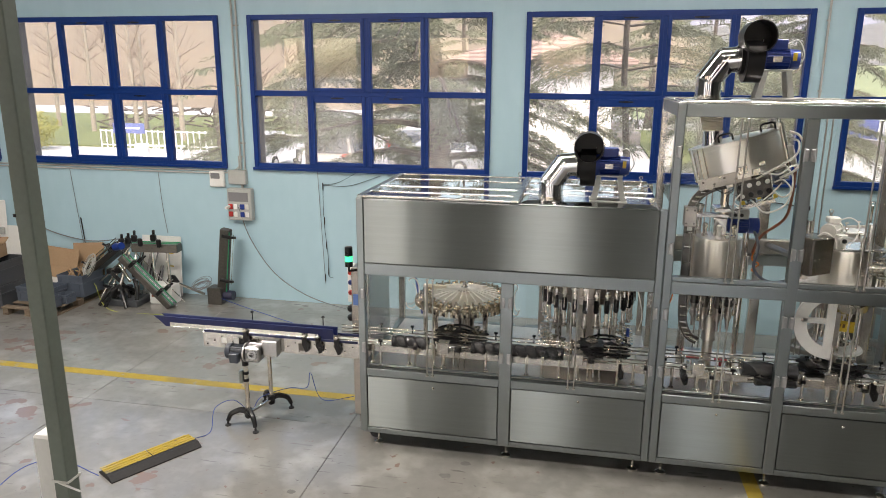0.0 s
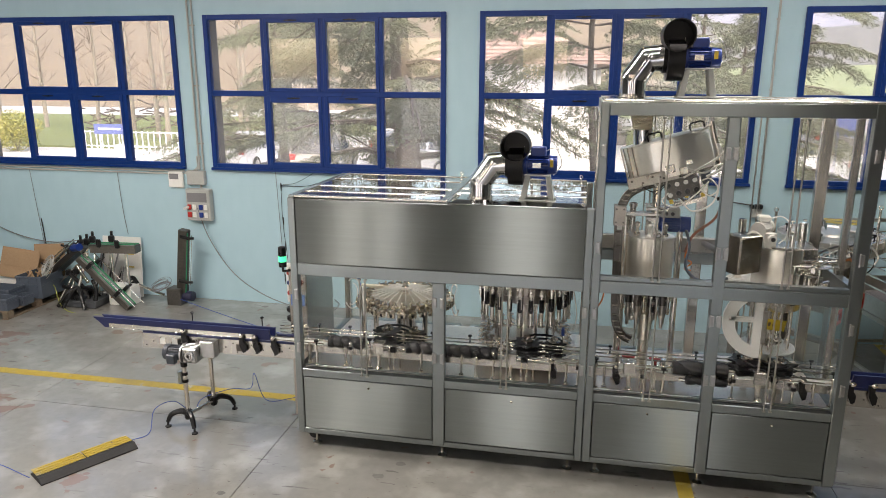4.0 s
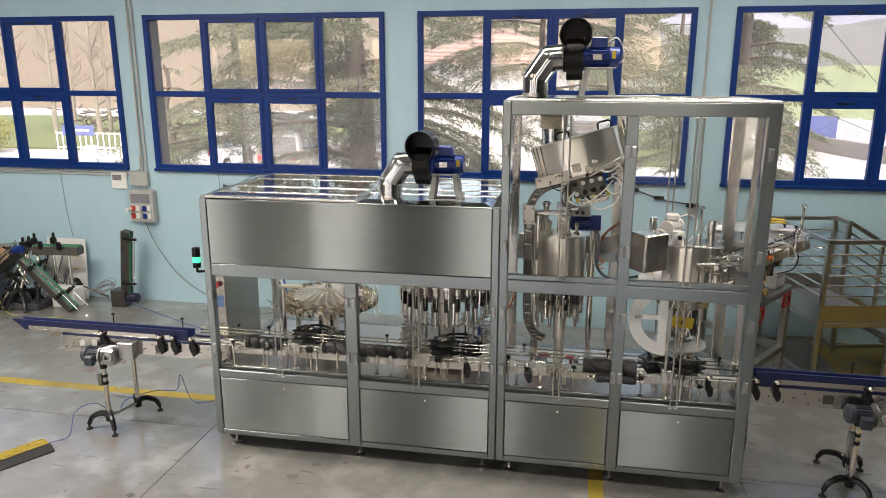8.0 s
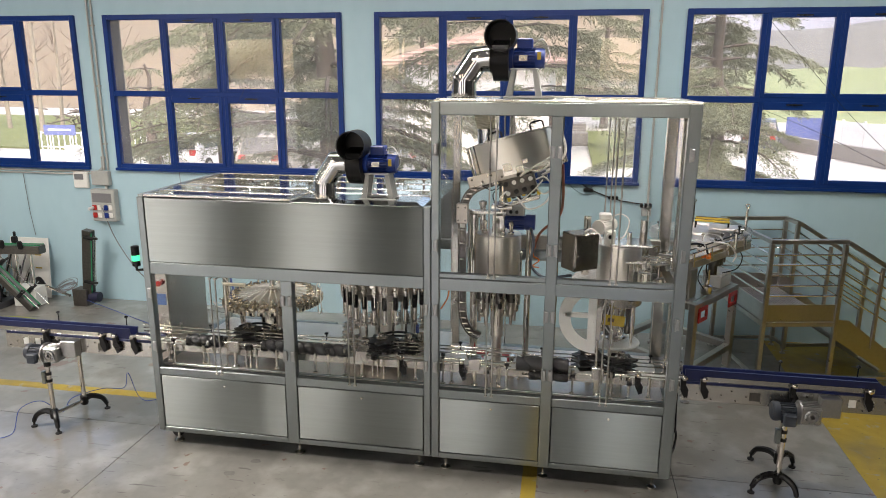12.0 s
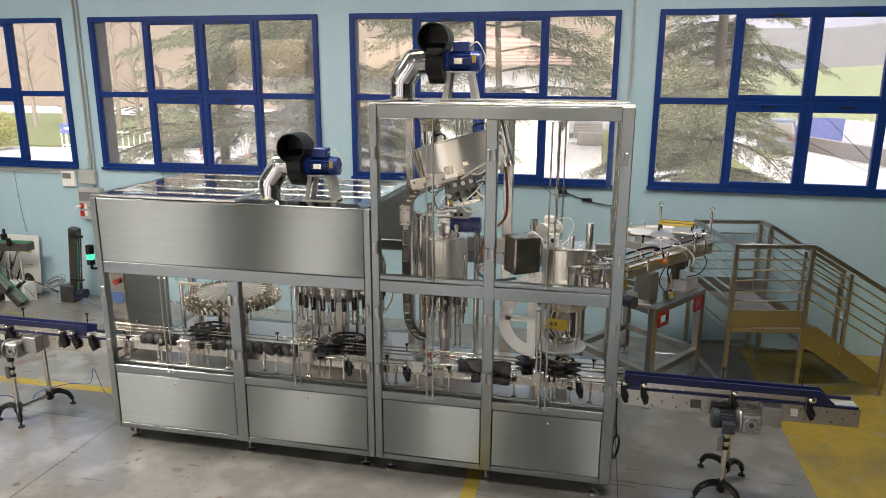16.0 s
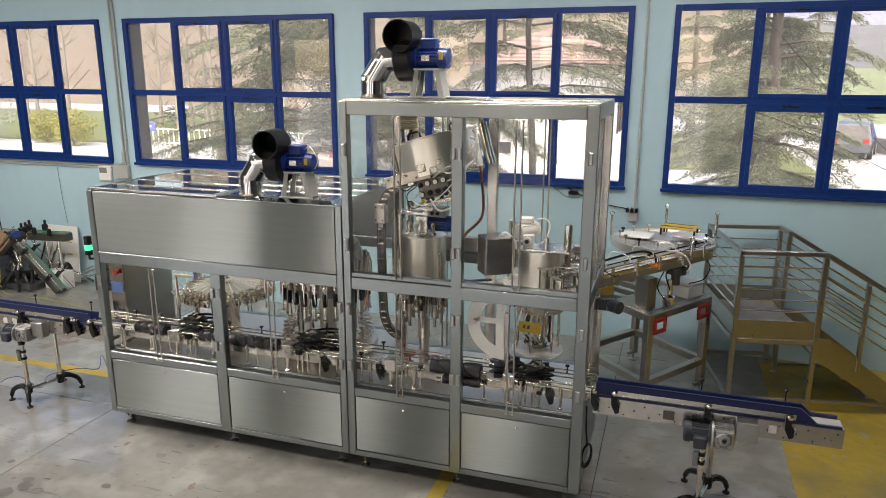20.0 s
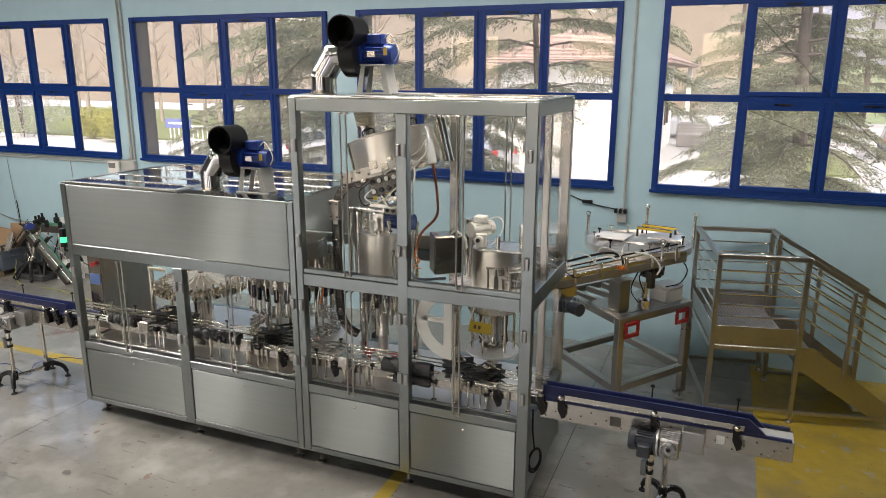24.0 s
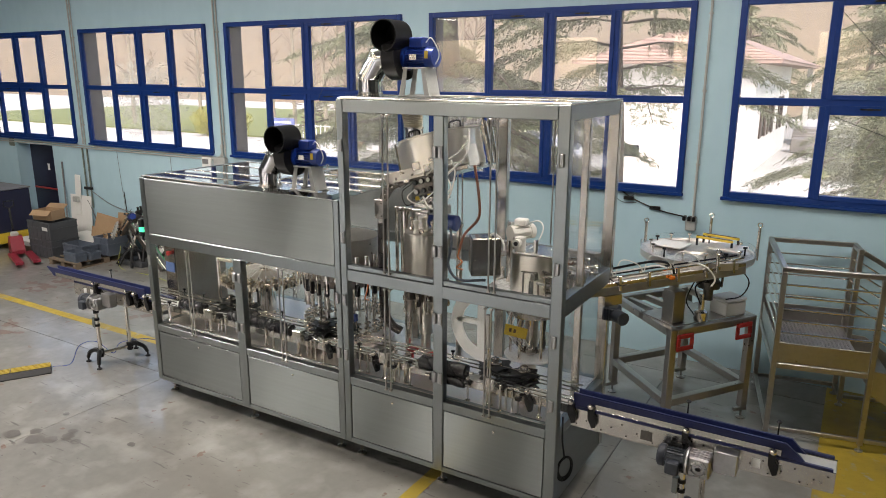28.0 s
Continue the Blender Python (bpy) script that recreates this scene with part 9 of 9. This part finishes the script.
# bare young trees on the far lawn
M_TWIG = mat("bare_twigs", (0.180, 0.132, 0.102), rough=0.9)
for k in range(16):
    rnd = random.Random(100 + k)
    x, y = -46 + 2.1 * k + rnd.uniform(-0.6, 0.6), 36 + rnd.uniform(-2, 10)
    t = thing("bare_tree", "slender bare tree on the lawn", "tree", (x, y, -0.05), "bare trees on the far lawn")
    h = rnd.uniform(8, 12)
    bm = B()
    tube(bm, [(x, y, -0.1), (x + rnd.uniform(-0.2, 0.2), y, h * 0.5), (x + rnd.uniform(-0.4, 0.4), y, h)], 0.13, 8, radii=[0.16, 0.1, 0.02])
    part("trunk", bm, M_TRUNKP, t)
    bm = B()
    for j in range(34):
        z = rnd.uniform(2.2, h * 0.95)
        a, ln = rnd.uniform(0, 6.28), rnd.uniform(0.6, 2.0) * (1.1 - z / h * 0.7)
        p = Vector((x, y, z))
        q = p + Vector((math.cos(a) * ln, math.sin(a) * ln, ln * rnd.uniform(0.5, 1.2)))
        tube(bm, [p, q], 0.02, 4, radii=[0.03, 0.008])
        for s in range(2):
            w = p.lerp(q, rnd.uniform(0.3, 0.8))
            tube(bm, [w, w + Vector((rnd.uniform(-0.7, 0.7), rnd.uniform(-0.7, 0.7), rnd.uniform(0.3, 0.9)))], 0.01, 3, radii=[0.014, 0.005])
    part("twigs", bm, M_TWIG, t)

# ---- house ----
h = thing("house", "white rendered bungalow with a tiled hip roof and brown shutters", "house", (-2, 40, -0.12))
X0, X1, Y0, Y1, EZ = -5.2, 1.0, 31.0, 44.0, 4.15
for nm, q in (("wall", (X0, X1, Y0, Y0 + 0.3)), ("wall", (X1 - 0.3, X1, Y0 + 0.3, Y1)), ("wall", (X0, X0 + 0.3, Y0 + 0.3, Y1)), ("wall", (X0, X1, Y1, Y1 + 0.3))):
    boxpart(nm, M_HWALL, h, q[0], q[1], q[2], q[3], -0.12, EZ, 0)
bm = B()
e = 0.9
r = [(X0 - e, Y0 - e), (X1 + e, Y0 - e), (X1 + e, 52.0), (X0 - e, 52.0)]
a = [bm.verts.new((x, y, EZ)) for x, y in r]
a2 = [bm.verts.new((x, y, EZ + 0.12)) for x, y in r]
tp = [bm.verts.new(p) for p in (((X0 + X1) / 2, Y0 + 3.4, EZ + 1.65), ((X0 + X1) / 2, 48.5, EZ + 1.65))]
bm.faces.new(a[::-1])
for i in range(4):
    bm.faces.new((a[i], a[(i + 1) % 4], a2[(i + 1) % 4], a2[i]))
for f in ((a2[0], a2[1], tp[0]), (a2[1], a2[2], tp[1], tp[0]), (a2[2], a2[3], tp[1]), (a2[3], a2[0], tp[0], tp[1])):
    bm.faces.new(f)
roof = part("roof", bm, M_TILE, h, "weathered tiled hip roof", smooth=False)
bm = B()
for k in range(26):
    z = EZ + 0.14 + k * 0.06
    w = 1 - k / 26
    cx = (X0 + X1) / 2
    hw = (X1 - X0 + 2 * e) / 2 * w
    tube(bm, [(cx - hw, Y0 - e + (3.4 + e) * (1 - w), z), (cx + hw, Y0 - e + (3.4 + e) * (1 - w), z)], 0.04, 5)
    tube(bm, [(cx + hw, Y0 - e + (3.4 + e) * (1 - w), z), (cx + hw, 52.0 - 3.5 * (1 - w), z)], 0.04, 5)
part("tile_courses", bm, M_TILE, roof)
for y in (33.6, 36.2, 40.0):
    w = boxpart("window", M_CARGL, h, X1 - 0.05, X1 + 0.01, y, y + 1.0, 1.2, 2.7, 0)
    for s in (-0.5, 1.02):
        boxpart("shutter", M_SHUT, w, X1 + 0.01, X1 + 0.06, y + s, y + s + 0.48, 1.15, 2.75, 0.01)
boxpart("window", M_CARGL, h, -4.1, -3.3, Y0 - 0.02, Y0 + 0.04, 0.35, 0.85, 0, "low barred basement window")
boxpart("porch_wall", M_SHUT, h, X1 - 1.8, X1 - 0.3, 44.4, 44.6, -0.12, EZ, 0, "brown panelled porch wall")
boxpart("porch_post", M_HWALL, h, X1 + 0.3, X1 + 0.6, 51.0, 51.3, -0.12, EZ, 0.02)
for k in range(5):
    boxpart("step", M_STONE, h, X1 + 0.2, X1 + 2.0, 46.0 + 0.32 * k, 46.32 + 0.32 * k + (2 if k == 4 else 0), -0.12, 0.05 + 0.17 * k, 0.01)
bm = B()
bx(bm, 1.6, 3.0, 41.2, 42.6, -0.12, 0.6, 0.05)
lone("planter", bm, M_STONE, "low stone planter beside the path", "planter")

# ---- cars ----


def car(x, y, yaw, paint, label, tall=1.5):
    t = thing("car", label, "car", (x, y, -0.12), "parked cars")
    m = Matrix.Translation((x, y, -0.12)) @ pose(0, 0, 0, 0, 0, yaw)
    bm = B()
    # side outline, then a slight inward lean of the cabin
    side = [(-2.1, 0.35), (-2.15, 0.75), (-2.0, 0.95), (-1.75, tall * 0.93), (-1.3, tall), (0.3, tall), (1.0, 1.0), (1.95, 0.86), (2.12, 0.6), (2.1, 0.3)]
    def wid(z):
        return 0.85 if z < 1.0 else 0.85 - 0.22 * (z - 1.0) / max(0.2, tall - 1.0)
    a = [bm.verts.new(m @ Vector((p, -wid(q), q))) for p, q in side]
    b = [bm.verts.new(m @ Vector((p, wid(q), q))) for p, q in side]
    bm.faces.new(a)
    bm.faces.new(b[::-1])
    for i in range(len(side)):
        j = (i + 1) % len(side)
        bm.faces.new((a[i], b[i], b[j], a[j]))
    bmesh.ops.recalc_face_normals(bm, faces=bm.faces)
    part("body", bm, paint, t, smooth=False)
    bm = B()
    for s in (-1, 1):
        for x0, x1 in ((-1.55, -0.7), (-0.6, 0.35)):
            zz = tall - 0.12
            pts = [(x0, 1.02), (x1 + (0.25 if x0 > -1 else 0), 1.02), (x1, zz), (x0 + 0.12, zz)]
            v = [bm.verts.new(m @ Vector((p, s * (wid(q) + 0.008), q))) for p, q in pts]
            bm.faces.new(v)
    v = [bm.verts.new(m @ Vector(p)) for p in ((-2.0, -0.7, 1.02), (-2.0, 0.7, 1.02), (-1.79, 0.6, tall * 0.9), (-1.79, -0.6, tall * 0.9))]
    bm.faces.new(v)
    v = [bm.verts.new(m @ Vector(p)) for p in ((1.0, -0.75, 1.02), (1.0, 0.75, 1.02), (0.36, 0.62, tall - 0.02), (0.36, -0.62, tall - 0.02))]
    bm.faces.new(v)
    bmesh.ops.recalc_face_normals(bm, faces=bm.faces)
    part("windows", bm, M_CARGL, t, smooth=False)
    for wx in (-1.3, 1.3):
        for wy in (-0.8, 0.8):
            bm = B()
            rod(bm, m @ Vector((wx, wy - 0.1, 0.32)), m @ Vector((wx, wy + 0.1, 0.32)), 0.32, 18)
            w = part("wheel", bm, M_RUBBER, t)
            bm = B()
            s = 1 if wy > 0 else -1
            rod(bm, m @ Vector((wx, wy + s * 0.09, 0.32)), m @ Vector((wx, wy + s * 0.115, 0.32)), 0.2, 14)
            part("rim", bm, M_ALU, w)
    for s in (-0.62, 0.62):
        boxpart("tail_light", M_RED, t, -2.12, -1.98, s - 0.12, s + 0.12, 0.75, 1.0, 0.02, m=m)
        boxpart("headlight", M_WHITE, t, 1.98, 2.1, s - 0.14, s + 0.14, 0.6, 0.74, 0.02, m=m)


car(-9.3, 26.2, 95, M_CARB, "beige people carrier parked tail to the hall", 1.8)
car(-5.6, 27.6, 160, M_CARS, "silver estate car parked beside the hall", 1.5)
car(-13.0, 27.3, 92, M_CARW, "white hatchback parked behind the cedars", 1.5)
car(-6.4, 30.0, 20, M_CARG, "grey saloon parked by the fence", 1.45)
car(11.9, 40.0, 74, M_CARG, "dark off-road car parked on the yard", 1.75)
# white fence behind the cars
f = thing("fence", "white metal fence behind the parked cars", "fence", (-12, 30.5, 0))
for k in range(60):
    x = -24 + k * 0.32
    boxpart("slat", M_FENCE, f, x, x + 0.05, 31.5, 31.54, -0.12, 0.95, 0)
for z in (0.15, 0.85):
    boxpart("rail", M_FENCE, f, -24, -5.2, 31.54, 31.58, z, z + 0.06, 0)
# raised wall and fence on the right
w = thing("garden_wall", "low grey yard wall with white and blue fence panels", "wall", (15, 42, 0))


def run(name, material, p, q, z0, z1, th, label=""):
    d = math.hypot(q[0] - p[0], q[1] - p[1])
    mm = Matrix.Translation((*p, 0)) @ Matrix.Rotation(math.atan2(q[1] - p[1], q[0] - p[0]), 4, "Z")
    return boxpart(name, material, w, 0, d, -th / 2, th / 2, z0, z1, 0.01, label, mm)


run("base", M_STONE, (13.4, 43.2), (16.0, 31.5), -0.12, 0.62, 0.3, "low concrete wall")
run("panel", M_SIGN, (14.9, 46.4), (16.6, 45.4), 0.0, 1.4, 0.06, "blue fence panel")
for k in range(6):
    p, q = Vector((16.65, 45.3)), Vector((19.2, 34.0))
    a, b = p.lerp(q, k / 6), p.lerp(q, (k + 0.93) / 6)
    run("panel", M_FENCE, a, b, 0.1, 1.35, 0.05)
    run("post", M_FENCE, b, p.lerp(q, (k + 1) / 6), -0.12, 1.45, 0.08)
# blue direction sign and barrier on the far lawn
s = thing("road_sign", "small blue sign board with unreadable white lettering", "sign", (-17.9, 25.2, -0.12))
boxpart("board", M_SIGN, s, -18.6, -17.2, 25.2, 25.24, 1.35, 1.75, 0.01)
boxpart("text_bar", M_WHITE, s, -18.4, -17.4, 25.19, 25.2, 1.52, 1.6, 0)
for x in (-18.4, -17.4):
    rodpart("leg", M_FENCE, s, (x, 25.26, -0.12), (x, 25.26, 1.75), 0.03, 8)
s = thing("barrier", "white rail barrier at the yard entrance", "barrier", (-16.8, 24.8, -0.12))
boxpart("box", M_FENCE, s, -17.3, -16.9, 24.6, 25.0, -0.12, 1.0, 0.02)
for z in (0.5, 0.9):
    boxpart("rail", M_FENCE, s, -16.9, -13.5, 24.75, 24.8, z, z + 0.07, 0.005)
for k in range(6):
    boxpart("post", M_FENCE, s, -16.5 + 0.55 * k, -16.43 + 0.55 * k, 24.74, 24.81, -0.12, 0.9, 0.005)

random.seed(77)
t = thing("wood_pile", "heap of cut brown branches on the lawn edge", "wood pile", (-27, 44, 0))
bm = B()
for k in range(170):
    p = Vector((random.uniform(-33, -19), random.uniform(43, 46), random.uniform(0, 1.5)))
    tube(bm, [p, p + Vector((random.uniform(-1.2, 1.2), random.uniform(-0.8, 0.8), random.uniform(-0.3, 0.6)))], 0.05, 4)
tagged(part("branches", bm, M_BARK, t), kind="stuff")
for k, (sx, sy, sr, mt, lb) in enumerate(((-27.5, 31, 1.2, M_FORS, "yellow flowering shrub on the lawn"), (-30.5, 32, 1.1, M_FORS, "yellow flowering shrub on the lawn"), (-35.0, 31.0, 2.8, M_PALE, "pale silvery shrub with fine leaves"), (5.7, 38.0, 2.5, M_OLIVE, "round grey green olive shrub on the lawn"), (7.6, 41.0, 1.9, M_OLIVE, "round grey green olive shrub on the lawn"))):
    t = thing("shrub", lb, "shrub", (sx, sy, 0))
    V, F = [], []
    rnd = random.Random(200 + k)
    for i in range(2600 if sr < 2.0 else 5200):
        d = Vector((rnd.gauss(0, 1), rnd.gauss(0, 1), rnd.gauss(0, 1))).normalized() * sr * rnd.random() ** 0.4
        p = Vector((sx, sy, sr * 0.75)) + Vector((d.x * (1 + 0.25 * math.sin(5 * d.z)), d.y, d.z * 0.9))
        u = Vector((rnd.uniform(-1, 1), rnd.uniform(-1, 1), rnd.uniform(-1, 1))).normalized() * 0.06
        w2 = u.cross(Vector((rnd.uniform(-1, 1), rnd.uniform(-1, 1), 1))).normalized() * 0.04
        i0 = len(V)
        V += [tuple(p - u), tuple(p + w2), tuple(p + u), tuple(p - w2)]
        F.append((i0, i0 + 1, i0 + 2, i0 + 3))
    me = bpy.data.meshes.new("leaves")
    me.from_pydata(V, [], F)
    me.materials.append(mt)
    lv = new("leaves", me)
    under(lv, t)
    tagged(lv, kind="stuff")
    for i in range(5):
        rodpart("stem", M_BARK, t, (sx, sy, -0.1), (sx + rnd.uniform(-0.6, 0.6), sy + rnd.uniform(-0.4, 0.4), sr), 0.03, 5)
